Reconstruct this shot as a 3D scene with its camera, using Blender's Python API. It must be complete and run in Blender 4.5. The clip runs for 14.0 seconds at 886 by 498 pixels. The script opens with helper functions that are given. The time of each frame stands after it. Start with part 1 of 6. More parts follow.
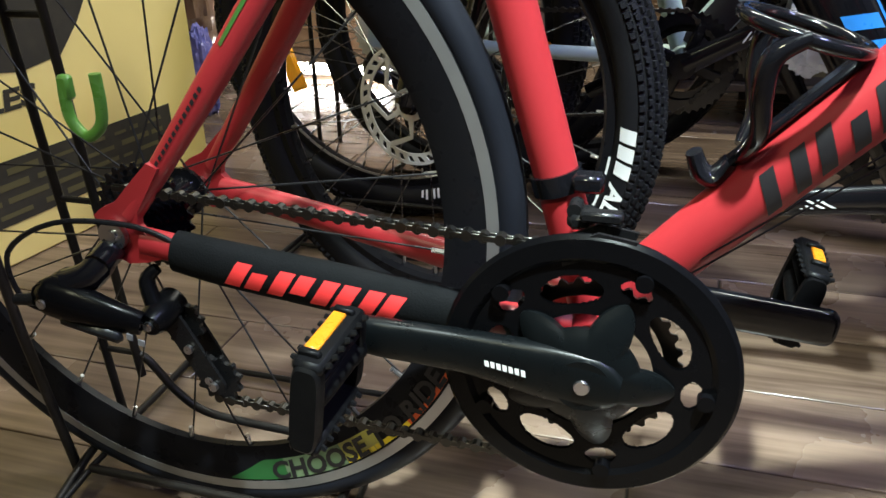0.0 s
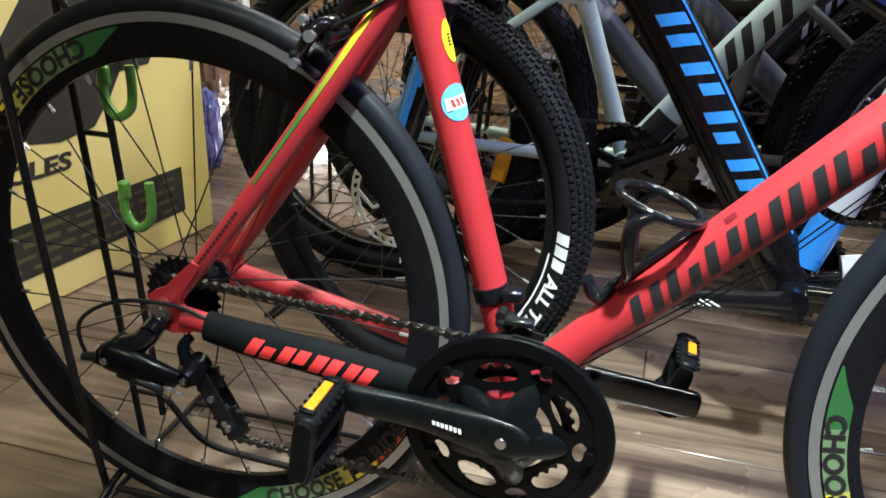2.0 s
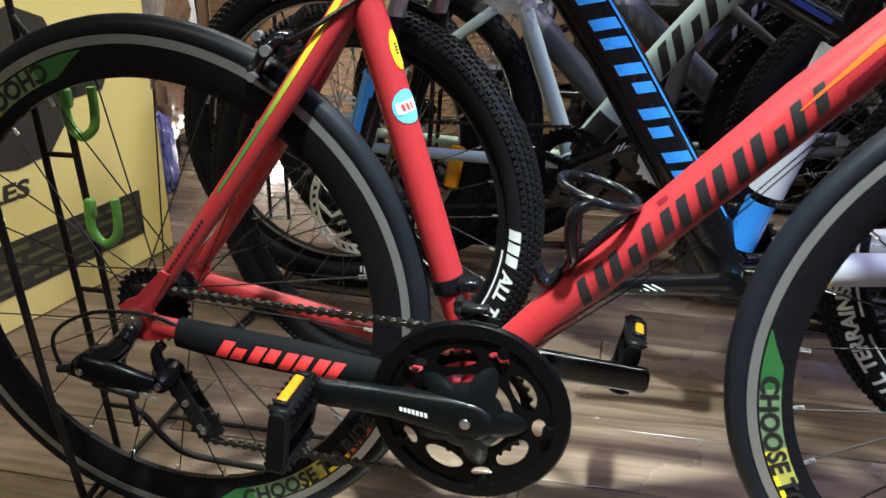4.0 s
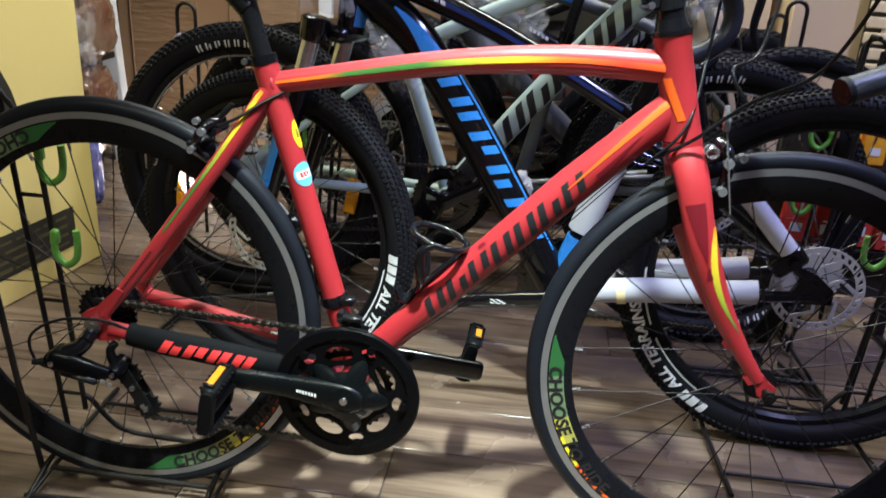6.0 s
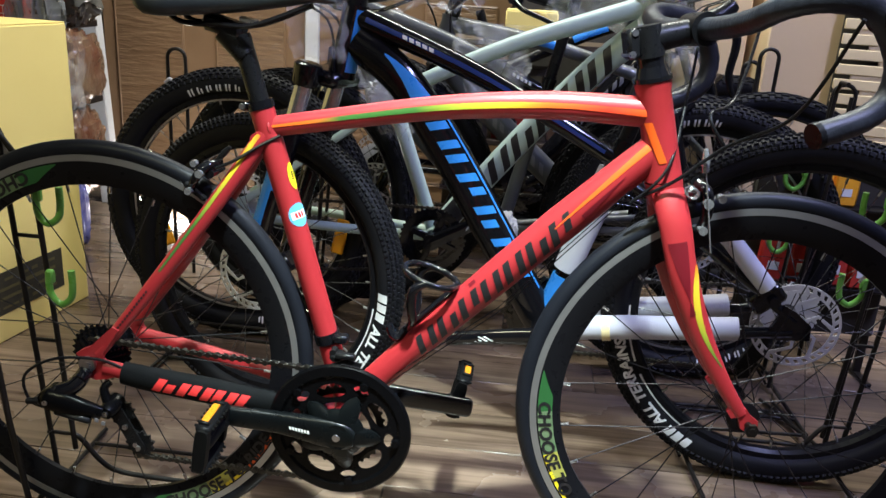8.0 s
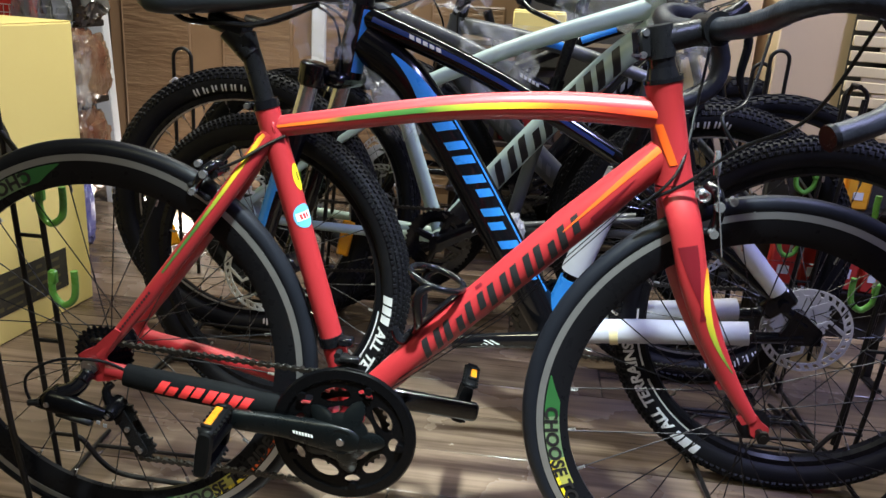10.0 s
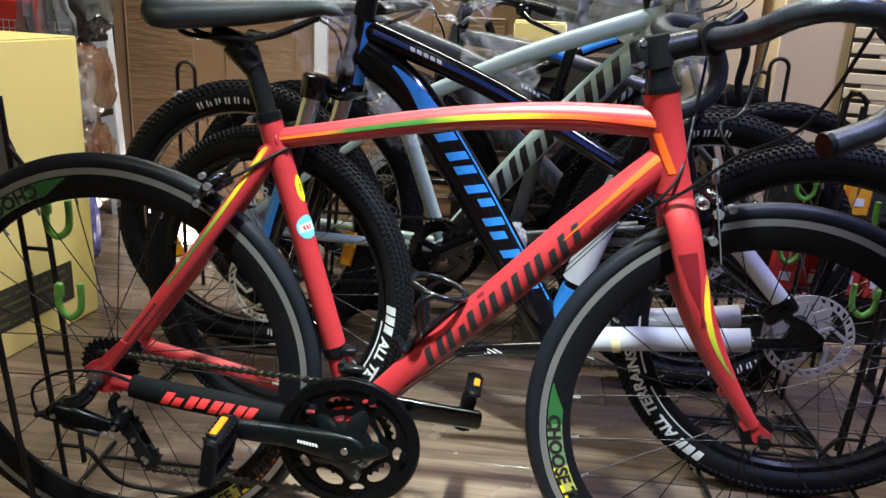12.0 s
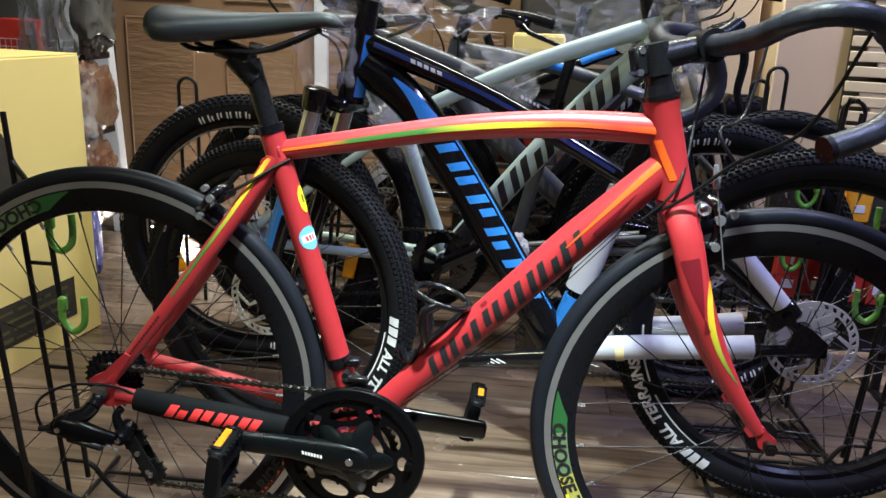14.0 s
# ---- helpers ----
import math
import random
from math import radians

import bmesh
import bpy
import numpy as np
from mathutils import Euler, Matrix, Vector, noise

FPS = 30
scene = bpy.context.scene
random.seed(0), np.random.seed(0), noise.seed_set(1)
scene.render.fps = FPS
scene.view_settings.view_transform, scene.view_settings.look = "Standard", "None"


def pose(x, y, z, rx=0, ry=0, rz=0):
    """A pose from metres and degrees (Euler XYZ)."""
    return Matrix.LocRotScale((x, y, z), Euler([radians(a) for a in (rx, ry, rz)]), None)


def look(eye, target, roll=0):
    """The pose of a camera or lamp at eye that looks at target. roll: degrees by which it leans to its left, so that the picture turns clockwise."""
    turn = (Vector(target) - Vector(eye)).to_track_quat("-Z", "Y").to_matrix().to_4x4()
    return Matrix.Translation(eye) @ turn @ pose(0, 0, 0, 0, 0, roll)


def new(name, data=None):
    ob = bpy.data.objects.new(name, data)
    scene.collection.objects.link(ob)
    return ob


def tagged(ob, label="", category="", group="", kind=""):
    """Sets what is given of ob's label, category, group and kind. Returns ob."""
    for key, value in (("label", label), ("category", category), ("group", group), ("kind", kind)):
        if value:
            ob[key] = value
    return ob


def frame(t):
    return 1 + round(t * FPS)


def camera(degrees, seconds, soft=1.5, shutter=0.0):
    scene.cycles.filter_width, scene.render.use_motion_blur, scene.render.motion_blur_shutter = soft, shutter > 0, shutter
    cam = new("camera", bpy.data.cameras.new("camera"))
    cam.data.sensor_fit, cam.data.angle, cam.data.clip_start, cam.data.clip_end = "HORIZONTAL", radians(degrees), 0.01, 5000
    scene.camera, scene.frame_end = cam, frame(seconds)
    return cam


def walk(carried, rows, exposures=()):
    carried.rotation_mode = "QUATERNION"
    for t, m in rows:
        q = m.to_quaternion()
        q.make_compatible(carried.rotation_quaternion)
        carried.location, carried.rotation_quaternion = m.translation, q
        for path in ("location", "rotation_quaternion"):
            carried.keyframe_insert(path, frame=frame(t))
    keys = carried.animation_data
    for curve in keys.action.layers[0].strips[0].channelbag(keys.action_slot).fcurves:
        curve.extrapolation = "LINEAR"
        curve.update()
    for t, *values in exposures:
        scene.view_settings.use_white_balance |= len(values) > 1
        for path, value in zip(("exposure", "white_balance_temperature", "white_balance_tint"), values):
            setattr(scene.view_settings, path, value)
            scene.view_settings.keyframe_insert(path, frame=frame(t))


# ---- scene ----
cam = camera(58.0, 14.0, shutter=0.5)
PATH = [
    (0, (0.443, -0.577, 0.604), (-0.09, 1.153, -0.245), -1.4),
    (0.5, (0.444, -0.595, 0.629), (-0.107, 1.125, -0.229), -1.0),
    (1, (0.478, -0.681, 0.706), (-0.147, 1.045, -0.088), -1.8),
    (1.5, (0.503, -0.727, 0.733), (-0.044, 1.019, -0.075), 1.1),
    (2, (0.514, -0.748, 0.754), (0.013, 1.028, -0.018), 1.9),
    (2.5, (0.516, -0.743, 0.746), (0.023, 1.053, 0.017), 1.3),
    (5, (0.567, -0.943, 0.776), (0.248, 0.88, 0.017), 0.9),
    (5.5, (0.601, -1.038, 0.855), (0.339, 0.767, 0.035), 2.1),
    (6, (0.639, -1.093, 0.917), (0.44, 0.76, 0.191), 3.3),
    (6.5, (0.636, -1.108, 0.917), (0.464, 0.767, 0.242), 3.2),
    (7, (0.633, -1.128, 0.924), (0.473, 0.76, 0.283), 3.5),
    (9.5, (0.623, -1.118, 0.923), (0.457, 0.775, 0.3), 3.7),
    (10, (0.625, -1.112, 0.92), (0.45, 0.78, 0.296), 3.7),
    (10.5, (0.626, -1.119, 0.924), (0.441, 0.771, 0.295), 3.5),
    (11, (0.628, -1.12, 0.922), (0.441, 0.773, 0.302), 3.4),
    (11.5, (0.63, -1.12, 0.923), (0.444, 0.776, 0.312), 3.2),
    (12, (0.629, -1.122, 0.923), (0.442, 0.776, 0.322), 3.1),
    (12.5, (0.629, -1.124, 0.922), (0.44, 0.778, 0.331), 3.1),
    (13, (0.628, -1.12, 0.919), (0.435, 0.783, 0.334), 2.9),
    (13.5, (0.628, -1.124, 0.921), (0.432, 0.781, 0.344), 2.7),
    (14, (0.628, -1.127, 0.916), (0.435, 0.781, 0.35), 2.4),
]
walk(cam, [(t, look(eye, target, roll)) for t, eye, target, roll in PATH],
     exposures=((0.0, 0.05), (0.5, 0.08), (1.0, 0.28), (1.5, 0.22), (2.5, 0.16), (4.0, 0.06), (6.0, -0.03), (14.0, 0.0)))

# ---- light ----
world = bpy.data.worlds.new("shop_air")
world.use_nodes = True
world.node_tree.nodes["Background"].inputs[0].default_value = (0.55, 0.6, 0.7, 1)
world.node_tree.nodes["Background"].inputs[1].default_value = 0.022
scene.world = world


def ceiling_lamp(at, sx, sy, watts, colour):
    """An area lamp just under the ceiling, out of view."""
    lamp = bpy.data.lights.new("ceiling_lamp_light", "AREA")
    lamp.shape, lamp.size, lamp.size_y, lamp.energy, lamp.color = "RECTANGLE", sx, sy, watts, colour
    ob = new("ceiling_lamp_light", lamp)
    ob.matrix_world = Matrix.Translation(at)
    return ob


spot = bpy.data.lights.new("downlight", "SPOT")
spot.energy, spot.color, spot.spot_size, spot.spot_blend, spot.shadow_soft_size = 1260, (0.81, 0.97, 0.95), math.radians(32.5), 1.0, 0.06
new("downlight", spot).matrix_world = look((0.74, -0.66, 2.53), (0.52, 0.02, 0.05))
ceiling_lamp((0.62, 1.34, 2.52), 2.2, 0.16, 90, (0.95, 0.98, 0.87))
ceiling_lamp((1.9, -0.25, 2.52), 0.16, 0.9, 66, (0.46, 0.50, 1.0))
# Warm fill without a known source, added to brighten the carton side.
ceiling_lamp((-0.35, -1.7, 2.52), 0.5, 0.3, 34, (0.92, 0.93, 0.63))
low = bpy.data.lights.new("floor_tube_light", "AREA")
low.shape, low.size, low.size_y, low.energy, low.color = "RECTANGLE", 0.40, 0.05, 5.0, (1.0, 0.98, 0.95)
new("floor_tube_light", low).matrix_world = Matrix.Translation((-0.66, 1.775, 0.045)) @ Matrix.Rotation(math.radians(68), 4, "X")


# ---- materials ----
def material(name, colour, rough=0.5, metal=0.0, second=None, scale=8.0, amount=0.5, grain=60.0, bump=0.05,
             coat=0.0, rough_var=0.12, stretch=(1, 1, 1), random_shade=0.0, transmission=0.0, alpha=1.0, ior=1.45, emit=0.0):
    """A node material: base colour, stains at one scale, fine grain relief at another."""
    m = bpy.data.materials.new(name)
    m.use_nodes = True
    nt = m.node_tree
    b = nt.nodes["Principled BSDF"]
    link = nt.links.new
    co = nt.nodes.new("ShaderNodeTexCoord")
    mp = nt.nodes.new("ShaderNodeMapping")
    mp.inputs["Scale"].default_value = stretch
    link(co.outputs["Object"], mp.inputs["Vector"])
    n1 = nt.nodes.new("ShaderNodeTexNoise")
    n1.inputs["Scale"].default_value, n1.inputs["Detail"].default_value = scale, 6
    n2 = nt.nodes.new("ShaderNodeTexNoise")
    n2.inputs["Scale"].default_value, n2.inputs["Detail"].default_value = grain, 4
    for n in (n1, n2):
        link(mp.outputs["Vector"], n.inputs["Vector"])
    ramp = nt.nodes.new("ShaderNodeMapRange")
    ramp.inputs["From Min"].default_value, ramp.inputs["From Max"].default_value = 0.35, 0.7
    ramp.inputs["To Min"].default_value, ramp.inputs["To Max"].default_value = 0.0, amount
    link(n1.outputs["Fac"], ramp.inputs["Value"])
    mix = nt.nodes.new("ShaderNodeMix")
    mix.data_type = "RGBA"
    mix.inputs[6].default_value = (*colour, 1)
    mix.inputs[7].default_value = (*(second or tuple(c * 0.72 for c in colour)), 1)
    link(ramp.outputs["Result"], mix.inputs[0])
    out = mix.outputs[2]
    if random_shade:
        info = nt.nodes.new("ShaderNodeObjectInfo")
        hsv = nt.nodes.new("ShaderNodeHueSaturation")
        rng = nt.nodes.new("ShaderNodeMapRange")
        rng.inputs["To Min"].default_value, rng.inputs["To Max"].default_value = 1 - random_shade, 1 + random_shade
        link(info.outputs["Random"], rng.inputs["Value"])
        link(rng.outputs["Result"], hsv.inputs["Value"])
        link(out, hsv.inputs["Color"])
        out = hsv.outputs["Color"]
    link(out, b.inputs["Base Color"])
    rr = nt.nodes.new("ShaderNodeMapRange")
    rr.inputs["To Min"].default_value, rr.inputs["To Max"].default_value = max(0.03, rough - rough_var), min(1, rough + rough_var)
    link(n2.outputs["Fac"], rr.inputs["Value"])
    link(rr.outputs["Result"], b.inputs["Roughness"])
    b.inputs["Metallic"].default_value = metal
    b.inputs["Coat Weight"].default_value = coat
    b.inputs["IOR"].default_value = ior
    b.inputs["Transmission Weight"].default_value = transmission
    b.inputs["Alpha"].default_value = alpha
    if bump:
        bp = nt.nodes.new("ShaderNodeBump")
        bp.inputs["Strength"].default_value, bp.inputs["Distance"].default_value = bump, 0.002 if bump < 0.9 else 0.012
        link(n2.outputs["Fac"], bp.inputs["Height"])
        link(bp.outputs["Normal"], b.inputs["Normal"])
    if emit:
        b.inputs["Emission Color"].default_value = (*colour, 1)
        b.inputs["Emission Strength"].default_value = emit
    return m


def wood_plank_material(name, light, dark, along=0, shade=0.30):
    """Printed wood-look plank: stretched grain bands, knots and worn sheen."""
    m = bpy.data.materials.new(name)
    m.use_nodes = True
    nt = m.node_tree
    link = nt.links.new
    b = nt.nodes["Principled BSDF"]
    co = nt.nodes.new("ShaderNodeTexCoord")
    info = nt.nodes.new("ShaderNodeObjectInfo")
    add = nt.nodes.new("ShaderNodeVectorMath")
    add.operation = "MULTIPLY_ADD"
    link(info.outputs["Random"], add.inputs[0])
    add.inputs[1].default_value = (37, 23, 11)
    link(co.outputs["Object"], add.inputs[2])
    mp = nt.nodes.new("ShaderNodeMapping")
    mp.inputs["Scale"].default_value = (1.6, 22, 22) if along == 0 else (22, 22, 1.6)
    link(add.outputs[0], mp.inputs["Vector"])
    n1 = nt.nodes.new("ShaderNodeTexNoise")
    n1.inputs["Scale"].default_value, n1.inputs["Detail"].default_value, n1.inputs["Distortion"].default_value = 1.1, 8, 1.2
    link(mp.outputs["Vector"], n1.inputs["Vector"])
    n2 = nt.nodes.new("ShaderNodeTexNoise")
    n2.inputs["Scale"].default_value, n2.inputs["Detail"].default_value = 4.5, 5
    link(add.outputs[0], n2.inputs["Vector"])
    ramp = nt.nodes.new("ShaderNodeValToRGB")
    ramp.color_ramp.elements[0].position, ramp.color_ramp.elements[0].color = 0.34, (*dark, 1)
    ramp.color_ramp.elements[1].position, ramp.color_ramp.elements[1].color = 0.66, (*light, 1)
    mixv = nt.nodes.new("ShaderNodeMix")
    mixv.inputs[0].default_value = 0.34
    mp3 = nt.nodes.new("ShaderNodeMapping")
    mp3.inputs["Scale"].default_value = (5, 120, 120) if along == 0 else (120, 120, 5)
    link(add.outputs[0], mp3.inputs["Vector"])
    n3 = nt.nodes.new("ShaderNodeTexNoise")
    n3.inputs["Scale"].default_value, n3.inputs["Detail"].default_value = 1.0, 6
    link(mp3.outputs["Vector"], n3.inputs["Vector"])
    mixf = nt.nodes.new("ShaderNodeMix")
    mixf.inputs[0].default_value = 0.30
    link(n1.outputs["Fac"], mixf.inputs[2])
    link(n3.outputs["Fac"], mixf.inputs[3])
    link(mixf.outputs[0], mixv.inputs[2])
    link(n2.outputs["Fac"], mixv.inputs[3])
    link(mixv.outputs[0], ramp.inputs["Fac"])
    hsv = nt.nodes.new("ShaderNodeHueSaturation")
    rng = nt.nodes.new("ShaderNodeMapRange")
    rng.inputs["To Min"].default_value, rng.inputs["To Max"].default_value = 1 - shade, 1 + shade
    link(info.outputs["Random"], rng.inputs["Value"])
    link(rng.outputs["Result"], hsv.inputs["Value"])
    link(ramp.outputs["Color"], hsv.inputs["Color"])
    link(hsv.outputs["Color"], b.inputs["Base Color"])
    rr = nt.nodes.new("ShaderNodeMapRange")
    rr.inputs["To Min"].default_value, rr.inputs["To Max"].default_value = 0.15, 0.36
    link(n2.outputs["Fac"], rr.inputs["Value"])
    link(rr.outputs["Result"], b.inputs["Roughness"])
    bp = nt.nodes.new("ShaderNodeBump")
    bp.inputs["Strength"].default_value, bp.inputs["Distance"].default_value = 0.10, 0.002
    link(n1.outputs["Fac"], bp.inputs["Height"])
    link(bp.outputs["Normal"], b.inputs["Normal"])
    return m


def fading_paint(name, stops, lo, hi, axis=0):
    """Paint that fades from colour to colour along one axis of the frame, in metres."""
    m = material(name, (0.5, 0.3, 0.02), 0.4, bump=0.01)
    nt = m.node_tree
    sep = nt.nodes.new("ShaderNodeSeparateXYZ")
    nt.links.new(nt.nodes["Texture Coordinate"].outputs["Object"], sep.inputs[0])
    rng = nt.nodes.new("ShaderNodeMapRange")
    rng.inputs["From Min"].default_value, rng.inputs["From Max"].default_value = lo, hi
    nt.links.new(sep.outputs[axis], rng.inputs["Value"])
    ramp = nt.nodes.new("ShaderNodeValToRGB")
    els = ramp.color_ramp.elements
    els[0].position, els[0].color = stops[0][0], (*stops[0][1], 1)
    els[1].position, els[1].color = stops[-1][0], (*stops[-1][1], 1)
    for p, c in stops[1:-1]:
        els.new(p).color = (*c, 1)
    nt.links.new(rng.outputs["Result"], ramp.inputs["Fac"])
    nt.links.new(ramp.outputs["Color"], nt.nodes["Principled BSDF"].inputs["Base Color"])
    return m


RUBBER = material("tyre_rubber", (0.006, 0.006, 0.008), 0.55, second=(0.012, 0.012, 0.014), scale=14, bump=0.12, grain=220, ior=1.24)
RUBBER_ROAD = material("road_tyre_rubber", (0.007, 0.008, 0.012), 0.42, second=(0.013, 0.014, 0.020), scale=10, bump=0.08, grain=180, ior=1.26)
RED = material("matt_red_paint", (0.305, 0.019, 0.024), 0.42, second=(0.28, 0.016, 0.020), scale=5, grain=300, bump=0.02, coat=0.05, rough_var=0.06)
BLACK_PAINT = material("black_satin_paint", (0.004, 0.004, 0.005), 0.30, second=(0.008, 0.008, 0.009), scale=9, bump=0.02, grain=160, ior=1.34)
BLACK_GLOSS = material("black_gloss_paint", (0.003, 0.003, 0.004), 0.13, second=(0.006, 0.006, 0.008), scale=6, bump=0.01, coat=0.12, rough_var=0.05, ior=1.38)
GUARD_BLACK = material("black_moulded_guard", (0.002, 0.002, 0.0024), 0.24, second=(0.003, 0.003, 0.004), scale=8, bump=0.02, ior=1.19)
BLACK_PLASTIC = material("black_plastic", (0.005, 0.005, 0.006), 0.30, second=(0.010, 0.010, 0.010), scale=30, bump=0.08, grain=300, ior=1.30)
ANODISED = material("dark_satin_metal", (0.0025, 0.0032, 0.0036), 0.30, 0.0, second=(0.0025, 0.0032, 0.0036), scale=10, bump=0.02, ior=1.24)
RIM_BLACK = material("rim_black", (0.005, 0.005, 0.007), 0.30, second=(0.010, 0.010, 0.011), scale=7, bump=0.02, ior=1.24)
ALLOY = material("brushed_alloy", (0.62, 0.62, 0.64), 0.30, 1.0, second=(0.42, 0.42, 0.44), scale=20, bump=0.05, grain=140)
BRAKE_TRACK = material("machined_brake_track", (0.40, 0.40, 0.41), 0.34, 0.8, second=(0.31, 0.31, 0.32), scale=24, bump=0.06, grain=240)
SILVER = material("pale_satin_silver", (0.40, 0.40, 0.43), 0.22, 0.75, second=(0.26, 0.26, 0.29), scale=40, bump=0.03)
ROTOR_STEEL = material("satin_rotor_steel", (0.62, 0.62, 0.66), 0.42, 0.45, second=(0.5, 0.5, 0.54), scale=30, bump=0.04)
CHROME = material("polished_chrome", (0.62, 0.62, 0.64), 0.20, 0.85, second=(0.5, 0.5, 0.52), scale=16, bump=0.0, rough_var=0.05)
STEEL_DARK = material("dark_steel", (0.07, 0.067, 0.062), 0.40, 1.0, second=(0.03, 0.028, 0.026), scale=30, bump=0.05)
SPOKE_DARK = material("black_spoke", (0.02, 0.02, 0.022), 0.3, 0.3, bump=0)
SPOKE_STEEL = material("steel_spoke", (0.045, 0.045, 0.052), 0.32, 1.0, bump=0)
SPOKE_GREY = material("grey_steel_spoke", (0.17, 0.17, 0.18), 0.28, 1.0, bump=0)
RACK_BLACK = material("black_rack_paint", (0.007, 0.0065, 0.0065), 0.42, second=(0.018, 0.014, 0.012), scale=26, amount=0.7, bump=0.1, grain=120, ior=1.33)
GREEN_RUBBER = material("green_hook_rubber", (0.13, 0.36, 0.06), 0.30, second=(0.08, 0.24, 0.05), scale=18, bump=0.03, coat=0.2)
GREEN = material("green_decal", (0.022, 0.105, 0.030), 0.4, bump=0.01)
YELLOW = material("yellow_decal", (0.80, 0.62, 0.02), 0.4, bump=0.01)
ORANGE = material("orange_decal", (0.74, 0.10, 0.012), 0.4, bump=0.01)
C_OR, C_YE, C_GR, C_LI = (0.72, 0.12, 0.015), (0.56, 0.40, 0.025), (0.040, 0.125, 0.025), (0.28, 0.30, 0.025)
TOP_FADE = fading_paint("fading_top_tube_stripe", ((0.0, C_OR), (0.10, C_OR), (0.20, C_GR), (0.40, C_GR), (0.50, C_LI), (0.62, C_YE), (0.74, C_OR), (0.90, (0.62, 0.04, 0.02)), (1.0, (0.72, 0.08, 0.015))), 0.27, 0.80)
STAY_FADE = fading_paint("fading_seat_stay_stripe", ((0.0, (0.12, 0.02, 0.02)), (0.22, C_GR), (0.46, C_GR), (0.64, C_LI), (0.76, C_YE), (0.90, C_YE), (1.0, C_OR)), 0.085, 0.262)
FORK_FADE = fading_paint("fading_fork_stripe", ((0.0, C_GR), (0.28, C_LI), (0.5, C_YE), (0.7, C_YE), (0.9, C_OR), (1.0, C_OR)), 0.43, 0.60, 2)
MAROON = material("maroon_decal", (0.13, 0.006, 0.012), 0.4, bump=0.01)
DECAL_BLACK = material("black_decal", (0.012, 0.011, 0.013), 0.45, bump=0.01)
DECAL_WHITE = material("white_print", (0.75, 0.75, 0.76), 0.5, bump=0.02)
DECAL_GREY = material("grey_decal", (0.16, 0.16, 0.18), 0.4, bump=0.01)
GREEN_GREY = material("dull_green_decal", (0.10, 0.16, 0.085), 0.4, second=(0.15, 0.19, 0.11), scale=30, bump=0.01)
YELLOW_GREY = material("dull_yellow_decal", (0.36, 0.33, 0.06), 0.4, second=(0.26, 0.25, 0.10), scale=30, bump=0.01)
STICKER_BLUE = material("blue_sticker", (0.10, 0.36, 0.60), 0.4, bump=0.01)
RED_PRINT = material("red_print", (0.75, 0.035, 0.035), 0.6, bump=0.05)
NEOPRENE = material("black_neoprene", (0.003, 0.0035, 0.004), 0.8, second=(0.006, 0.006, 0.007), scale=40, bump=0.25, grain=500, ior=1.18)
SADDLE_MAT = material("grey_black_saddle_cover", (0.015, 0.018, 0.020), 0.48, second=(0.024, 0.028, 0.031), scale=12, bump=0.08, grain=420, ior=1.36)
BAR_TAPE = material("dark_bar_tape", (0.012, 0.013, 0.018), 0.36, second=(0.034, 0.037, 0.050), scale=22, bump=0.35, grain=160, ior=1.34, stretch=(1, 3, 1))
REFLECTOR = material("amber_reflector", (0.95, 0.38, 0.012), 0.22, second=(0.95, 0.48, 0.03), scale=60, bump=0.3, grain=260, coat=0.6)
PEDAL_BLACK = material("dull_black_pedal_plastic", (0.003, 0.003, 0.0035), 0.42, second=(0.006, 0.006, 0.006), scale=30, bump=0.12, grain=300, ior=1.17)
PEDAL_AMBER = material("dull_amber_reflector", (0.50, 0.17, 0.008), 0.3, second=(0.40, 0.12, 0.006), scale=80, bump=0.35, grain=420)
BLUE_PAINT = material("blue_paint", (0.025, 0.20, 0.60), 0.3, second=(0.02, 0.15, 0.48), scale=8, bump=0.01, coat=0.3)
MINT = material("pale_grey_green_paint", (0.42, 0.53, 0.49), 0.36, second=(0.36, 0.47, 0.43), scale=6, bump=0.02, coat=0.2)
GREY_PAINT = material("dark_grey_paint", (0.085, 0.09, 0.10), 0.36, second=(0.06, 0.064, 0.07), scale=6, bump=0.02, coat=0.2)
FOAM = material("white_foam_wrap", (0.43, 0.43, 0.49), 0.7, second=(0.36, 0.36, 0.42), scale=14, bump=0.3, grain=60)
MASK_TAPE = material("cream_tape", (0.72, 0.60, 0.34), 0.6, bump=0.1)
CARTON = material("yellow_carton", (0.85, 0.68, 0.24), 0.62, second=(0.77, 0.60, 0.20), scale=3, grain=90, bump=0.06)
CARTON_TAN = material("tan_carton", (0.64, 0.48, 0.30), 0.7, second=(0.56, 0.41, 0.25), scale=3, grain=90, bump=0.08)
DARK_CARD = material("dark_brown_card", (0.055, 0.042, 0.032), 0.7, second=(0.035, 0.027, 0.02), scale=6, bump=0.08)
RACK_WOOD = material("dark_brown_rack_wood", (0.085, 0.060, 0.040), 0.55, second=(0.05, 0.034, 0.022), scale=5, grain=60, bump=0.15, stretch=(0.3, 4, 4))
PRINT_BLACK = material("black_carton_print", (0.030, 0.027, 0.02), 0.6, second=(0.06, 0.05, 0.03), scale=20, bump=0.05)
PRINT_OLIVE = material("olive_print", (0.11, 0.095, 0.04), 0.6, bump=0.05)
DOOR = material("brown_embossed_panel", (0.220, 0.133, 0.072), 0.34, second=(0.15, 0.080, 0.040), scale=5, amount=0.6, grain=11, bump=1.0, stretch=(1, 1, 6), rough_var=0.1)
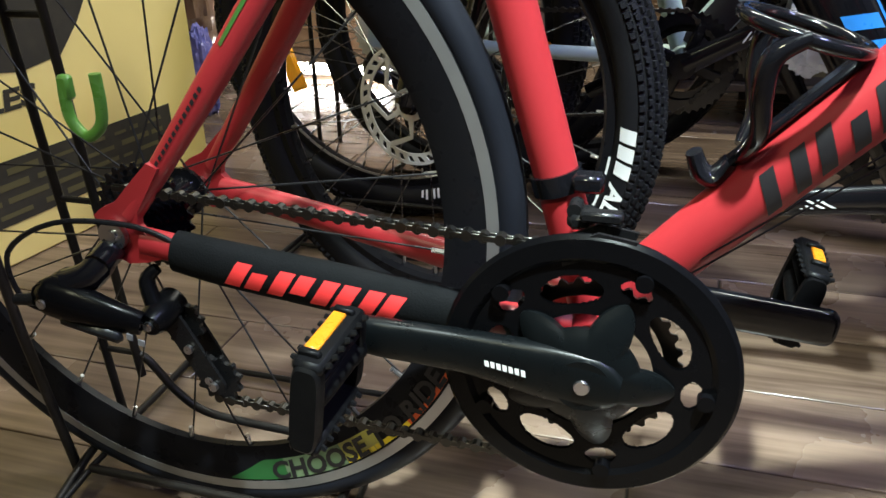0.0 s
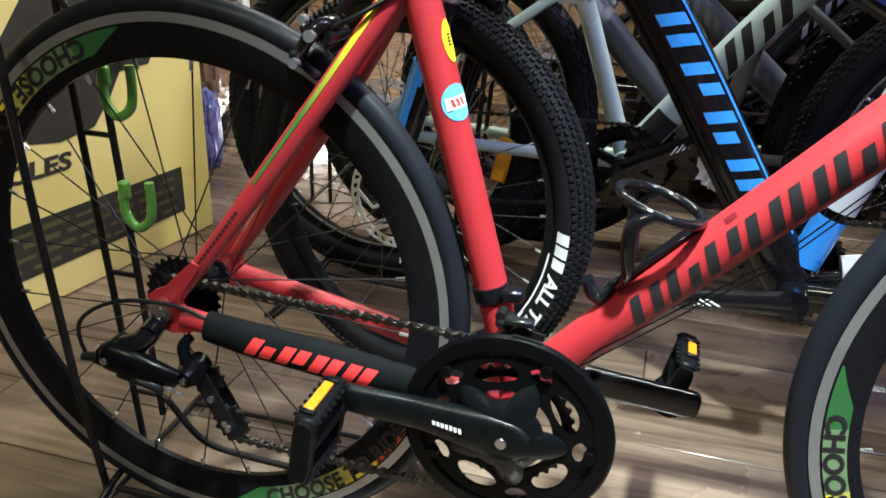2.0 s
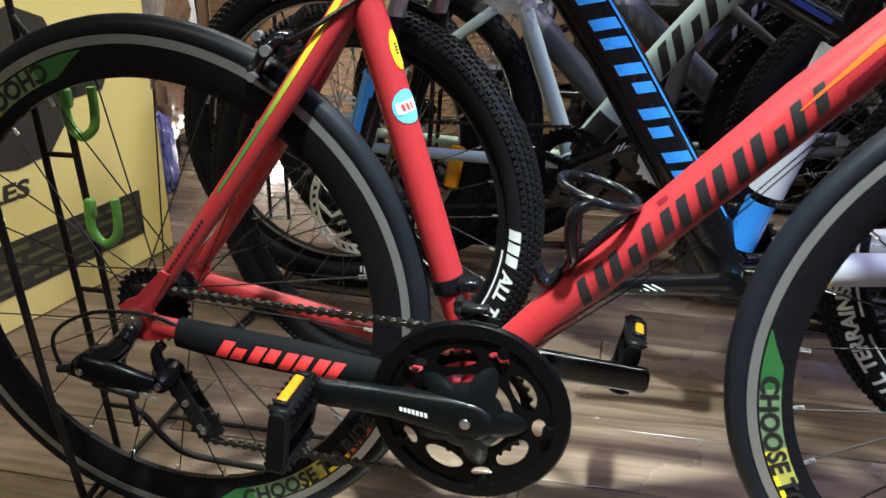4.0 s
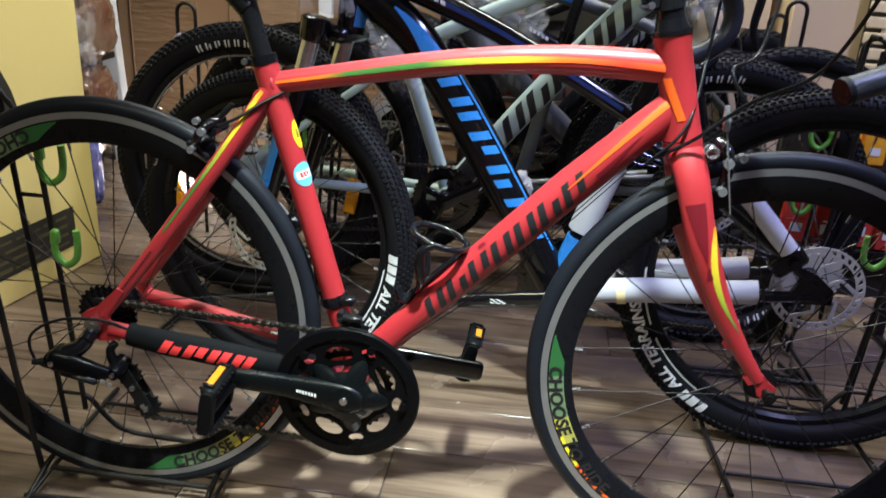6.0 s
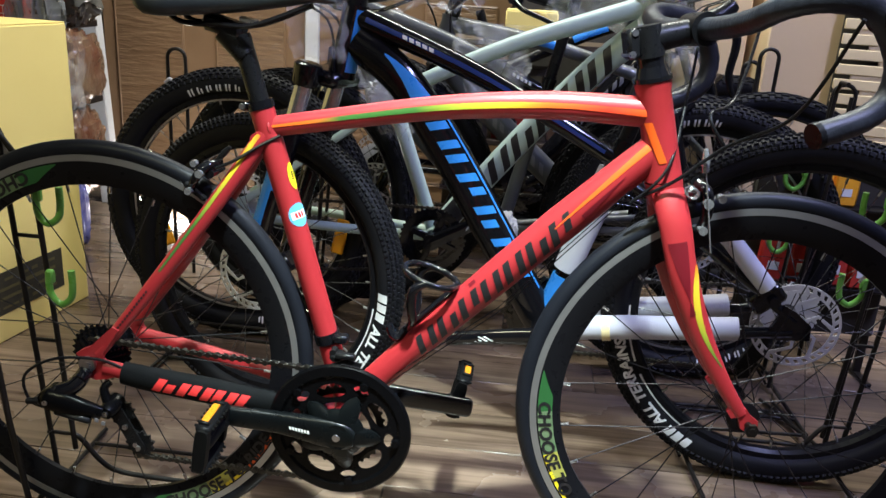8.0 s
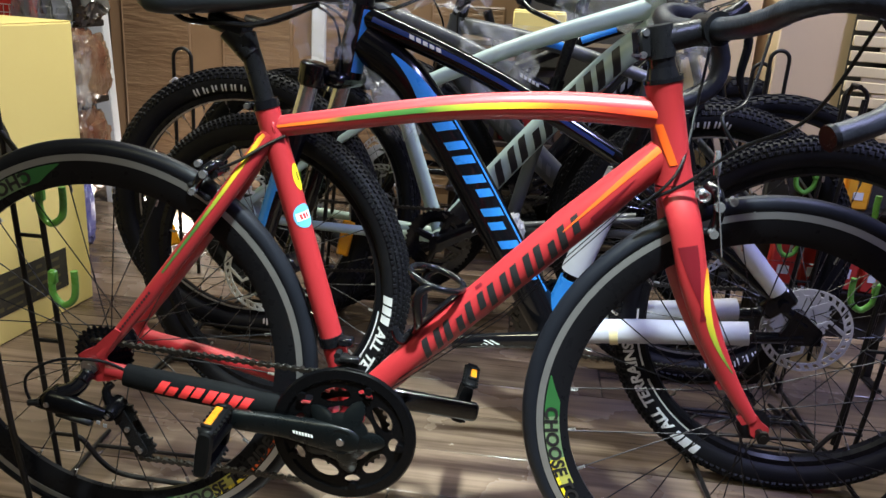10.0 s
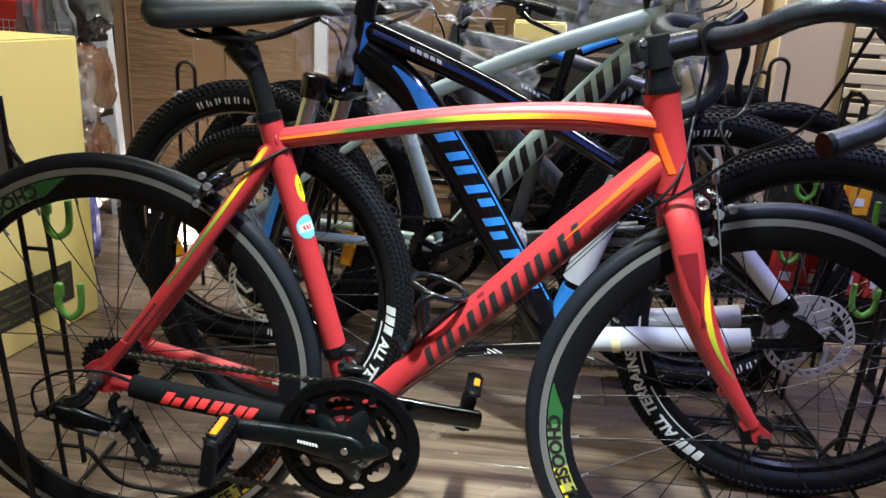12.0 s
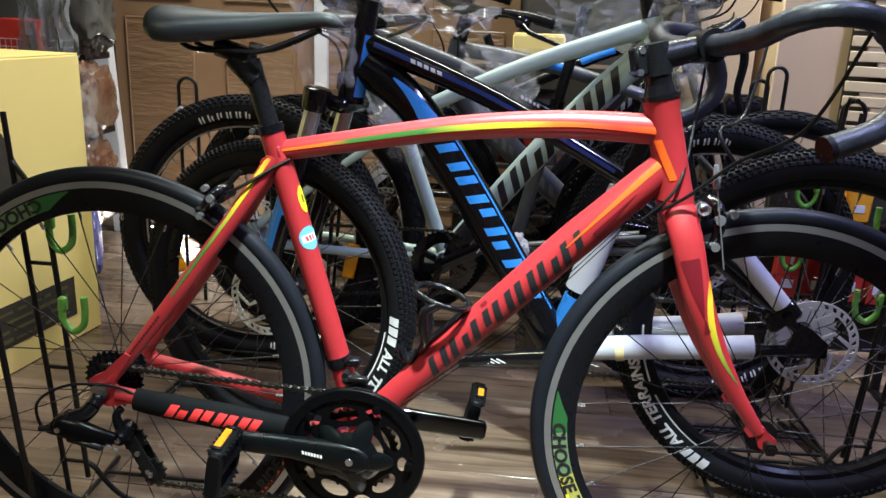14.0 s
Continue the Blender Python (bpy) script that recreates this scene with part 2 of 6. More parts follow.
DOOR_PLAIN = material("brown_door_paint", (0.220, 0.133, 0.072), 0.4, second=(0.18, 0.098, 0.050), scale=4, bump=0.05)
WHITE_PAINT = material("white_painted_post", (0.66, 0.66, 0.66), 0.5, second=(0.52, 0.52, 0.52), scale=7, bump=0.05)
WALL = material("wall_paint", (0.10, 0.095, 0.09), 0.8, second=(0.12, 0.11, 0.10), scale=2, bump=0.1, grain=120)
CEILING = material("ceiling_paint", (0.22, 0.22, 0.21), 0.85, scale=2, bump=0.05)
WOOD_PALE = material("pale_slat_wood", (0.62, 0.50, 0.32), 0.6, second=(0.5, 0.38, 0.22), scale=6, stretch=(1, 1, 1), bump=0.15)
# Near-black colour in place of shade: behind bicycles, crate slats and packets.
DARK_VOID = material("dark_void_shade", (0.03, 0.026, 0.022), 0.8, bump=0.02)
FILM = material("clear_plastic_film", (0.85, 0.86, 0.88), 0.08, transmission=0.0, alpha=0.19, bump=0.7, grain=36, rough_var=0.05)
FILM_GREY = material("grey_plastic_film", (0.26, 0.27, 0.28), 0.14, second=(0.30, 0.31, 0.32), scale=14, amount=0.8, alpha=0.62, bump=0.8, grain=40, stretch=(1, 1, 0.25), rough_var=0.05)
FILM_WHITE = material("milky_plastic_film", (0.72, 0.73, 0.74), 0.2, second=(0.5, 0.5, 0.52), scale=20, amount=0.8, alpha=0.62, bump=0.7, grain=50, rough_var=0.06)
RED_GOODS = material("red_packaging", (0.55, 0.04, 0.03), 0.35, second=(0.40, 0.02, 0.02), scale=20, bump=0.1, coat=0.4)
ORANGE_GOODS = material("orange_packaging", (0.85, 0.40, 0.03), 0.30, second=(0.72, 0.26, 0.02), scale=20, bump=0.1, coat=0.4)
BROWN_GOODS = material("reddish_brown_wrapped_goods", (0.12, 0.045, 0.025), 0.28, second=(0.22, 0.15, 0.09), scale=16, amount=0.95, bump=0.4, grain=40, stretch=(1, 1, 0.35), coat=0.4)
BLUE_GOODS = material("purple_blue_packet", (0.07, 0.08, 0.26), 0.3, second=(0.20, 0.18, 0.36), scale=40, amount=0.9, bump=0.3)
GREY_GOODS = material("dull_grey_wrapped_goods", (0.035, 0.033, 0.030), 0.22, second=(0.13, 0.125, 0.11), scale=18, amount=0.9, bump=0.4, grain=50, stretch=(1, 1, 0.3), coat=0.5)
TUBE_GLOW = material("lit_tube_glass", (1.0, 0.98, 0.95), 0.5, emit=14.0, bump=0)
LAMP_GLOW = material("lamp_diffuser", (1.0, 0.97, 0.92), 0.5, emit=6.0, bump=0)
PLANK = wood_plank_material("wood_look_plank", (0.220, 0.156, 0.112), (0.048, 0.030, 0.020))
GROUT = material("dark_joint", (0.03, 0.021, 0.016), 0.8, bump=0.05)


# ---- mesh helpers ----
class Geo:
    """Collects vertices and faces of one mesh."""

    def __init__(self):
        self.v, self.f = [], []

    def add(self, verts, faces, m=None):
        k = len(self.v)
        self.v += [tuple(m @ Vector(p)) for p in verts] if m is not None else [tuple(p) for p in verts]
        self.f += [tuple(i + k for i in f) for f in faces]
        return self

    def tube(self, pts, r, n=10, closed=False, flat=1.0, up=None):
        """A swept tube; r one radius or one a point; flat squeezes it along the side that up gives."""
        pts = [Vector(p) for p in pts]
        rs = list(r) if hasattr(r, "__len__") else [r] * len(pts)
        k = len(self.v)
        count = len(pts)
        ref = Vector(up) if up else None
        for i, p in enumerate(pts):
            a = pts[i - 1] if i or closed else p
            b = pts[(i + 1) % count] if i < count - 1 or closed else p
            d = (b - a).normalized()
            if ref is None:
                ref = Vector((0, 1, 0)) if abs(d.y) < 0.9 else Vector((1, 0, 0))
            side = (ref - d * ref.dot(d))
            side = side.normalized() if side.length > 1e-6 else d.orthogonal().normalized()
            other = d.cross(side)
            if up is None:
                ref = side
            for j in range(n):
                t = 2 * math.pi * j / n
                self.v.append(tuple(p + side * (rs[i] * flat * math.cos(t)) + other * (rs[i] * math.sin(t))))
        rows = count if closed else count - 1
        for i in range(rows):
            for j in range(n):
                a, b = k + i * n, k + ((i + 1) % count) * n
                self.f.append((a + j, a + (j + 1) % n, b + (j + 1) % n, b + j))
        if not closed:
            self.f.append(tuple(k + j for j in reversed(range(n))))
            self.f.append(tuple(k + (count - 1) * n + j for j in range(n)))
        return self

    def rev(self, prof, n=64, m=None, start=0.0, stop=None, loop=True):
        """Turns a profile of (radius, along) round the y axis."""
        k = len(self.v)
        full = stop is None
        steps = n if full else n + 1
        span = 2 * math.pi if full else stop - start
        for i in range(steps):
            t = start + span * i / n
            c, s = math.cos(t), math.sin(t)
            for r, y in prof:
                p = Vector((r * c, y, r * s))
                self.v.append(tuple(m @ p) if m is not None else tuple(p))
        q = len(prof)
        for i in range(n):
            a, b = k + i * q, k + ((i + 1) % steps) * q
            for j in range(q if loop else q - 1):
                self.f.append((a + j, b + j, b + (j + 1) % q, a + (j + 1) % q))
        return self

    def box(self, c, s, m=None, bevel=0.0):
        x, y, z = (v / 2 for v in s)
        b = min(bevel, 0.45 * min(s))
        if b <= 0:
            vs = [(i * x, j * y, k * z) for i in (-1, 1) for j in (-1, 1) for k in (-1, 1)]
            fs = [(0, 1, 3, 2), (4, 6, 7, 5), (0, 4, 5, 1), (2, 3, 7, 6), (0, 2, 6, 4), (1, 5, 7, 3)]
        else:
            vs, fs, at = [], [], {}
            for i in (-1, 1):
                for j in (-1, 1):
                    for k in (-1, 1):
                        for ax in range(3):
                            p = [i * (x - b), j * (y - b), k * (z - b)]
                            p[ax] = (i * x, j * y, k * z)[ax]
                            at[(i, j, k, ax)] = len(vs)
                            vs.append(tuple(p))
            sg = (-1, 1)
            for ax in range(3):
                o1, o2 = [(1, 2), (2, 0), (0, 1)][ax]
                for s0 in sg:
                    def key(a, bb):
                        q = [0, 0, 0]
                        q[ax], q[o1], q[o2] = s0, a, bb
                        return at[(*q, ax)]
                    loop = [key(-1, -1), key(1, -1), key(1, 1), key(-1, 1)]
                    fs.append(tuple(loop if s0 > 0 else reversed(loop)))
            for ax in range(3):
                o1, o2 = [(1, 2), (2, 0), (0, 1)][ax]
                for a in sg:
                    for bb in sg:
                        def key2(s0, face):
                            q = [0, 0, 0]
                            q[ax], q[o1], q[o2] = s0, a, bb
                            return at[(*q, face)]
                        loop = [key2(-1, o1), key2(1, o1), key2(1, o2), key2(-1, o2)]
                        fs.append(tuple(loop if a * bb < 0 else reversed(loop)))
            for i in sg:
                for j in sg:
                    for k in sg:
                        loop = [at[(i, j, k, 0)], at[(i, j, k, 1)], at[(i, j, k, 2)]]
                        fs.append(tuple(loop if i * j * k > 0 else reversed(loop)))
        t = Matrix.Translation(c) if m is None else m @ Matrix.Translation(c)
        return self.add(vs, fs, t)

    def plate(self, outline, thick, m=None):
        """A flat outline in x, z, given a thickness along y."""
        n = len(outline)
        vs = [(x, -thick / 2, z) for x, z in outline] + [(x, thick / 2, z) for x, z in outline]
        fs = [tuple(range(n)), tuple(reversed(range(n, 2 * n)))]
        fs += [(i, i + n, (i + 1) % n + n, (i + 1) % n) for i in range(n)]
        return self.add(vs, fs, m)

    def ball(self, c, r, n=10, s=(1, 1, 1)):
        prof = [(r * math.cos(a), r * math.sin(a)) for a in [math.pi * (i / 8 - 0.5) for i in range(9)]]
        return self.rev(prof, n, Matrix.Translation(c) @ Matrix.Diagonal((*s, 1)), loop=False)


def smooth_path(pts, per=6):
    """Catmull-Rom through the points."""
    pts = [Vector(p) for p in pts]
    out = []
    for i in range(len(pts) - 1):
        p0, p1, p2, p3 = pts[max(0, i - 1)], pts[i], pts[i + 1], pts[min(len(pts) - 1, i + 2)]
        for j in range(per):
            t = j / per
            out.append(0.5 * ((2 * p1) + (p2 - p0) * t + (2 * p0 - 5 * p1 + 4 * p2 - p3) * t * t + (3 * p1 - p0 - 3 * p2 + p3) * t ** 3))
    out.append(pts[-1])
    return out


def ease(values, count):
    """A list of numbers stretched to count values."""
    xs = np.linspace(0, len(values) - 1, count)
    return [float(v) for v in np.interp(xs, range(len(values)), values)]


def mesh_of(name, g, mat, angle=38):
    me = bpy.data.meshes.new(name)
    me.from_pydata(g.v, [], g.f)
    me.materials.append(mat)
    me.polygons.foreach_set("use_smooth", [True] * len(me.polygons))
    me.set_sharp_from_angle(angle=radians(angle))
    me.update()
    return me


def part(name, g, mat, parent=None, label="", m=None, angle=38):
    """One mesh object, under a thing or a part."""
    ob = new(name, g if isinstance(g, bpy.types.Mesh) else mesh_of(name, g, mat, angle))
    if parent is not None:
        ob.parent = parent
    if m is not None:
        ob.matrix_basis = m
    return tagged(ob, label)


def thing(name, label, category, group="", kind="", m=None):
    ob = new(name)
    if m is not None:
        ob.matrix_basis = m
    return tagged(ob, label, category, group, kind)


TEXTS = {}


def text_shape(words):
    """Flat letters of height about 1: vertices in x, y and faces."""
    if words not in TEXTS:
        cu = bpy.data.curves.new("letters", "FONT")
        cu.body, cu.size, cu.resolution_u, cu.shear, cu.offset = words, 1.4, 3, 0.12, 0.052
        ob = new("letters", cu)
        bpy.context.view_layer.update()
        me = bpy.data.meshes.new_from_object(ob.evaluated_get(bpy.context.evaluated_depsgraph_get()))
        bm = bmesh.new()
        bm.from_mesh(me)
        bmesh.ops.triangulate(bm, faces=bm.faces)
        for _ in range(2):
            long = [e for e in bm.edges if e.calc_length() > 0.22]
            if long:
                bmesh.ops.subdivide_edges(bm, edges=long, cuts=1)
                bmesh.ops.triangulate(bm, faces=bm.faces)
        vs = [(v.co.x, v.co.y) for v in bm.verts]
        fs = [tuple(v.index for v in f.verts) for f in bm.faces]
        bm.free()
        bpy.data.objects.remove(ob)
        TEXTS[words] = (vs, fs, max(x for x, _ in vs))
    return TEXTS[words]


def bars_shape(count, lean=0.3, gap=0.16, slit=True, wide=0.8):
    """Plain leaning blocks in place of a brand's letters, height 1."""
    vs, fs = [], []
    for c in range(count):
        x0 = c * wide
        x1 = x0 + wide * (1 - gap)
        rows = [(0.0, 0.40), (0.54, 1.0)] if slit and c % 2 else ([(0.0, 1.0)] if not slit else [(0.0, 0.62), (0.74, 1.0)])
        for b, t in rows:
            k = len(vs)
            for j in range(4):
                y = b + (t - b) * j / 3
                for i in range(4):
                    vs.append((x0 + (x1 - x0) * i / 3 + lean * y, y))
            fs += [(k + j * 4 + i, k + j * 4 + i + 1, k + j * 4 + i + 5, k + j * 4 + i + 4) for j in range(3) for i in range(3)]
    return vs, fs, count * wide


def block_shape(i, lean=0.34, stroke=0.27):
    """Plain leaning bars standing for one letter of a brand, height and width about 1."""
    vs, fs = [], []
    tall = ((0.0, 1.0), (0.0, 0.74), (0.26, 1.0), (0.0, 1.0))[i % 4]
    for x0, x1, y0, y1 in ((0.0, stroke, 0.0, 1.0), (0.82 - stroke, 0.82, *tall)):
        k = len(vs)
        for j in range(7):
            y = y0 + (y1 - y0) * j / 6
            for q in range(3):
                vs.append((x0 + (x1 - x0) * q / 2 + lean * y, y))
        fs += [(k + j * 3 + q, k + j * 3 + q + 1, k + j * 3 + q + 4, k + j * 3 + q + 3) for j in range(6) for q in range(2)]
    return vs, fs, 1.0


def laid(shape, fn):
    """A flat shape laid on a surface by fn(x, y)."""
    g = Geo()
    vs, fs, _ = shape
    return g.add([fn(x, y) for x, y in vs], fs)


def patch(u0, u1, v0, v1, nu=12, nv=4):
    """A rectangle of u, v as a flat shape; v bounds may be functions of u's share."""
    vs = []
    for i in range(nu + 1):
        s = i / nu
        lo = v0(s) if callable(v0) else v0
        hi = v1(s) if callable(v1) else v1
        for j in range(nv + 1):
            vs.append((u0 + (u1 - u0) * s, lo + (hi - lo) * j / nv))
    fs = [(i * (nv + 1) + j, (i + 1) * (nv + 1) + j, (i + 1) * (nv + 1) + j + 1, i * (nv + 1) + j + 1) for i in range(nu) for j in range(nv)]
    return vs, fs, 1


def on_tube(pts, rs, flat=1.0, side=-1, lift=0.0007):
    """A map of u (0 to 1 along) and v (angle from the camera side, upwards) onto a tube in the x, z plane."""
    pts = [Vector(p) for p in pts]
    lens = [0.0]
    for a, b in zip(pts, pts[1:]):
        lens.append(lens[-1] + (b - a).length)

    def fn(u, v):
        s = max(0.0, min(1.0, u)) * lens[-1]
        i = max(0, min(len(pts) - 2, int(np.searchsorted(lens, s)) - 1))
        t = (s - lens[i]) / max(1e-9, lens[i + 1] - lens[i])
        p = pts[i].lerp(pts[i + 1], t)
        d = (pts[i + 1] - pts[i]).normalized()
        r = rs[i] + (rs[i + 1] - rs[i]) * t + lift
        out = Vector((0, side, 0))
        out = (out - d * d.dot(out)).normalized()
        up = Vector((-d.z, 0, d.x)) if d.x >= 0 else Vector((d.z, 0, -d.x))
        up = (up - d * d.dot(up)).normalized()
        return tuple(p + out * (r * flat * math.cos(v)) + up * (r * math.sin(v)))
    return fn


def turn_y(a):
    return Matrix.Rotation(a, 4, "Y")


# ---- wheels ----
def spoke_mesh(r_in, r_out, y_in, lead, rad=0.0010):
    g = Geo()
    a = (r_in * math.cos(lead), y_in, r_in * math.sin(lead))
    g.tube([a, (r_out, 0.002 * (1 if y_in > 0 else -1), 0)], rad, 5)
    return g


def wheel(parent, m, name, tyre_r, tyre_w, rim_out, rim_in, rim_w, spokes, spoke_mat, knobs=None, rubber=None,
          rotor=None, deep=False, hub_r=0.018, spoke_rad=0.0010):
    """A wheel about the y axis: rim with tyre, hub, spokes and, if wanted, knobs and a disc rotor."""
    g = Geo()
    hw = rim_w / 2
    if deep:
        prof = [(rim_out, -hw), (rim_out - 0.012, -hw), (rim_in + 0.012, -hw * 0.75), (rim_in, -0.004), (rim_in, 0.004), (rim_in + 0.012, hw * 0.75), (rim_out - 0.012, hw), (rim_out, hw)]
    else:
        prof = [(rim_out, -hw), (rim_in + 0.006, -hw), (rim_in, -hw * 0.5), (rim_in, hw * 0.5), (rim_in + 0.006, hw), (rim_out, hw)]
    g.rev(prof, 128)
    rim = part(name, g, RIM_BLACK, parent, "black deep-section rim" if deep else "black box-section rim", m)
    if deep:
        for s in (-1, 1):
            g = Geo()
            g.rev([(rim_out - 0.0005, s * (hw + 0.0005)), (rim_out - 0.0105, s * (hw + 0.0005)), (rim_out - 0.0105, s * (hw - 0.002)), (rim_out - 0.0005, s * (hw - 0.002))], 128)
            part("brake_track", g, BRAKE_TRACK, rim, "machined silver brake track")
    g = Geo()
    tr = tyre_w / 2
    cen = tyre_r - tr * (1.0 if not knobs else 1.06)
    prof = []
    for i in range(17):
        a = math.radians(-128 + 256 * i / 16)
        prof.append((cen + tr * math.cos(a), tr * math.sin(a)))
    prof = [(rim_out - 0.004, -hw * 0.9)] + prof + [(rim_out - 0.004, hw * 0.9)]
    g.rev(prof, 128)
    tyre = part("tyre", g, rubber or RUBBER, rim)
    if knobs:
        g = Geo()
        n = knobs
        for i in range(n):
            for k, row in enumerate((-66, -47, -28, -9, 9, 28, 47, 66)):
                a = 2 * math.pi * (i + 0.5 * (k % 2)) / n
                tm = turn_y(-a) @ Matrix.Translation((cen, 0, 0)) @ Matrix.Rotation(math.radians(row), 4, "Z") @ Matrix.Translation((tr, 0, 0))
                ln = 2 * math.pi * tyre_r / n
                wide = 0.30 if k in (0, 7) else 0.215
                v = [(-0.001, sy * tr * wide * 0.5, sz * ln * 0.36) for sy in (-1, 1) for sz in (-1, 1)] + [(0.0036, sy * tr * wide * 0.32, sz * ln * 0.24) for sy in (-1, 1) for sz in (-1, 1)]
                g.add(v, [(4, 5, 7, 6), (0, 4, 6, 2), (3, 7, 5, 1), (1, 5, 4, 0), (2, 6, 7, 3)], tm)
        part("tread", g, rubber or RUBBER, tyre)
    g = Geo()
    g.rev([(hub_r, -0.028), (hub_r + 0.006, -0.030), (hub_r + 0.006, -0.034), (0.010, -0.036), (0.010, -0.05), (0.0, -0.05)], 24, loop=False)
    g.rev([(0.0, 0.05), (0.010, 0.05), (0.010, 0.036), (hub_r + 0.006, 0.034), (hub_r + 0.006, 0.030), (hub_r, 0.028), (hub_r * 0.8, 0), (hub_r, -0.028)], 24, loop=False)
    part("hub", g, BLACK_GLOSS, rim)
    meshes = [mesh_of("spoke", spoke_mesh(hub_r + 0.003, rim_in + 0.003, s * 0.031, lead, spoke_rad), spoke_mat) for s in (-1, 1) for lead in (1.25, -1.25)]
    nip = Geo()
    nip.tube([(rim_in - 0.012, 0, 0), (rim_in + 0.001, 0, 0)], 0.0022, 6)
    nip = mesh_of("spoke_nipple", nip, ALLOY)
    for i in range(spokes):
        a = 2 * math.pi * (i + 0.5) / spokes + 0.06
        part("spoke", meshes[(i % 2) * 2 + (i // 2) % 2], None, rim, m=turn_y(-a))
        part("spoke_nipple", nip, None, rim, m=turn_y(-a))
    if rotor:
        g = Geo()
        side, rad = rotor
        n = 30
        g.rev([(rad, side - 0.001), (rad, side + 0.001), (rad - 0.004, side + 0.001), (rad - 0.004, side - 0.001)], 72)
        g.rev([(rad - 0.012, side - 0.001), (rad - 0.012, side + 0.001), (rad - 0.016, side + 0.001), (rad - 0.016, side - 0.001)], 72)
        for i in range(n):
            a = 2 * math.pi * i / n
            g.box((rad - 0.008, side, 0), (0.014, 0.0018, 0.0066), turn_y(a) @ Matrix.Translation((rad - 0.008, 0, 0)) @ turn_y(0.55) @ Matrix.Translation((0.008 - rad, 0, 0)))
        for i in range(6):
            a = 2 * math.pi * i / 6
            c0, c1 = Vector((0.020, side, 0)), Vector((rad - 0.014, side, 0))
            rot = turn_y(a)
            rot2 = turn_y(a + 0.55)
            g.tube([rot2 @ c0, rot2 @ c0.lerp(c1, 0.5), rot @ c1], [0.0050, 0.0034, 0.0046], 6, flat=0.3, up=(0, 1, 0))
        g.rev([(0.022, side - 0.0015), (0.022, side + 0.0015), (0.014, side + 0.0015), (0.014, side - 0.0015)], 30)
        part("disc_rotor", g, ROTOR_STEEL, rim, "drilled steel disc brake rotor")
    return rim


def spoke_reflector(rim, a, r, y):
    g = Geo()
    g.box((0, 0, 0), (0.094, 0.008, 0.032), None, 0.005)
    g.box((0.0, -0.005, 0), (0.084, 0.003, 0.023), None, 0.001)
    return part("spoke_reflector", g, REFLECTOR, rim, "amber plastic spoke reflector", turn_y(-a) @ Matrix.Translation((r, y, 0)) @ turn_y(math.pi / 2))


def on_ring(r0, scale, a0, y, direction=1):
    """A map of text onto the side of a wheel: x runs round from angle a0, y towards the rim's edge."""
    def fn(x, v):
        r = r0 + v * scale
        a = a0 - direction * x * scale / (r0 + scale * 0.5)
        yy = y(r) if callable(y) else y
        return (r * math.cos(a), yy, r * math.sin(a))
    return fn


def chain_run(parent, pts, y):
    """Links along a line in the x, z plane."""
    g = Geo()
    path = [Vector((x, y, z)) for x, z in pts]
    lens = [0.0]
    for a, b in zip(path, path[1:]):
        lens.append(lens[-1] + (b - a).length)
    step, s, i = 0.0127, 0.0, 0
    while s < lens[-1]:
        k = max(0, min(len(path) - 2, int(np.searchsorted(lens, s)) - 1))
        t = (s - lens[k]) / max(1e-9, lens[k + 1] - lens[k])
        p = path[k].lerp(path[k + 1], t)
        d = (path[k + 1] - path[k]).normalized()
        rot = Matrix.Translation(p) @ turn_y(-math.atan2(d.z, d.x))
        w = 0.0032 if i % 2 else 0.0022
        for sd in (-1, 1):
            g.box((0, sd * w, 0), (0.0135, 0.0011, 0.0050), rot, 0.0005)
        g.tube([tuple(rot @ Vector((0.0063, -w - 0.0009, 0))), tuple(rot @ Vector((0.0063, w + 0.0009, 0)))], 0.0046, 9)
        s += step
        i += 1
    return part("chain", g, STEEL_DARK, parent, "oiled dark steel chain")


def cog(g, r, teeth, y, thick=0.002, inner=0.016):
    """A toothed ring about y."""
    out = []
    for i in range(teeth):
        a = 2 * math.pi * i / teeth
        w = 2 * math.pi / teeth
        out += [(r - 0.004, a), (r, a + w * 0.25), (r, a + w * 0.45), (r - 0.004, a + w * 0.7)]
    n = len(out)
    k = len(g.v)
    for yy in (y - thick / 2, y + thick / 2):
        g.v += [(q * math.cos(a), yy, q * math.sin(a)) for q, a in out]
        g.v += [(inner * math.cos(a), yy, inner * math.sin(a)) for q, a in out]
    for i in range(n):
        j = (i + 1) % n
        o0, i0, o1, i1 = k, k + n, k + 2 * n, k + 3 * n
        g.f += [(o0 + i, o0 + j, i0 + j, i0 + i), (o1 + j, o1 + i, i1 + i, i1 + j), (o0 + j, o0 + i, o1 + i, o1 + j), (i0 + i, i0 + j, i1 + j, i1 + i)]


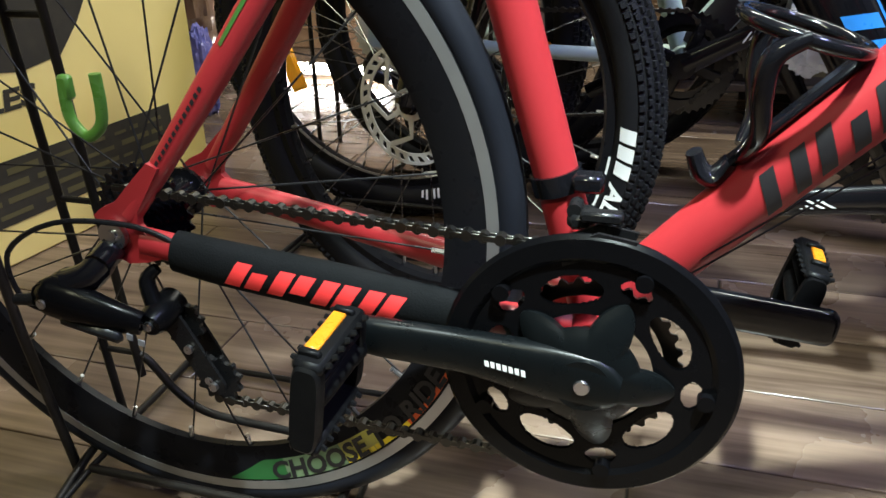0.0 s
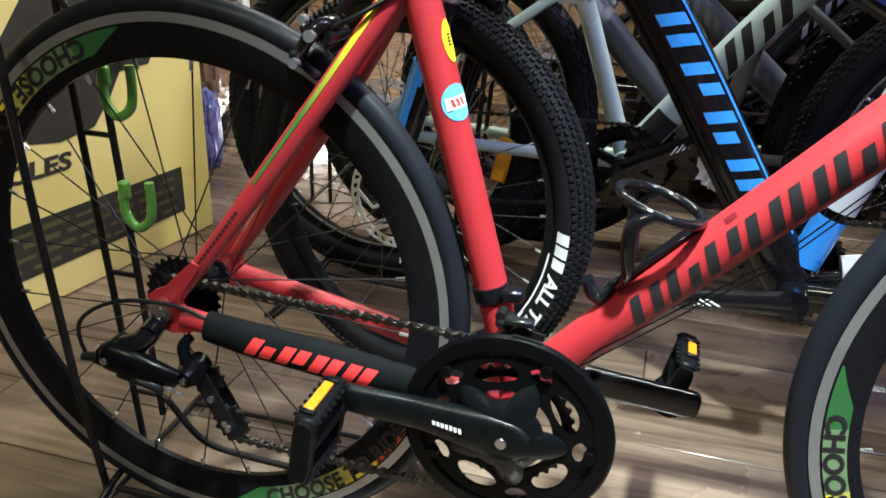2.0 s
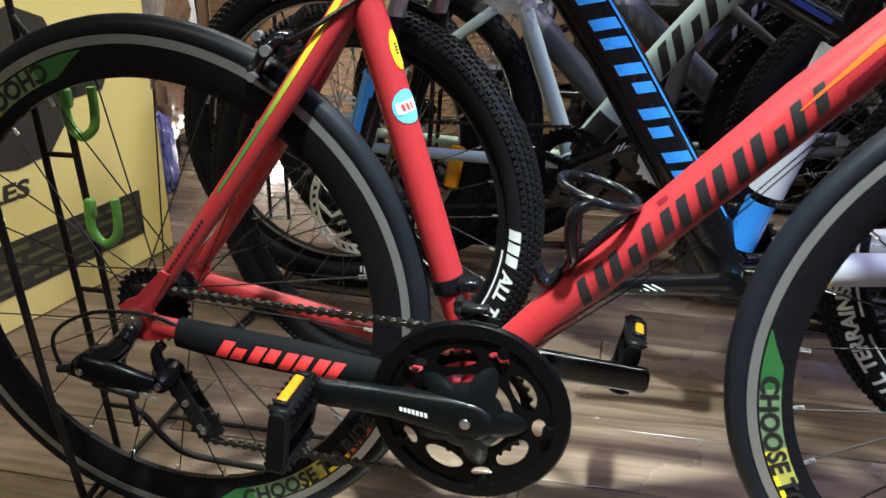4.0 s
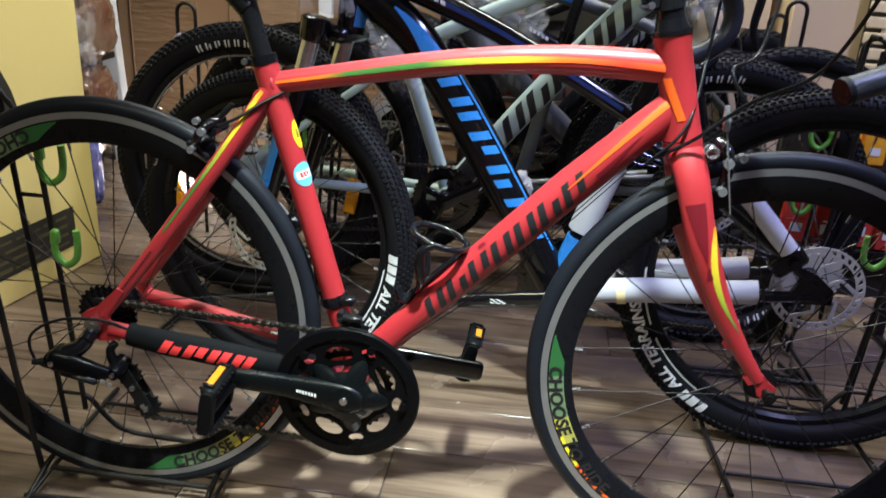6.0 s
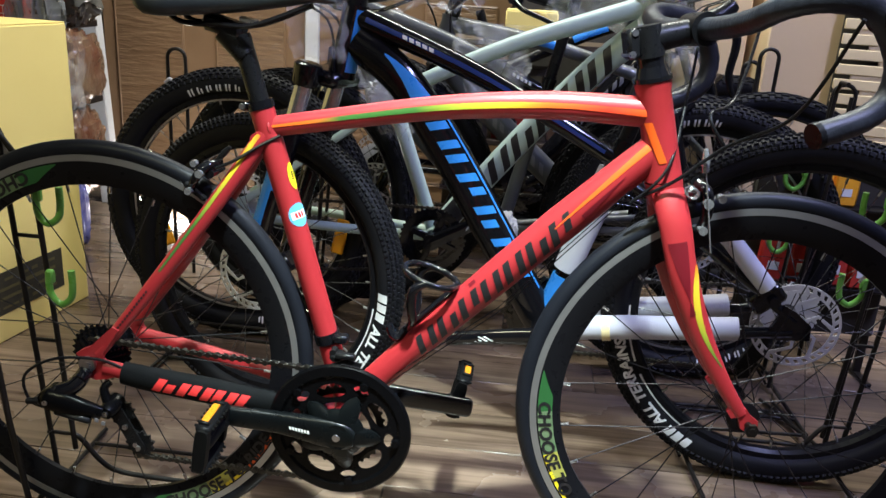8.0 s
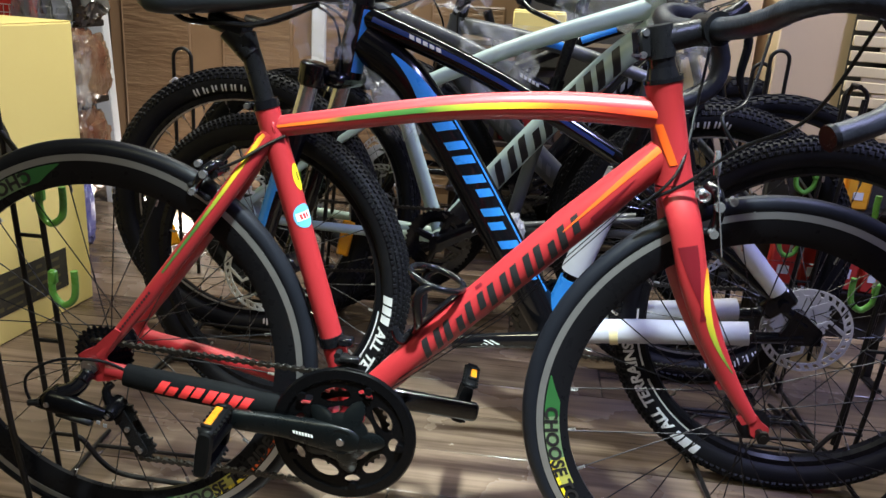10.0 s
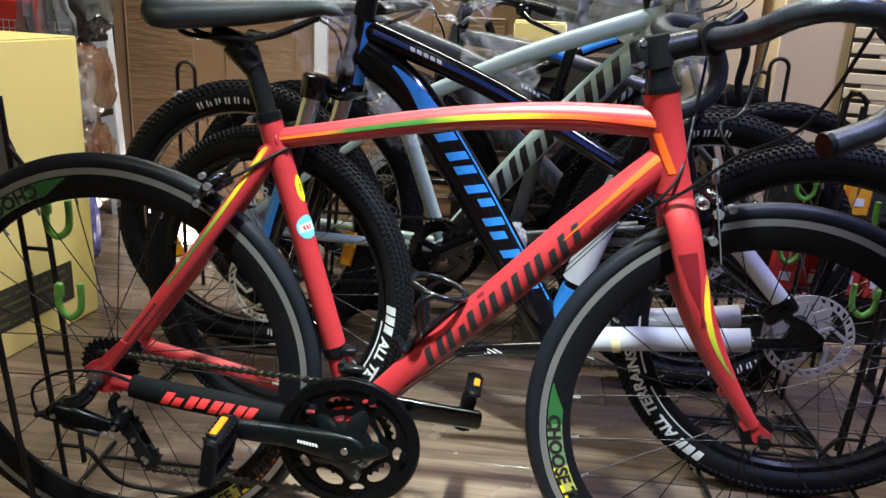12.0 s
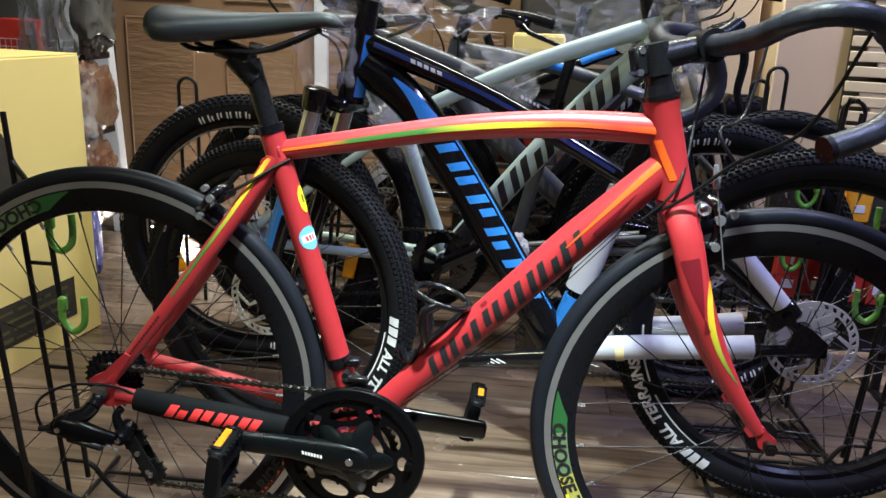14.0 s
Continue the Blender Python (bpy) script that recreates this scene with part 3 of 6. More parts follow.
def platform_pedal(parent, m, strips=0.050):
    """A moulded cage pedal about its axle along y; the body reaches to minus y."""
    def plate(y, wide, tall, thick):
        ring = [(wide / 2 * math.copysign(abs(math.cos(t)) ** 0.45, math.cos(t)), tall / 2 * math.copysign(abs(math.sin(t)) ** 0.45, math.sin(t))) for t in [2 * math.pi * (i + 0.5) / 28 for i in range(28)]]
        inner = [(x * 0.90, z * 0.93) for x, z in ring]
        k = len(g.v)
        for outline, yy in ((inner, y - thick / 2), (ring, y - thick / 2 + 0.002), (ring, y + thick / 2)):
            g.v += [(x, yy, z) for x, z in outline]
        g.f.append(tuple(k + i for i in range(28)))
        g.f.append(tuple(k + 56 + i for i in reversed(range(28))))
        for r in (0, 28):
            g.f += [(k + r + (i + 1) % 28, k + r + i, k + r + 28 + i, k + r + 28 + (i + 1) % 28) for i in range(28)]
    g = Geo()
    plate(-0.092, 0.021, 0.072, 0.012)
    plate(-0.016, 0.021, 0.070, 0.010)
    for z in (0.034, -0.034):
        g.box((0, -0.056, z), (0.022, 0.080, 0.010), None, 0.003)
    g.tube([(0, -0.012, 0), (0, -0.030, 0), (0, -0.070, 0), (0, -0.092, 0)], [0.013, 0.0115, 0.0105, 0.009], 16)
    for x, z in ((0.004, 0.018), (-0.004, -0.018)):
        g.box((x, -0.056, z), (0.010, 0.078, 0.005), None, 0.002)
    for sx in (-1, 1):
        for i in range(7):
            for z in (0.036, -0.036):
                g.tube([(sx * 0.009, -0.022 - i * 0.0108, z * 0.94), (sx * 0.0145, -0.022 - i * 0.0108, z)], [0.0030, 0.0018], 6)
    body = part("pedal", g, PEDAL_BLACK, parent, "black moulded plastic cage pedal", m)
    for z in (0.0395, -0.0395):
        g = Geo()
        g.box((-0.0035, -0.056, z), (0.0105, strips, 0.0036), None, 0.001)
        part("pedal_reflector", g, PEDAL_AMBER, body, "amber pedal reflector")
        for y in (-0.056 - strips / 2 - 0.004, -0.056 + strips / 2 + 0.004):
            g = Geo()
            g.box((-0.002, y, z), (0.016, 0.006, 0.007), None, 0.0015)
            part("reflector_clip", g, PEDAL_BLACK, body)
    g = Geo()
    g.tube([(0, 0.004, 0), (0, -0.02, 0)], 0.007, 10)
    part("pedal_axle", g, ALLOY, body)
    return body


# ---- the setting ----
def slab(name, lo, hi, mat, bevel=0.0):
    g = Geo()
    c = [(a + b) / 2 for a, b in zip(lo, hi)]
    g.box(c, [b - a for a, b in zip(lo, hi)], None, bevel)
    return part(name, g, mat)


X0, X1, Y0, Y1, TOP = -2.6, 3.0, -2.4, 2.34, 2.6
floor = tagged(slab("floor", (X0, Y0, -0.12), (X1, Y1, -0.003), GROUT), "dark joints of a wood-look plank floor", "floor", kind="structure")
tagged(slab("ceiling", (X0 - 0.1, Y0 - 0.1, TOP), (X1 + 0.1, Y1 + 0.1, TOP + 0.1), CEILING), "plain pale ceiling", "ceiling", kind="structure")
tagged(slab("wall_north", (X0 - 0.1, Y1, -0.12), (X1 + 0.1, Y1 + 0.12, TOP), WALL), "dim painted back wall of the shop", "wall", kind="structure")
tagged(slab("wall_south", (X0 - 0.1, Y0 - 0.12, -0.12), (X1 + 0.1, Y0, TOP), WALL), "dim painted wall", "wall", kind="structure")
tagged(slab("wall_west", (X0 - 0.12, Y0, -0.12), (X0, Y1, TOP), WALL), "dim painted wall", "wall", kind="structure")
tagged(slab("wall_east", (X1, Y0, -0.12), (X1 + 0.12, Y1, TOP), WALL), "dim painted wall", "wall", kind="structure")


def ceiling_fixture(x, y, sx, sy):
    f = thing("ceiling_light", "unseen lit white panel added under the ceiling", "ceiling light", "ceiling lights", m=Matrix.Translation((x, y, 2.6)))
    g = Geo()
    g.box((0, 0, -0.025), (sx + 0.04, sy + 0.04, 0.05), None, 0.006)
    part("frame", g, WHITE_PAINT, f)
    g = Geo()
    g.box((0, 0, -0.053), (sx, sy, 0.006))
    part("diffuser", g, LAMP_GLOW, f, "glowing white diffuser")


# Glowing panels added out of view where the lamps hang, the warm fill included.
for x, y, sx, sy in ((0.74, -0.66, 0.17, 0.17), (0.62, 1.34, 2.2, 0.16), (1.9, -0.25, 0.16, 0.9), (-0.35, -1.7, 0.5, 0.3)):
    ceiling_fixture(x, y, sx, sy)


def panel_door(x0, x1, top):
    """Brown embossed door leaf in its frame on the back wall."""
    d = thing("door_1", "brown panelled door with wavy wood-grain embossing", "door", kind="structure", m=Matrix.Translation((x0, Y1 - 0.002, 0)))
    w = x1 - x0
    g = Geo()
    g.box((w / 2, -0.02, top / 2), (w, 0.04, top), None, 0.004)
    leaf = part("door_leaf", g, DOOR_PLAIN, d)
    n, pw = 4, 0.295
    for i in range(n):
        for z0, z1 in ((0.08, 0.845), (0.93, 1.95)):
            g = Geo()
            cx = 0.063 + pw / 2 + i * 0.447
            g.box((cx, -0.044, (z0 + z1) / 2), (pw, 0.012, z1 - z0), None, 0.006)
            part("door_panel", g, DOOR, leaf, "embossed wavy wood-grain panel")
            g = Geo()
            for a, b in (((cx - pw / 2, z0), (cx - pw / 2, z1)), ((cx + pw / 2, z0), (cx + pw / 2, z1)), ((cx - pw / 2, z0), (cx + pw / 2, z0)), ((cx - pw / 2, z1), (cx + pw / 2, z1))):
                g.tube([(a[0], -0.045, a[1]), (b[0], -0.045, b[1])], 0.007, 6)
            part("panel_moulding", g, DOOR_PLAIN, leaf)


panel_door(-1.20, 0.56, 2.05)
tube = thing("light_tube", "bright white light tube low on the floor by the door", "light", m=Matrix.Translation((-0.66, 1.80, 0)))
g = Geo()
g.tube([(-0.22, 0, 0.040), (0.22, 0, 0.040)], 0.018, 14)
part("lit_tube", g, TUBE_GLOW, tube, "glowing white tube")
for x in (-0.21, 0.21):
    g = Geo()
    g.box((x, 0.012, 0.029), (0.03, 0.05, 0.058), None, 0.005)
    part("tube_holder", g, WHITE_PAINT, tube)
g = Geo()
g.box((0, 0, 1.02), (0.066, 0.05, 2.04), None, 0.004)
tagged(part("trim", g, WHITE_PAINT, None, m=Matrix.Translation((-1.003, 1.90, 0.0)) @ turn_y(math.radians(-2.6))), "white painted post with a worn foot beside the door", "door frame", kind="structure")
tagged(slab("trim", (-0.30, Y1 - 0.07, 0), (-0.24, Y1 - 0.048, TOP), WHITE_PAINT, 0.004), "white painted upright on the door", "door frame", kind="structure")
# Dark sheet added in place of the dim depth behind the bicycles.
tagged(slab("backdrop", (0.6, Y1 - 0.5, 0), (X1, Y1 - 0.46, 2.0), DARK_VOID), "dark sheet added for the shade behind the bicycles", "backing", kind="structure")


# ---- the red road bicycle ----
WB, AX = 0.996, 0.337
BB = Vector((0.395, 0, 0.265))
STEER = math.radians(4.4)

bike = thing("road_bicycle", "matt red road bicycle with drop bars in a wire stand", "bicycle")

seat_pts = [BB, (0.34, 0, 0.455), (0.2555, 0, 0.745)]
seat_rs = [0.0175, 0.0175, 0.0180]
tt_pts = smooth_path([(0.262, 0, 0.712), (0.36, 0, 0.731), (0.52, 0, 0.760), (0.67, 0, 0.774), (0.814, 0, 0.774)], 6)
tt_rs = ease([0.0150, 0.0158, 0.0172, 0.0198, 0.0215], len(tt_pts))
dt_pts = [BB + Vector((0.0, 0, 0.012)), (0.52, 0, 0.415), (0.70, 0, 0.604), (0.829, 0, 0.733)]
dt_rs = [0.0225, 0.0240, 0.0270, 0.0236]
ht_pts = [(0.8365, 0, 0.683), (0.8330, 0, 0.700), (0.8070, 0, 0.800), (0.8030, 0, 0.817)]
ht_rs = [0.0265, 0.0245, 0.0235, 0.0260]

g = Geo()
g.tube(seat_pts, seat_rs, 24)
g.tube(tt_pts, tt_rs, 24, flat=0.86, up=(0, 1, 0))
g.tube(dt_pts, dt_rs, 28, flat=0.84, up=(0, 1, 0))
g.tube(ht_pts, ht_rs, 28)
g.rev([(0.0215, -0.036), (0.0215, 0.036), (0.0, 0.036), (0.0, -0.036)], 28, Matrix.Translation(BB))
for s in (-1, 1):
    g.tube(smooth_path([(0.264, s * 0.008, 0.704), (0.200, s * 0.030, 0.606), (0.100, s * 0.050, 0.466), (0.014, s * 0.064, 0.352)], 5), ease([0.0125, 0.0125, 0.0115, 0.0085], 16), 16, flat=0.85, up=(0, 1, 0))
    g.tube(smooth_path([(0.375, s * 0.022, 0.275), (0.310, s * 0.038, 0.285), (0.160, s * 0.056, 0.308), (0.022, s * 0.063, 0.330)], 5), ease([0.015, 0.0145, 0.0135, 0.0125], 16), 16, flat=0.8, up=(0, 1, 0))
    plate = [(-0.010, 0.318), (0.008, 0.310), (0.026, 0.313), (0.048, 0.320), (0.046, 0.333), (0.031, 0.337), (0.023, 0.346), (0.025, 0.358), (0.040, 0.380), (0.052, 0.398), (0.042, 0.402), (0.023, 0.384), (0.005, 0.366), (-0.010, 0.359), (-0.019, 0.352), (-0.012, 0.343), (-0.017, 0.332)]
    g.plate(plate, 0.008, Matrix.Translation((0, s * 0.0655, 0)))
g.tube([(0.256, -0.018, 0.695), (0.256, 0.018, 0.695)], 0.012, 14)
g.tube([(0.80, 0, 0.708), (0.79, 0, 0.685)], 0.006, 10)
chassis = part("frame", g, RED, bike, "matt red aluminium bicycle frame")
# weld beads
for c, d, r in (((0.272, 0, 0.714), (1, 0, 0.2), 0.0158),):
    rot = Vector(d).normalized().to_track_quat("Y", "Z").to_matrix().to_4x4()
    g = Geo()
    ring = [tuple(Matrix.Translation(c) @ rot @ Vector((r * math.cos(a), 0, r * math.sin(a)))) for a in [2 * math.pi * i / 40 for i in range(40)]]
    g.tube(ring, [0.0022 + 0.0006 * (i % 2) for i in range(40)], 6, closed=True)
    part("weld_bead", g, RED, chassis)

# painted stripes of the frame
tt_map = on_tube(tt_pts, tt_rs, 0.86)
part("paint_stripe", laid(patch(-0.0, 0.99, lambda s: 0.02 - 0.14 * math.sin(math.pi * min(1, s * 1.05)) - 0.25 * max(0, s - 0.8) / 0.2, lambda s: 0.24 + 0.10 * math.sin(math.pi * s), 60, 4), lambda x, y: tt_map(x, y)), TOP_FADE, chassis, "stripe fading from orange through green and yellow to orange")
ss_pts = smooth_path([(0.264, -0.008, 0.704), (0.200, -0.030, 0.606), (0.100, -0.050, 0.466), (0.014, -0.064, 0.352)], 5)
ss_rs = ease([0.0125, 0.0125, 0.0115, 0.0085], 16)
ss_map = on_tube(list(reversed(ss_pts)), list(reversed(ss_rs)), 0.85)
part("paint_stripe", laid(patch(0.40, 0.99, lambda s: 0.25 - 0.1 * s, lambda s: 0.55 + 0.25 * s, 30, 4), lambda x, y: ss_map(x, y)), STAY_FADE, chassis, "stripe fading from yellow to green")
part("small_print", laid(bars_shape(14, 0.1, 0.35, False), lambda x, y: ss_map(0.12 + x * 0.018, -0.05 + y * 0.3)), DECAL_BLACK, chassis, "small black print")
dt_map = on_tube(dt_pts, dt_rs, 0.84)
for i in range(7):
    part("lettering_block", laid(block_shape(i), lambda x, y: dt_map(0.245 + (x + i) * 0.0705, -0.70 + y * 1.22)), DECAL_BLACK, chassis, "black lettering block")
part("paint_stripe", laid(patch(0.70, 0.985, lambda s: 0.16 + 0.16 * s, lambda s: 0.20 + 0.58 * s, 16, 4), lambda x, y: dt_map(x, y)), ORANGE, chassis, "orange paint stripe")
part("paint_stripe", laid(patch(0.765, 0.895, lambda s: -0.50 + 0.50 * s, lambda s: -0.14 + 0.16 * s, 10, 4), lambda x, y: dt_map(x, y)), MAROON, chassis, "dark maroon paint wedge")
ht_map = on_tube([Vector(p) for p in ht_pts], ht_rs)
part("paint_stripe", laid(patch(0.20, 0.62, lambda s: -0.28 - 0.62 * s, lambda s: 0.14 - 0.52 * s, 16, 5), lambda x, y: ht_map(x, y)), ORANGE, chassis, "orange paint stripe")
part("badge_outline", laid(patch(0.455, 0.475, 0.75, 1.02, 3, 3), lambda x, y: dt_map(x, y)), MAROON, chassis)
st_map = on_tube([Vector(p) for p in reversed(seat_pts)], list(reversed(seat_rs)))


def disc_shape(n=24):
    vs = [(0, 0)] + [(0.5 * r * math.cos(2 * math.pi * i / n), 0.5 * r * math.sin(2 * math.pi * i / n)) for r in (0.5, 1.0) for i in range(n)]
    fs = [(0, 1 + i, 1 + (i + 1) % n) for i in range(n)] + [(1 + i, 1 + n + i, 1 + n + (i + 1) % n, 1 + (i + 1) % n) for i in range(n)]
    return vs, fs, 1


part("sticker", laid(disc_shape(), lambda x, y: st_map(0.220 + y * 0.082, 1.38 + x * 1.0)), YELLOW, chassis, "yellow oval sticker with dark print")
part("sticker_print", laid(bars_shape(4, 0, 0.3, False, 0.25), lambda x, y: (lambda p: (p[0], p[1] - 0.0005, p[2]))(st_map(0.206 + x * 0.026, 1.22 + y * 0.35))), DECAL_BLACK, chassis)
part("sticker", laid(disc_shape(), lambda x, y: st_map(0.335 + y * 0.072, 0.95 + x * 1.9)), STICKER_BLUE, chassis, "round blue and white sticker")
part("sticker_band", laid(patch(0.323, 0.347, 0.23, 1.65, 4, 8), lambda x, y: (lambda p: (p[0], p[1] - 0.0005, p[2]))(st_map(x, y))), DECAL_WHITE, chassis, "white band of the round sticker")
part("sticker_print", laid(bars_shape(3, 0.1, 0.25, False, 0.33), lambda x, y: (lambda p: (p[0], p[1] - 0.001, p[2]))(st_map(0.327 + y * 0.016, 0.50 + x * 0.9))), RED_PRINT, chassis)

# chainstay guard
g = Geo()
gp = [(0.052, -0.0625, 0.3235), (0.10, -0.061, 0.316), (0.18, -0.056, 0.305), (0.262, -0.049, 0.293), (0.300, -0.045, 0.2875)]
gp = smooth_path(gp, 5)
grs = ease([0.0185, 0.0205, 0.0215, 0.0205, 0.0195], len(gp))
g.tube(gp, grs, 20, flat=0.75, up=(0, 1, 0))
guard = part("chainstay_guard", g, NEOPRENE, bike, "black neoprene chainstay guard with red lettering blocks")
gmap = on_tube(gp, grs, 0.75)
for i in range(4):
    part("lettering_block", laid(block_shape(i + 1, 0.30, 0.36), lambda x, y: gmap(0.20 + (x + i) * 0.147, -0.50 + y * 1.10)), RED_PRINT, guard, "red lettering block")

# seat post, clamp, saddle
ax = (Vector((0.2555, 0, 0.745)) - BB).normalized()
top = Vector((0.2555, 0, 0.745)) + ax * 0.100
g = Geo()
g.tube([Vector((0.2555, 0, 0.745)) - ax * 0.02, top], 0.0140, 20)
g.tube([top - ax * 0.03, top + Vector((-0.022, 0, 0.004))], [0.016, 0.018], 18)
g.box((0, 0, 0), (0.058, 0.034, 0.024), Matrix.Translation(top + Vector((-0.022, 0, 0.010))) @ turn_y(0.25), 0.006)
post_ob = part("seat_post", g, BLACK_PAINT, bike, "black seat post")
g = Geo()
g.tube([Vector((0.2555, 0, 0.745)) - ax * 0.006, Vector((0.2555, 0, 0.745)) + ax * 0.006], 0.0195, 26)
g.box((0.2345, 0, 0.742), (0.014, 0.022, 0.013), None, 0.003)
clamp = part("seat_clamp", g, BLACK_GLOSS, bike)
g = Geo()
g.tube([(0.2325, -0.016, 0.742), (0.2325, 0.016, 0.742)], 0.0042, 10)
part("bolt", g, ALLOY, clamp)
g = Geo()
g.box((0, 0, 0), (0.026, 0.020, 0.008), Matrix.Translation(top + Vector((0.014, 0, 0.019))) @ turn_y(0.2), 0.002)
part("clamp_plate", g, ALLOY, post_ob)


def saddle(parent, at, length, mat, tip=0.0):
    """A saddle whose middle of the rails lies at the given place; nose to plus x."""
    rows = []
    n, q = 22, 18
    for i in range(n + 1):
        s = i / n
        x = (s - 0.47) * length
        half = 0.074 * (0.24 + 0.76 * max(0.0, 1 - (max(0.0, s - 0.18) / 0.52)) ** 1.4 if s < 0.70 else 0.24)
        ends = min(1.0, math.sqrt(max(0.0, 1 - (1 - min(1.0, s / 0.09)) ** 2))) * min(1.0, math.sqrt(max(0.0, 1 - (1 - min(1.0, (1 - s) / 0.05)) ** 2)) + 0.02)
        half *= max(0.05, ends)
        ztop = 0.043 - 0.007 * math.sin(math.pi * min(1, s * 1.1)) - 0.003 * s - 0.006 * max(0, s - 0.88) / 0.12
        deep = (0.049 - 0.030 * max(0.0, (s - 0.15)) / 0.80) * max(0.08, ends)
        ztop -= (1 - max(0.08, ends)) * 0.014
        row = []
        for j in range(q):
            a = 2 * math.pi * j / q
            c, sn = math.cos(a), math.sin(a)
            y = half * (abs(c) ** 0.75) * (1 if c > 0 else -1)
            z = ztop - deep / 2 + (deep / 2) * (abs(sn) ** 0.8) * (1 if sn > 0 else -1) - 0.010 * (y / 0.075) ** 2
            row.append((x, y, z))
        rows.append(row)
    g = Geo()
    g.v = [p for r in rows for p in r]
    g.f = [(i * q + j, i * q + (j + 1) % q, (i + 1) * q + (j + 1) % q, (i + 1) * q + j) for i in range(n) for j in range(q)]
    g.f += [tuple(reversed(range(q))), tuple(n * q + j for j in range(q))]
    sd = part("saddle", g, mat, parent, "smooth dark grey saddle", Matrix.Translation(at) @ turn_y(-tip), 60)
    g = Geo()
    for s in (-1, 1):
        g.tube(smooth_path([(-0.36 * length, s * 0.03, 0.012), (-0.26 * length, s * 0.022, -0.016), (-0.05 * length, s * 0.022, -0.018), (0.13 * length, s * 0.022, -0.016), (0.40 * length, s * 0.008, 0.014)], 6), 0.0038, 8)
    part("saddle_rail", g, BLACK_GLOSS, sd)
    return sd


saddle(bike, (0.219, 0, 0.872), 0.274, SADDLE_MAT, 0.0)

# headset, stem, bar and levers turn with the fork
steer_axis = (Vector((0.803, 0, 0.817)) - Vector((0.8365, 0, 0.683))).normalized()
pivot = Matrix.Translation((0.803, 0, 0.817)) @ Matrix.Rotation(STEER, 4, steer_axis) @ Matrix.Translation((-0.803, 0, -0.817))
bar_turn = Matrix.Translation((0.803, 0, 0.817)) @ Matrix.Rotation(math.radians(19), 4, steer_axis) @ Matrix.Translation((-0.803, 0, -0.817))
g = Geo()
for a, b, r0, r1 in ((0.0, 0.006, 0.027, 0.027), (0.006, 0.020, 0.0225, 0.0190), (0.020, 0.034, 0.0185, 0.0185)):
    g.tube([Vector((0.803, 0, 0.817)) + steer_axis * a, Vector((0.803, 0, 0.817)) + steer_axis * b], [r0, r1], 26)
part("headset", g, BLACK_GLOSS, bike, "black headset and spacer", pivot)
stem_base = Vector((0.803, 0, 0.817)) + steer_axis * 0.054
clamp_at = Vector((0.862, 0, 0.888))
g = Geo()
g.tube([stem_base - steer_axis * 0.022, stem_base + steer_axis * 0.020], [0.0205, 0.0195], 22)
g.tube([stem_base, clamp_at], [0.019, 0.0165], 20, flat=1.0)
g.box((0, 0, 0), (0.018, 0.026, 0.040), Matrix.Translation(stem_base + Vector((-0.024, 0, -0.006))) @ turn_y(-0.22), 0.004)
g.tube([clamp_at + Vector((0, -0.023, 0)), clamp_at + Vector((0, 0.023, 0))], 0.0225, 22)
stem = part("stem", g, BLACK_PAINT, bike, "black alloy stem", bar_turn)
g = Geo()
for dz in (0.008, -0.020):
    g.tube([stem_base + Vector((-0.026, -0.0145, dz)), stem_base + Vector((-0.026, 0.0145, dz))], 0.0046, 10)
part("bolt", g, ALLOY, stem)
for s in (-1, 1):
    g = Geo()
    bx, bz = clamp_at.x, clamp_at.z
    pts = smooth_path([(bx, 0, bz), (bx, s * 0.06, bz + 0.001), (bx + 0.003, s * 0.120, bz + 0.008), (bx + 0.014, s * 0.168, bz + 0.024), (bx + 0.050, s * 0.196, bz + 0.032), (bx + 0.104, s * 0.202, bz + 0.022),
                       (bx + 0.142, s * 0.204, bz - 0.026), (bx + 0.140, s * 0.206, bz - 0.070), (bx + 0.112, s * 0.208, bz - 0.096), (bx + 0.074, s * 0.210, bz - 0.111), (bx + 0.044, s * 0.211, bz - 0.120)], 6)
    g.tube(pts, [0.0148 + 0.0006 * (i % 2) for i in range(len(pts))], 16)
    bar = part("handlebar", g, BAR_TAPE, bike, "drop handlebar wrapped in dark tape", bar_turn)
    g = Geo()
    e, d = Vector(pts[-1]), (Vector(pts[-1]) - Vector(pts[-3])).normalized()
    g.tube([e - d * 0.004, e + d * 0.003], [0.0165, 0.0155], 16)
    part("bar_end_plug", g, RIM_BLACK, bar, "dull metal end plug")
    g = Geo()
    g.tube(smooth_path([(bx + 0.105, s * 0.202, bz + 0.014), (bx + 0.145, s * 0.200, bz + 0.030), (bx + 0.172, s * 0.200, bz + 0.052)], 5), ease([0.017, 0.0165, 0.012], 11), 14)
    hood = part("brake_hood", g, BLACK_PLASTIC, bike, "black rubber brake hood", bar_turn)
    g = Geo()
    g.tube(smooth_path([(bx + 0.168, s * 0.200, bz + 0.044), (bx + 0.186, s * 0.199, bz - 0.004), (bx + 0.178, s * 0.197, bz - 0.06), (bx + 0.190, s * 0.195, bz - 0.095)], 5), ease([0.007, 0.008, 0.007, 0.004], 16), 10, flat=0.6, up=(0, 1, 0))
    part("brake_lever", g, BLACK_GLOSS, hood)

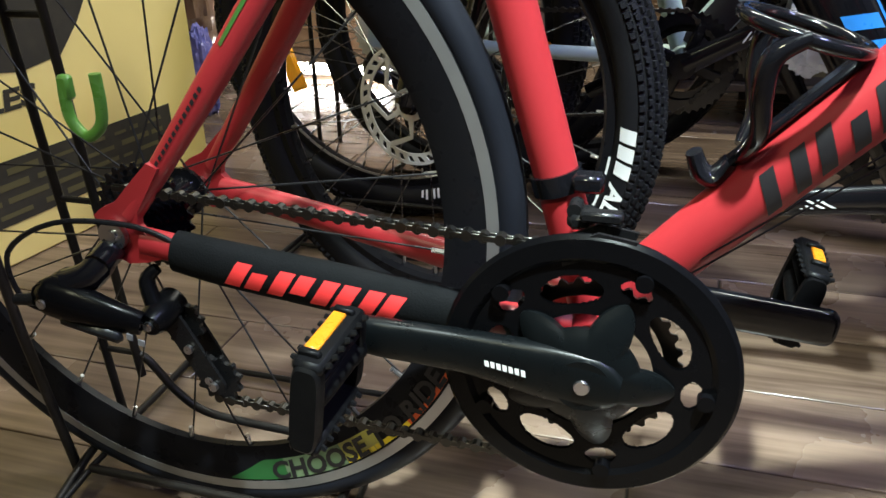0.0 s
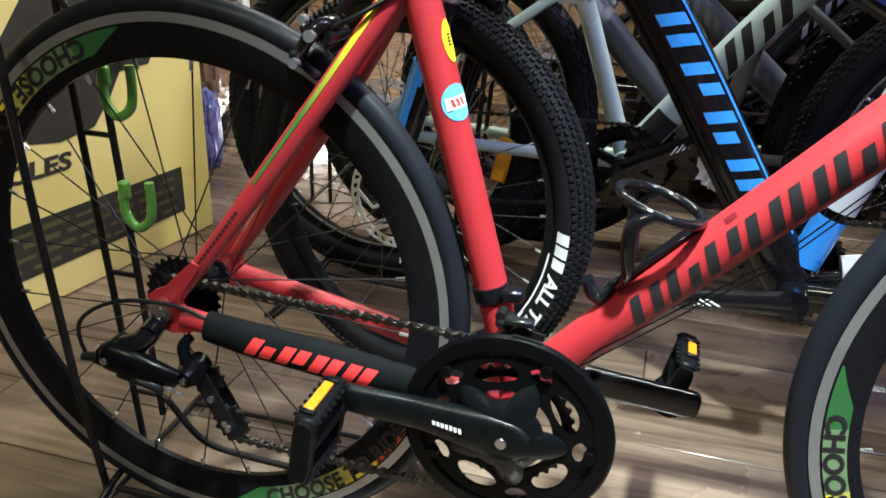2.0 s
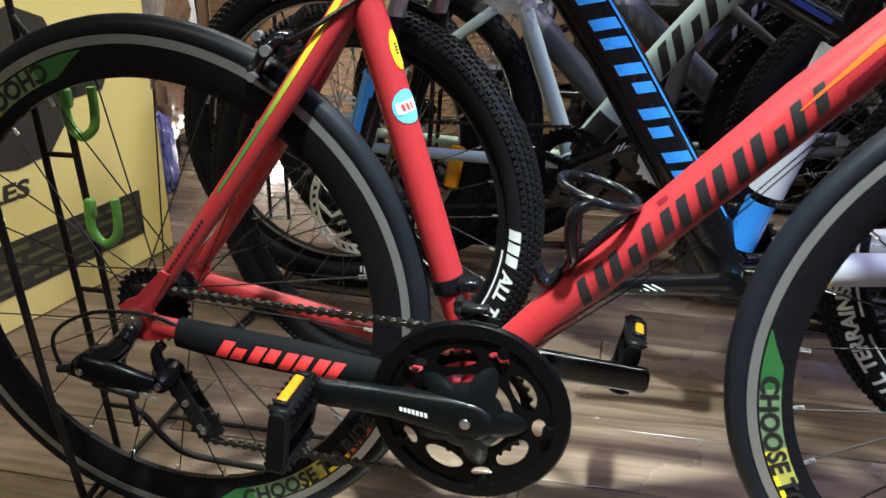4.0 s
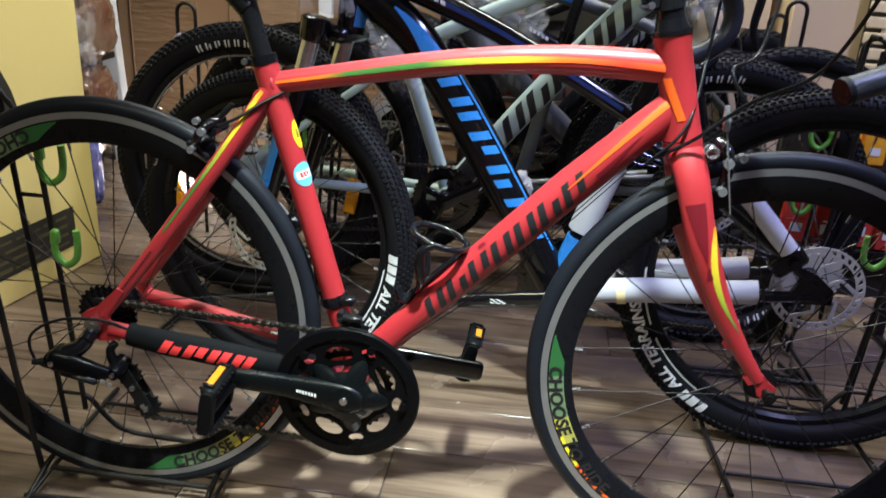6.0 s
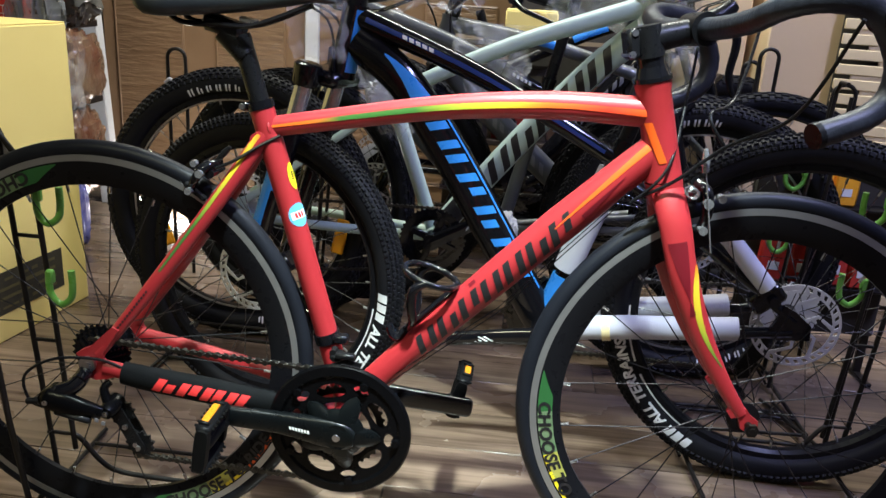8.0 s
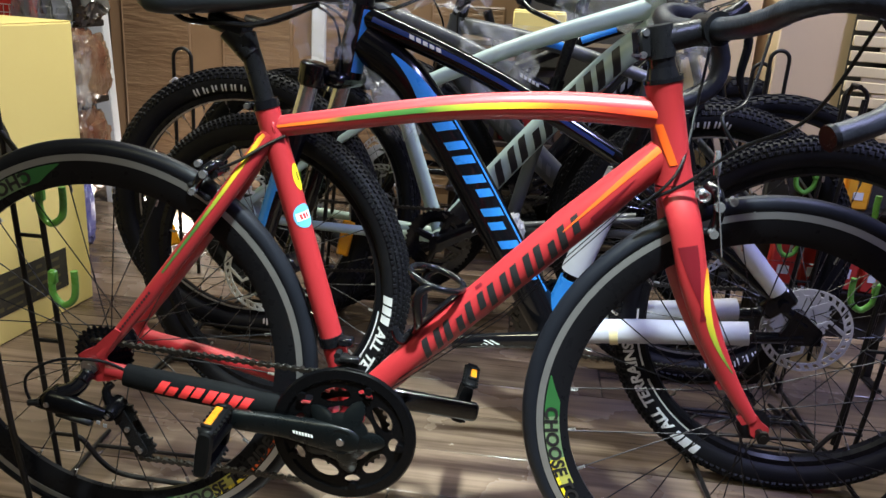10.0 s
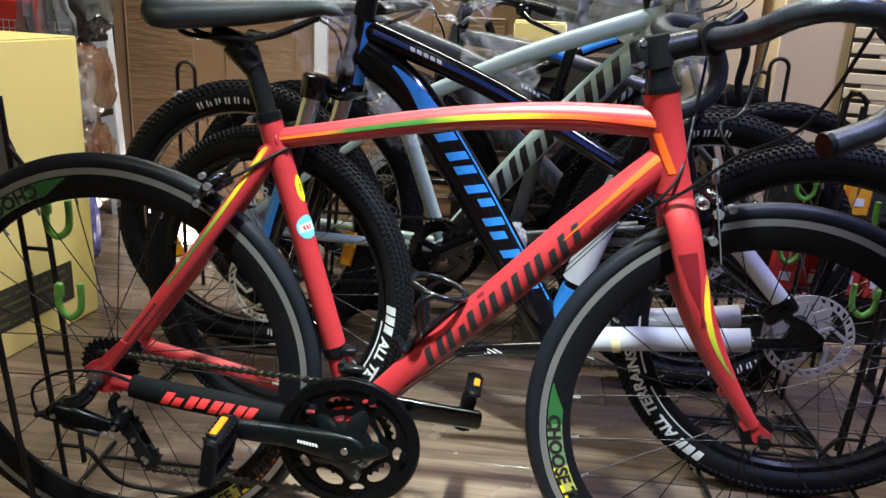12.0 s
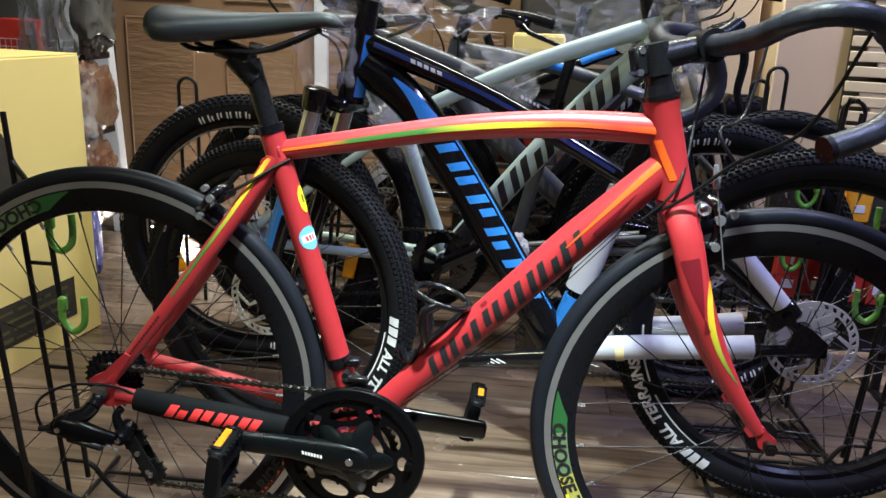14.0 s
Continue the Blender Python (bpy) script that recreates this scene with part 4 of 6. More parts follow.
# fork
g = Geo()
crown = Vector((0.8385, 0, 0.674))
g.tube([Vector((0.8365, 0, 0.6815)), crown, crown - steer_axis * 0.024], [0.0265, 0.0265, 0.024], 26)
leg_l = [(0.840, 0.016, 0.668), (0.852, 0.036, 0.628), (0.872, 0.048, 0.555), (0.905, 0.052, 0.478), (0.944, 0.053, 0.409), (0.984, 0.054, 0.352)]
leg_r = [0.0235, 0.0225, 0.0205, 0.0165, 0.0125, 0.0090]
for s in (-1, 1):
    pts = smooth_path([(x, s * y, z) for x, y, z in leg_l], 6)
    g.tube(pts, ease(leg_r, len(pts)), 20, flat=0.62, up=(0, 1, 0))
    tip = [(0.968, 0.366), (0.962, 0.356), (0.970, 0.346), (0.980, 0.349), (0.986, 0.330), (0.998, 0.324), (1.010, 0.330), (1.010, 0.343), (0.998, 0.352), (0.990, 0.362)]
    g.plate(tip, 0.007, Matrix.Translation((0, s * 0.0535, 0)))
fork = part("fork", g, RED, bike, "matt red curved fork", pivot)
fpts = smooth_path([(x, -y, z) for x, y, z in leg_l], 6)
fmap = on_tube(fpts, ease(leg_r, len(fpts)), 0.62)
part("paint_wedge", laid(patch(0.20, 0.50, lambda s: -0.8 + 0.9 * s, lambda s: 0.45 + 0.2 * s - 1.1 * s * s, 12, 5), lambda x, y: fmap(x, y)), MAROON, fork, "dark maroon paint wedge")
part("paint_stripe", laid(patch(0.30, 0.76, lambda s: 0.95 - 3.7 * s + 3.35 * s * s, lambda s: 1.45 - 3.3 * s + 2.55 * s * s, 28, 5), lambda x, y: fmap(x, y)), FORK_FADE, fork, "stripe fading from orange through yellow to green")


# wheels of the road bicycle
def road_wheel(name, m, words):
    rim = wheel(bike, m, name, AX, 0.027, 0.3165, 0.268, 0.025, 24, SPOKE_DARK if name == "rear_wheel" else SPOKE_STEEL, None, RUBBER_ROAD, None, True)

    def y_at(r):
        hw = 0.0125
        t = max(0.0, min(1.0, (0.3045 - r) / (0.3045 - 0.280)))
        return -(hw - 0.25 * hw * t) - 0.0007
    for a0, spread in words:
        c0 = [(0.00, 0.22, GREEN, "green rim decal"), (0.22, 0.46, GREEN_GREY, "dull green rim decal"), (0.46, 0.62, YELLOW_GREY, "dull yellow rim decal"), (0.46, 0.74, YELLOW, "yellow rim decal edge"), (0.74, 1.0, ORANGE, "orange rim decal edge")]
        for s0, s1, mat, lab in c0:
            lo, hi = (0.281, 0.3035) if s1 < 0.63 else (0.2985, 0.3035)
            shp = patch(s0, s1, (lambda s: 0.302 - 0.021 * min(1, s * 1.6)) if s0 == 0 else lo, hi, 14, 3)
            part("rim_decal", laid(shp, lambda u, r: (r * math.cos(a0 + u * spread), y_at(r), r * math.sin(a0 + u * spread))), mat, rim, lab)
        tx = text_shape("CHOOSE TO RIDE")
        sc = 0.0190
        part("rim_lettering", laid(tx, lambda x, y: (lambda r, a: (r * math.cos(a), y_at(r) - 0.0006, r * math.sin(a)))(0.3022 - y * sc, a0 + 0.17 + x * sc * 1.12 / 0.292)), DECAL_BLACK, rim, "black lettering on the rim")
    return rim


rear_rim = road_wheel("rear_wheel", Matrix.Translation((0, 0, AX)), ((math.radians(101), 1.05), (math.radians(-84), 1.05)))
front_m = pivot @ Matrix.Translation((WB, 0, AX))
front_rim = road_wheel("front_wheel", front_m, ((math.radians(171.5), 1.05), (math.radians(-8.5), 1.05)))
for rim, a0 in ((rear_rim, math.radians(-50)), (front_rim, math.radians(40))):
    part("tyre_print", laid(bars_shape(7, 0.1, 0.25, False, 0.8), on_ring(0.3215, 0.006, a0, lambda r: -0.0122, -1)), DECAL_WHITE, rim, "small white tyre print")
for cx, m in ((0, Matrix.Identity(4)), (WB, pivot)):
    g = Geo()
    g.tube([(cx, -0.078, AX), (cx, 0.078, AX)], 0.0055, 12)
    for s in (-1, 1):
        g.tube([(cx, s * 0.070, AX), (cx, s * 0.0755, AX)], 0.0105 if cx else 0.0130, 6 if cx else 20)
    part("axle_nut", g, ALLOY if not cx else STEEL_DARK, bike, "", m)

# cassette, derailleurs, chain
g = Geo()
for i, (r, t) in enumerate(((0.049, 28), (0.043, 24), (0.038, 21), (0.034, 19), (0.030, 17), (0.026, 15), (0.023, 13))):
    cog(g, r, t, -0.0285 - i * 0.0044)
g.rev([(0.016, -0.026), (0.016, -0.058), (0.0, -0.058)], 20, loop=False)
part("cassette", g, BLACK_GLOSS, bike, "black seven-speed sprocket cluster", Matrix.Translation((0, 0, AX)))
g = Geo()
g.tube([(-0.004, -0.072, 0.324), (-0.004, -0.094, 0.318)], 0.0115, 16)
g.tube(smooth_path([(-0.004, -0.086, 0.320), (-0.014, -0.094, 0.308), (-0.032, -0.098, 0.300)], 5), ease([0.012, 0.013, 0.014], 11), 14)
rd = part("rear_derailleur", g, BLACK_GLOSS, bike, "black rear derailleur")
g = Geo()
body_line = smooth_path([(-0.060, -0.104, 0.293), (-0.048, -0.106, 0.291), (-0.024, -0.105, 0.286), (0.006, -0.102, 0.277), (0.030, -0.096, 0.269)], 5)
g.tube(body_line, ease([0.008, 0.0185, 0.0190, 0.0150, 0.0105], len(body_line)), 18, flat=0.72, up=(0, 1, 0))
g.tube([(-0.046, -0.080, 0.292), (-0.046, -0.112, 0.290)], [0.014, 0.016], 18)
part("outer_knuckle", g, GUARD_BLACK, rd, "glossy black derailleur body")
g = Geo()
turnm = Matrix.Translation((-0.010, -0.108, 0.2665)) @ turn_y(math.radians(11))
g.box((0, -0.002, 0.0), (0.060, 0.010, 0.011), turnm, 0.004)
g.box((0, 0.018, 0.004), (0.070, 0.010, 0.016), turnm, 0.004)
part("parallelogram_link", g, BLACK_PLASTIC, rd)
g = Geo()
g.tube([(0.034, -0.056, 0.270), (0.034, -0.084, 0.267), (0.034, -0.093, 0.266)], [0.0145, 0.0135, 0.0100], 18)
g.tube(smooth_path([(0.030, -0.076, 0.276), (0.022, -0.070, 0.296), (0.030, -0.064, 0.306)], 5), ease([0.008, 0.007, 0.005], 11), 10)
part("inner_knuckle", g, GUARD_BLACK, rd)


def capsule(p, q, r0, r1, n=8):
    """An outline round two circles in the x, z plane."""
    a = math.atan2(q[1] - p[1], q[0] - p[0])
    out = [(p[0] + r0 * math.cos(a + math.pi / 2 + math.pi * i / n), p[1] + r0 * math.sin(a + math.pi / 2 + math.pi * i / n)) for i in range(n + 1)]
    return out + [(q[0] + r1 * math.cos(a - math.pi / 2 + math.pi * i / n), q[1] + r1 * math.sin(a - math.pi / 2 + math.pi * i / n)) for i in range(n + 1)]


for yy, p, q, r0, r1, lab in ((-0.0680, (0.036, 0.262), (0.071, 0.196), 0.0105, 0.0105, "black outer cage plate"), (-0.0490, (0.040, 0.254), (0.069, 0.197), 0.0110, 0.0110, "black inner cage plate")):
    g = Geo()
    g.plate(capsule(p, q, r0, r1), 0.0030, Matrix.Translation((0, yy, 0)))
    part("cage_plate", g, BLACK_PLASTIC, rd, lab)
for cx, cz in ((0.040, 0.252), (0.069, 0.197)):
    g = Geo()
    cog(g, 0.0235, 11, 0, 0.005, 0.004)
    part("jockey_wheel", g, BLACK_PLASTIC, rd, "", Matrix.Translation((cx, -0.058, cz)))
g = Geo()
g.tube([(-0.062, -0.108, 0.287), (-0.080, -0.112, 0.286)], [0.0062, 0.0048], 10)
part("barrel_adjuster", g, BLACK_PLASTIC, rd)
g = Geo()
for k in range(2):
    g.box((-0.020 + 0.011 * k, -0.1155, 0.2690 - 0.002 * k), (0.006, 0.0012, 0.006), turn_y(math.radians(11)), 0.0004)
part("link_print", g, DECAL_GREY, rd, "small pale print")
for p in ((0.071, 0.196, -0.071), (0.034, 0.266, -0.094), (0.052, 0.232, -0.071), (0.066, 0.200, -0.068), (-0.006, 0.322, -0.090), (-0.046, 0.290, -0.119)):
    g = Geo()
    g.tube([(p[0], p[2] + 0.002, p[1]), (p[0], p[2] - 0.002, p[1])], 0.0042, 10)
    part("bolt", g, ALLOY, rd)
g = Geo()
g.tube(smooth_path([(0.060, -0.066, 0.330), (0.020, -0.074, 0.348), (-0.040, -0.092, 0.352), (-0.083, -0.104, 0.326), (-0.078, -0.106, 0.284), (-0.046, -0.104, 0.272)], 8), 0.0024, 8)
part("shift_cable", g, BLACK_PLASTIC, bike, "black shift cable loop")

ring_c = Matrix.Translation((BB.x, 0, BB.z))


def squared_bar(g, pts, heights, depths, n=24, power=0.5):
    """A bar swept along points near the x, z plane, with a rounded square section."""
    k = len(g.v)
    for i, p in enumerate(pts):
        d = (Vector(pts[min(i + 1, len(pts) - 1)]) - Vector(pts[max(i - 1, 0)])).normalized()
        side = Vector((0, 1, 0))
        other = d.cross(side).normalized()
        for j in range(n):
            c, q = math.cos(2 * math.pi * j / n), math.sin(2 * math.pi * j / n)
            g.v.append(tuple(Vector(p) + side * (depths[i] * math.copysign(abs(c) ** power, c)) + other * (heights[i] * math.copysign(abs(q) ** power, q))))
    for i in range(len(pts) - 1):
        g.f += [(k + i * n + j, k + i * n + (j + 1) % n, k + (i + 1) * n + (j + 1) % n, k + (i + 1) * n + j) for j in range(n)]
    g.f += [tuple(k + j for j in reversed(range(n))), tuple(k + (len(pts) - 1) * n + j for j in range(n))]


g = Geo()
OUT = 0.1115
g.rev([(OUT, -0.0660), (OUT - 0.003, -0.0690), (OUT - 0.017, -0.0700), (OUT - 0.022, -0.0665), (OUT - 0.022, -0.0640), (OUT, -0.0640)], 96)
cover = part("chain_guard_ring", g, GUARD_BLACK, bike, "glossy black chain guard ring with oval openings", ring_c)
g = Geo()
NA, RS = 420, [0.049 + 0.001 * i for i in range(42)]


def in_oval(r, a):
    for i in range(10):
        mid = 2 * math.pi * i / 10 + math.radians(29.5)
        off = (a - mid + math.pi) % (2 * math.pi) - math.pi
        wide, tall, rc = (0.155, 0.0075, 0.0775) if i % 2 else (0.34, 0.0120, 0.0680)
        if (off / wide) ** 2 + ((r - rc) / tall) ** 2 < 1:
            return True
    return False


for yy in (-0.0672, -0.0640):
    for i in range(NA):
        for r0, r1 in zip(RS, RS[1:]):
            a, b = 2 * math.pi * i / NA, 2 * math.pi * (i + 1) / NA
            if not in_oval((r0 + r1) / 2, (a + b) / 2):
                g.add([(r0 * math.cos(a), yy, r0 * math.sin(a)), (r1 * math.cos(a), yy, r1 * math.sin(a)), (r1 * math.cos(b), yy, r1 * math.sin(b)), (r0 * math.cos(b), yy, r0 * math.sin(b))], [(0, 1, 2, 3)])
for i in range(5):
    a = 2 * math.pi * i / 5 + 0.12
    g.tube([turn_y(a) @ Vector((0.088, -0.064, 0)), turn_y(a) @ Vector((0.088, -0.073, 0))], 0.0065, 12)
part("guard_web", g, GUARD_BLACK, cover)
g = Geo()
cog(g, 0.0985, 48, -0.0585, 0.0028, 0.086)
cog(g, 0.0700, 34, -0.0505, 0.0028, 0.056)
part("chainring", g, STEEL_DARK, bike, "dark toothed chainrings", ring_c)
CR = math.radians(173.5)
armdir = Vector((math.cos(CR), 0, math.sin(CR)))
g = Geo()
hubp = Vector((BB.x, -0.078, BB.z))
g.tube([hubp + Vector((0, 0.014, 0)), hubp + Vector((0, -0.010, 0))], [0.024, 0.021], 26)
arm_pts = [hubp - armdir * 0.027, hubp + armdir * 0.03, hubp + armdir * 0.09, hubp + armdir * 0.155 + Vector((0, -0.008, 0)), hubp + armdir * 0.184 + Vector((0, -0.009, 0))]
cr_pts = smooth_path(arm_pts, 5)
cr_hs = [0.012, 0.019, 0.0232, 0.0240, 0.0238] + ease([0.0232, 0.0178, 0.0163, 0.0140], 16)
squared_bar(g, cr_pts, cr_hs, ease([0.0115, 0.0110, 0.0098, 0.0092, 0.0085], 21), power=0.72)
right = part("crank_arm", g, ANODISED, bike, "dark grey satin crank arm")
g = Geo()
SPIDER = [CR + 2 * math.pi * i / 5 + math.pi / 5 for i in range(5)]
NS, RINGS = 180, (0.0, 0.25, 0.45, 0.62, 0.78, 0.90, 0.97, 1.0)


def spider_reach(a):
    """How far the five-armed spider reaches at an angle."""
    best = 0.0
    for k in SPIDER:
        off = abs((a - k + math.pi) % (2 * math.pi) - math.pi)
        if off < 1.2:
            best = max(best, min(0.0680, 0.0135 / max(0.05, math.sin(off))))
    return max(best, 0.0)


raw = [spider_reach(2 * math.pi * i / NS) for i in range(NS)]
reach = [max(0.041, sum(raw[(i + k) % NS] for k in range(-7, 8)) / 15) for i in range(NS)]
for face in (0, 1):
    for f in RINGS:
        for i in range(NS):
            a, r = 2 * math.pi * i / NS, reach[i] * f
            crown = -0.0875 + 0.0160 * min(1.0, r / 0.066) ** 1.3 + 0.0030 * max(0.0, f - 0.78) / 0.22
            g.v.append((BB.x + r * math.cos(a), crown if face == 0 else crown + 0.0075 * (1.0 if f < 1 else 0.6), BB.z + r * math.sin(a)))
NR = len(RINGS)
for face in (0, 1):
    for j in range(NR - 1):
        for i in range(NS):
            q = [(face * NR + j) * NS + i, (face * NR + j) * NS + (i + 1) % NS, (face * NR + j + 1) * NS + (i + 1) % NS, (face * NR + j + 1) * NS + i]
            g.f.append(tuple(q if face else reversed(q)))
for i in range(NS):
    g.f.append(((NR - 1) * NS + i, (NR - 1) * NS + (i + 1) % NS, (2 * NR - 1) * NS + (i + 1) % NS, (2 * NR - 1) * NS + i))
part("spider", g, ANODISED, right, "dark grey five-armed crank spider")
g = Geo()
g.tube([hubp + Vector((0, -0.009, 0)), hubp + Vector((0, -0.0130, 0))], [0.0066, 0.0056], 16)
part("crank_bolt", g, ALLOY, right)
cmap = on_tube(list(reversed(cr_pts)), list(reversed(cr_hs)), 0.50)
part("arm_print", laid(bars_shape(7, -0.2, 0.3, False, 0.8), lambda x, y: (lambda p: (p[0], p[1] - 0.0010, p[2]))(cmap(0.53 + x * 0.028, -0.10 + y * 0.25))), DECAL_WHITE, right, "small white print")
g = Geo()
farp = Vector((BB.x, 0.075, BB.z))
g.tube([farp - Vector((0, 0.012, 0)), farp + Vector((0, 0.010, 0))], 0.022, 24)
fa = -armdir
arm2 = smooth_path([farp, farp + fa * 0.06, farp + fa * 0.13 + Vector((0, 0.004, 0)), farp + fa * 0.188 + Vector((0, 0.008, 0))], 5)
arm2 += [arm2[-1] + fa * k for k in (0.0045, 0.0080, 0.0098)]
squared_bar(g, arm2, list(ease([0.020, 0.0180, 0.0172, 0.0170], 16)) + [0.0160, 0.0130, 0.0085], list(ease([0.0085, 0.0080, 0.0078, 0.0078], 16)) + [0.0072, 0.0058, 0.0035], power=0.5)
part("crank_arm", g, BLACK_GLOSS, bike, "glossy black crank arm")
platform_pedal(bike, Matrix.Translation(hubp + armdir * 0.174 + Vector((0, -0.012, -0.004))) @ turn_y(math.radians(8)))
platform_pedal(bike, Matrix.Translation(farp + fa * 0.170 + Vector((0, 0.012, 0))) @ Matrix.Rotation(math.pi, 4, "Z") @ turn_y(math.radians(-14)), 0.030)
a0, a1 = math.radians(97), math.radians(-97)
pts = [(0.004, AX + 0.037)]
pts += [(BB.x + 0.0965 * math.cos(a), BB.z + 0.0965 * math.sin(a)) for a in np.linspace(a0, a1, 26)]
pts += [(0.069, 0.176)]
chain_run(bike, [(float(x), float(z)) for x, z in pts], -0.0585)
g = Geo()
g.plate([(0.372, 0.366), (0.398, 0.378), (0.425, 0.374), (0.418, 0.356), (0.392, 0.358), (0.374, 0.350)], 0.003, Matrix.Translation((0, -0.066, 0)))
g.plate([(0.372, 0.366), (0.398, 0.378), (0.425, 0.374), (0.418, 0.356), (0.392, 0.358), (0.374, 0.350)], 0.003, Matrix.Translation((0, -0.050, 0)))
g.box((0.383, -0.036, 0.376), (0.020, 0.026, 0.013), None, 0.004)
g.box((0.398, -0.050, 0.384), (0.030, 0.012, 0.008), None, 0.002)
g.tube([(0.378, -0.030, 0.384), (0.378, -0.046, 0.384)], 0.0055, 12)
part("front_derailleur", g, BLACK_PLASTIC, bike, "black front derailleur")
sx = (0.3585, 0, 0.390)
g = Geo()
d = (Vector(seat_pts[2]) - Vector(seat_pts[0])).normalized()
g.tube([Vector(sx) - d * 0.008, Vector(sx) + d * 0.008], 0.0205, 22)
g.box((0.384, -0.016, 0.396), (0.024, 0.018, 0.014), None, 0.003)
part("derailleur_clamp", g, BLACK_GLOSS, bike)
g = Geo()
for s, z0 in ((-1, 0.300), (-1, 0.292)):
    g.tube([(0.425, -0.012, z0 + 0.004), (0.62, -0.034, 0.478 + (z0 - 0.3)), (0.788, -0.028, 0.668 + (z0 - 0.3))], 0.0008, 5)
g.tube([(0.40, -0.02, 0.246), (0.20, -0.052, 0.287), (0.06, -0.064, 0.325)], 0.0008, 5)
part("bare_cable", g, SPOKE_STEEL, bike, "thin steel gear cables")


def caliper(name, at, m, flip):
    """A dual-pivot rim brake seen from the side."""
    g = Geo()
    f = flip
    g.tube([(0, -0.028, 0.002), (0, 0.028, 0.002)], 0.008, 12)
    for s in (-1, 1):
        g.tube(smooth_path([(0.006 * f, s * 0.004, 0.016), (0.012 * f, s * 0.026, 0.008), (0.014 * f, s * 0.034, -0.018), (0.010 * f, s * 0.026, -0.042)], 5), ease([0.009, 0.009, 0.008, 0.006], 16), 10)
    b = part(name, g, BLACK_GLOSS, bike, "black rim brake caliper with silver fittings", m @ Matrix.Translation(at))
    for s in (-1, 1):
        g = Geo()
        g.box((0.004 * f, s * 0.019, -0.044), (0.046, 0.010, 0.011), None, 0.003)
        part("brake_pad", g, RUBBER, b)
        g = Geo()
        g.tube([(0.010 * f, s * 0.030, -0.042), (0.010 * f, s * 0.044, -0.042)], 0.0062, 12)
        part("pad_bolt", g, SILVER, b)
    g = Geo()
    g.tube([(0.012 * f, -0.034, -0.004), (0.012 * f, -0.044, -0.004)], 0.0070, 14)
    part("cable_clamp", g, SILVER, b)
    g = Geo()
    g.tube([(0.030 * f, -0.030, 0.004), (0.030 * f, -0.042, 0.004)], 0.0058, 12)
    part("pivot_bolt", g, SILVER, b)
    g = Geo()
    if f > 0:
        g.tube([(-0.012 * f + 0.0075 * math.cos(a), -0.026 - 0.0011 * a, 0.010 + 0.0075 * math.sin(a)) for a in [0.5 * k for k in range(44)]], 0.0009, 6)
        part("return_spring", g, SILVER, b, "coiled steel return spring")
    g = Geo()
    top_a = (-0.004 * f, -0.044, 0.072)
    g.tube([top_a, (-0.002 * f, -0.044, 0.058), (0.0, -0.043, 0.040)], [0.0034, 0.0056, 0.0046], 12)
    part("barrel_adjuster", g, SILVER if f > 0 else BLACK_PLASTIC, b)
    if f < 0:
        return b
    g = Geo()
    g.tube([(0.0, -0.043, 0.046), (0.010 * f, -0.046, -0.004), (0.024 * f, -0.046, -0.072)], 0.0011, 6)
    part("brake_cable", g, SILVER, b)
    return b


caliper("front_brake", (0.880, 0, 0.664), pivot, 1)
caliper("rear_brake", (0, 0, 0), Matrix.Translation((0.184, 0, 0.640)) @ turn_y(math.radians(36)) @ Matrix.Diagonal((0.85, 0.85, 0.85, 1)), -1)
g = Geo()
g.tube(smooth_path([(0.99, -0.185, 0.915), (0.96, -0.12, 0.80), (0.90, -0.06, 0.745), (0.845, -0.040, 0.69), (0.80, -0.03, 0.66)], 8), 0.0025, 8)
g.tube(smooth_path([(0.985, 0.18, 0.92), (0.93, 0.05, 0.80), (0.88, -0.030, 0.78), (0.905, -0.038, 0.738)], 8), 0.0025, 8)
g.tube(smooth_path([(0.88, 0.10, 0.915), (0.86, 0.04, 0.79), (0.835, -0.030, 0.705), (0.79, -0.030, 0.65)], 8), 0.0022, 8)
part("cable_housing", g, BLACK_PLASTIC, bike, "black cable housings from the bar")
g = Geo()
g.tube(smooth_path([(0.288, -0.012, 0.704), (0.262, -0.022, 0.690), (0.228, -0.034, 0.668), (0.200, -0.037, 0.654)], 6), 0.0024, 8)
part("cable_housing", g, BLACK_PLASTIC, bike)

# bottle cage on the down tube
dtd = (Vector((0.70, 0, 0.604)) - Vector((0.52, 0, 0.415))).normalized()
nrm = Vector((-dtd.z, 0, dtd.x))
c0 = Vector((0.540, 0, 0.436)) + nrm * 0.026
M = Matrix(((dtd.x, 0, nrm.x, c0.x), (0, 1, 0, 0), (dtd.z, 0, nrm.z, c0.z), (0, 0, 0, 1)))
g = Geo()
g.box((-0.004, 0, 0.002), (0.120, 0.018, 0.007), M, 0.003)
ringp = []
for k in range(36):
    a = 2 * math.pi * k / 36
    z = 0.040 - 0.037 * math.cos(a)
    ringp.append(M @ Vector((0.054 - 0.52 * (z - 0.003), 0.0385 * math.sin(a), z)))
g.tube(ringp, 0.0052, 10, closed=True)
for s in (-1, 1):
    g.tube([M @ Vector(p) for p in smooth_path([(0.036, s * 0.0385, 0.042), (0.014, s * 0.0400, 0.048), (-0.006, s * 0.036, 0.034), (-0.026, s * 0.028, 0.012), (-0.046, s * 0.014, 0.003)], 6)], ease([0.0052, 0.0075, 0.0078, 0.0065, 0.005], 25), 10)
g.tube([M @ Vector(p) for p in smooth_path([(-0.056, 0, 0.002), (-0.072, 0, 0.0), (-0.076, 0, 0.010), (-0.070, 0, 0.024)], 5)], ease([0.006, 0.0075, 0.0075, 0.006], 16), 10, flat=1.7)
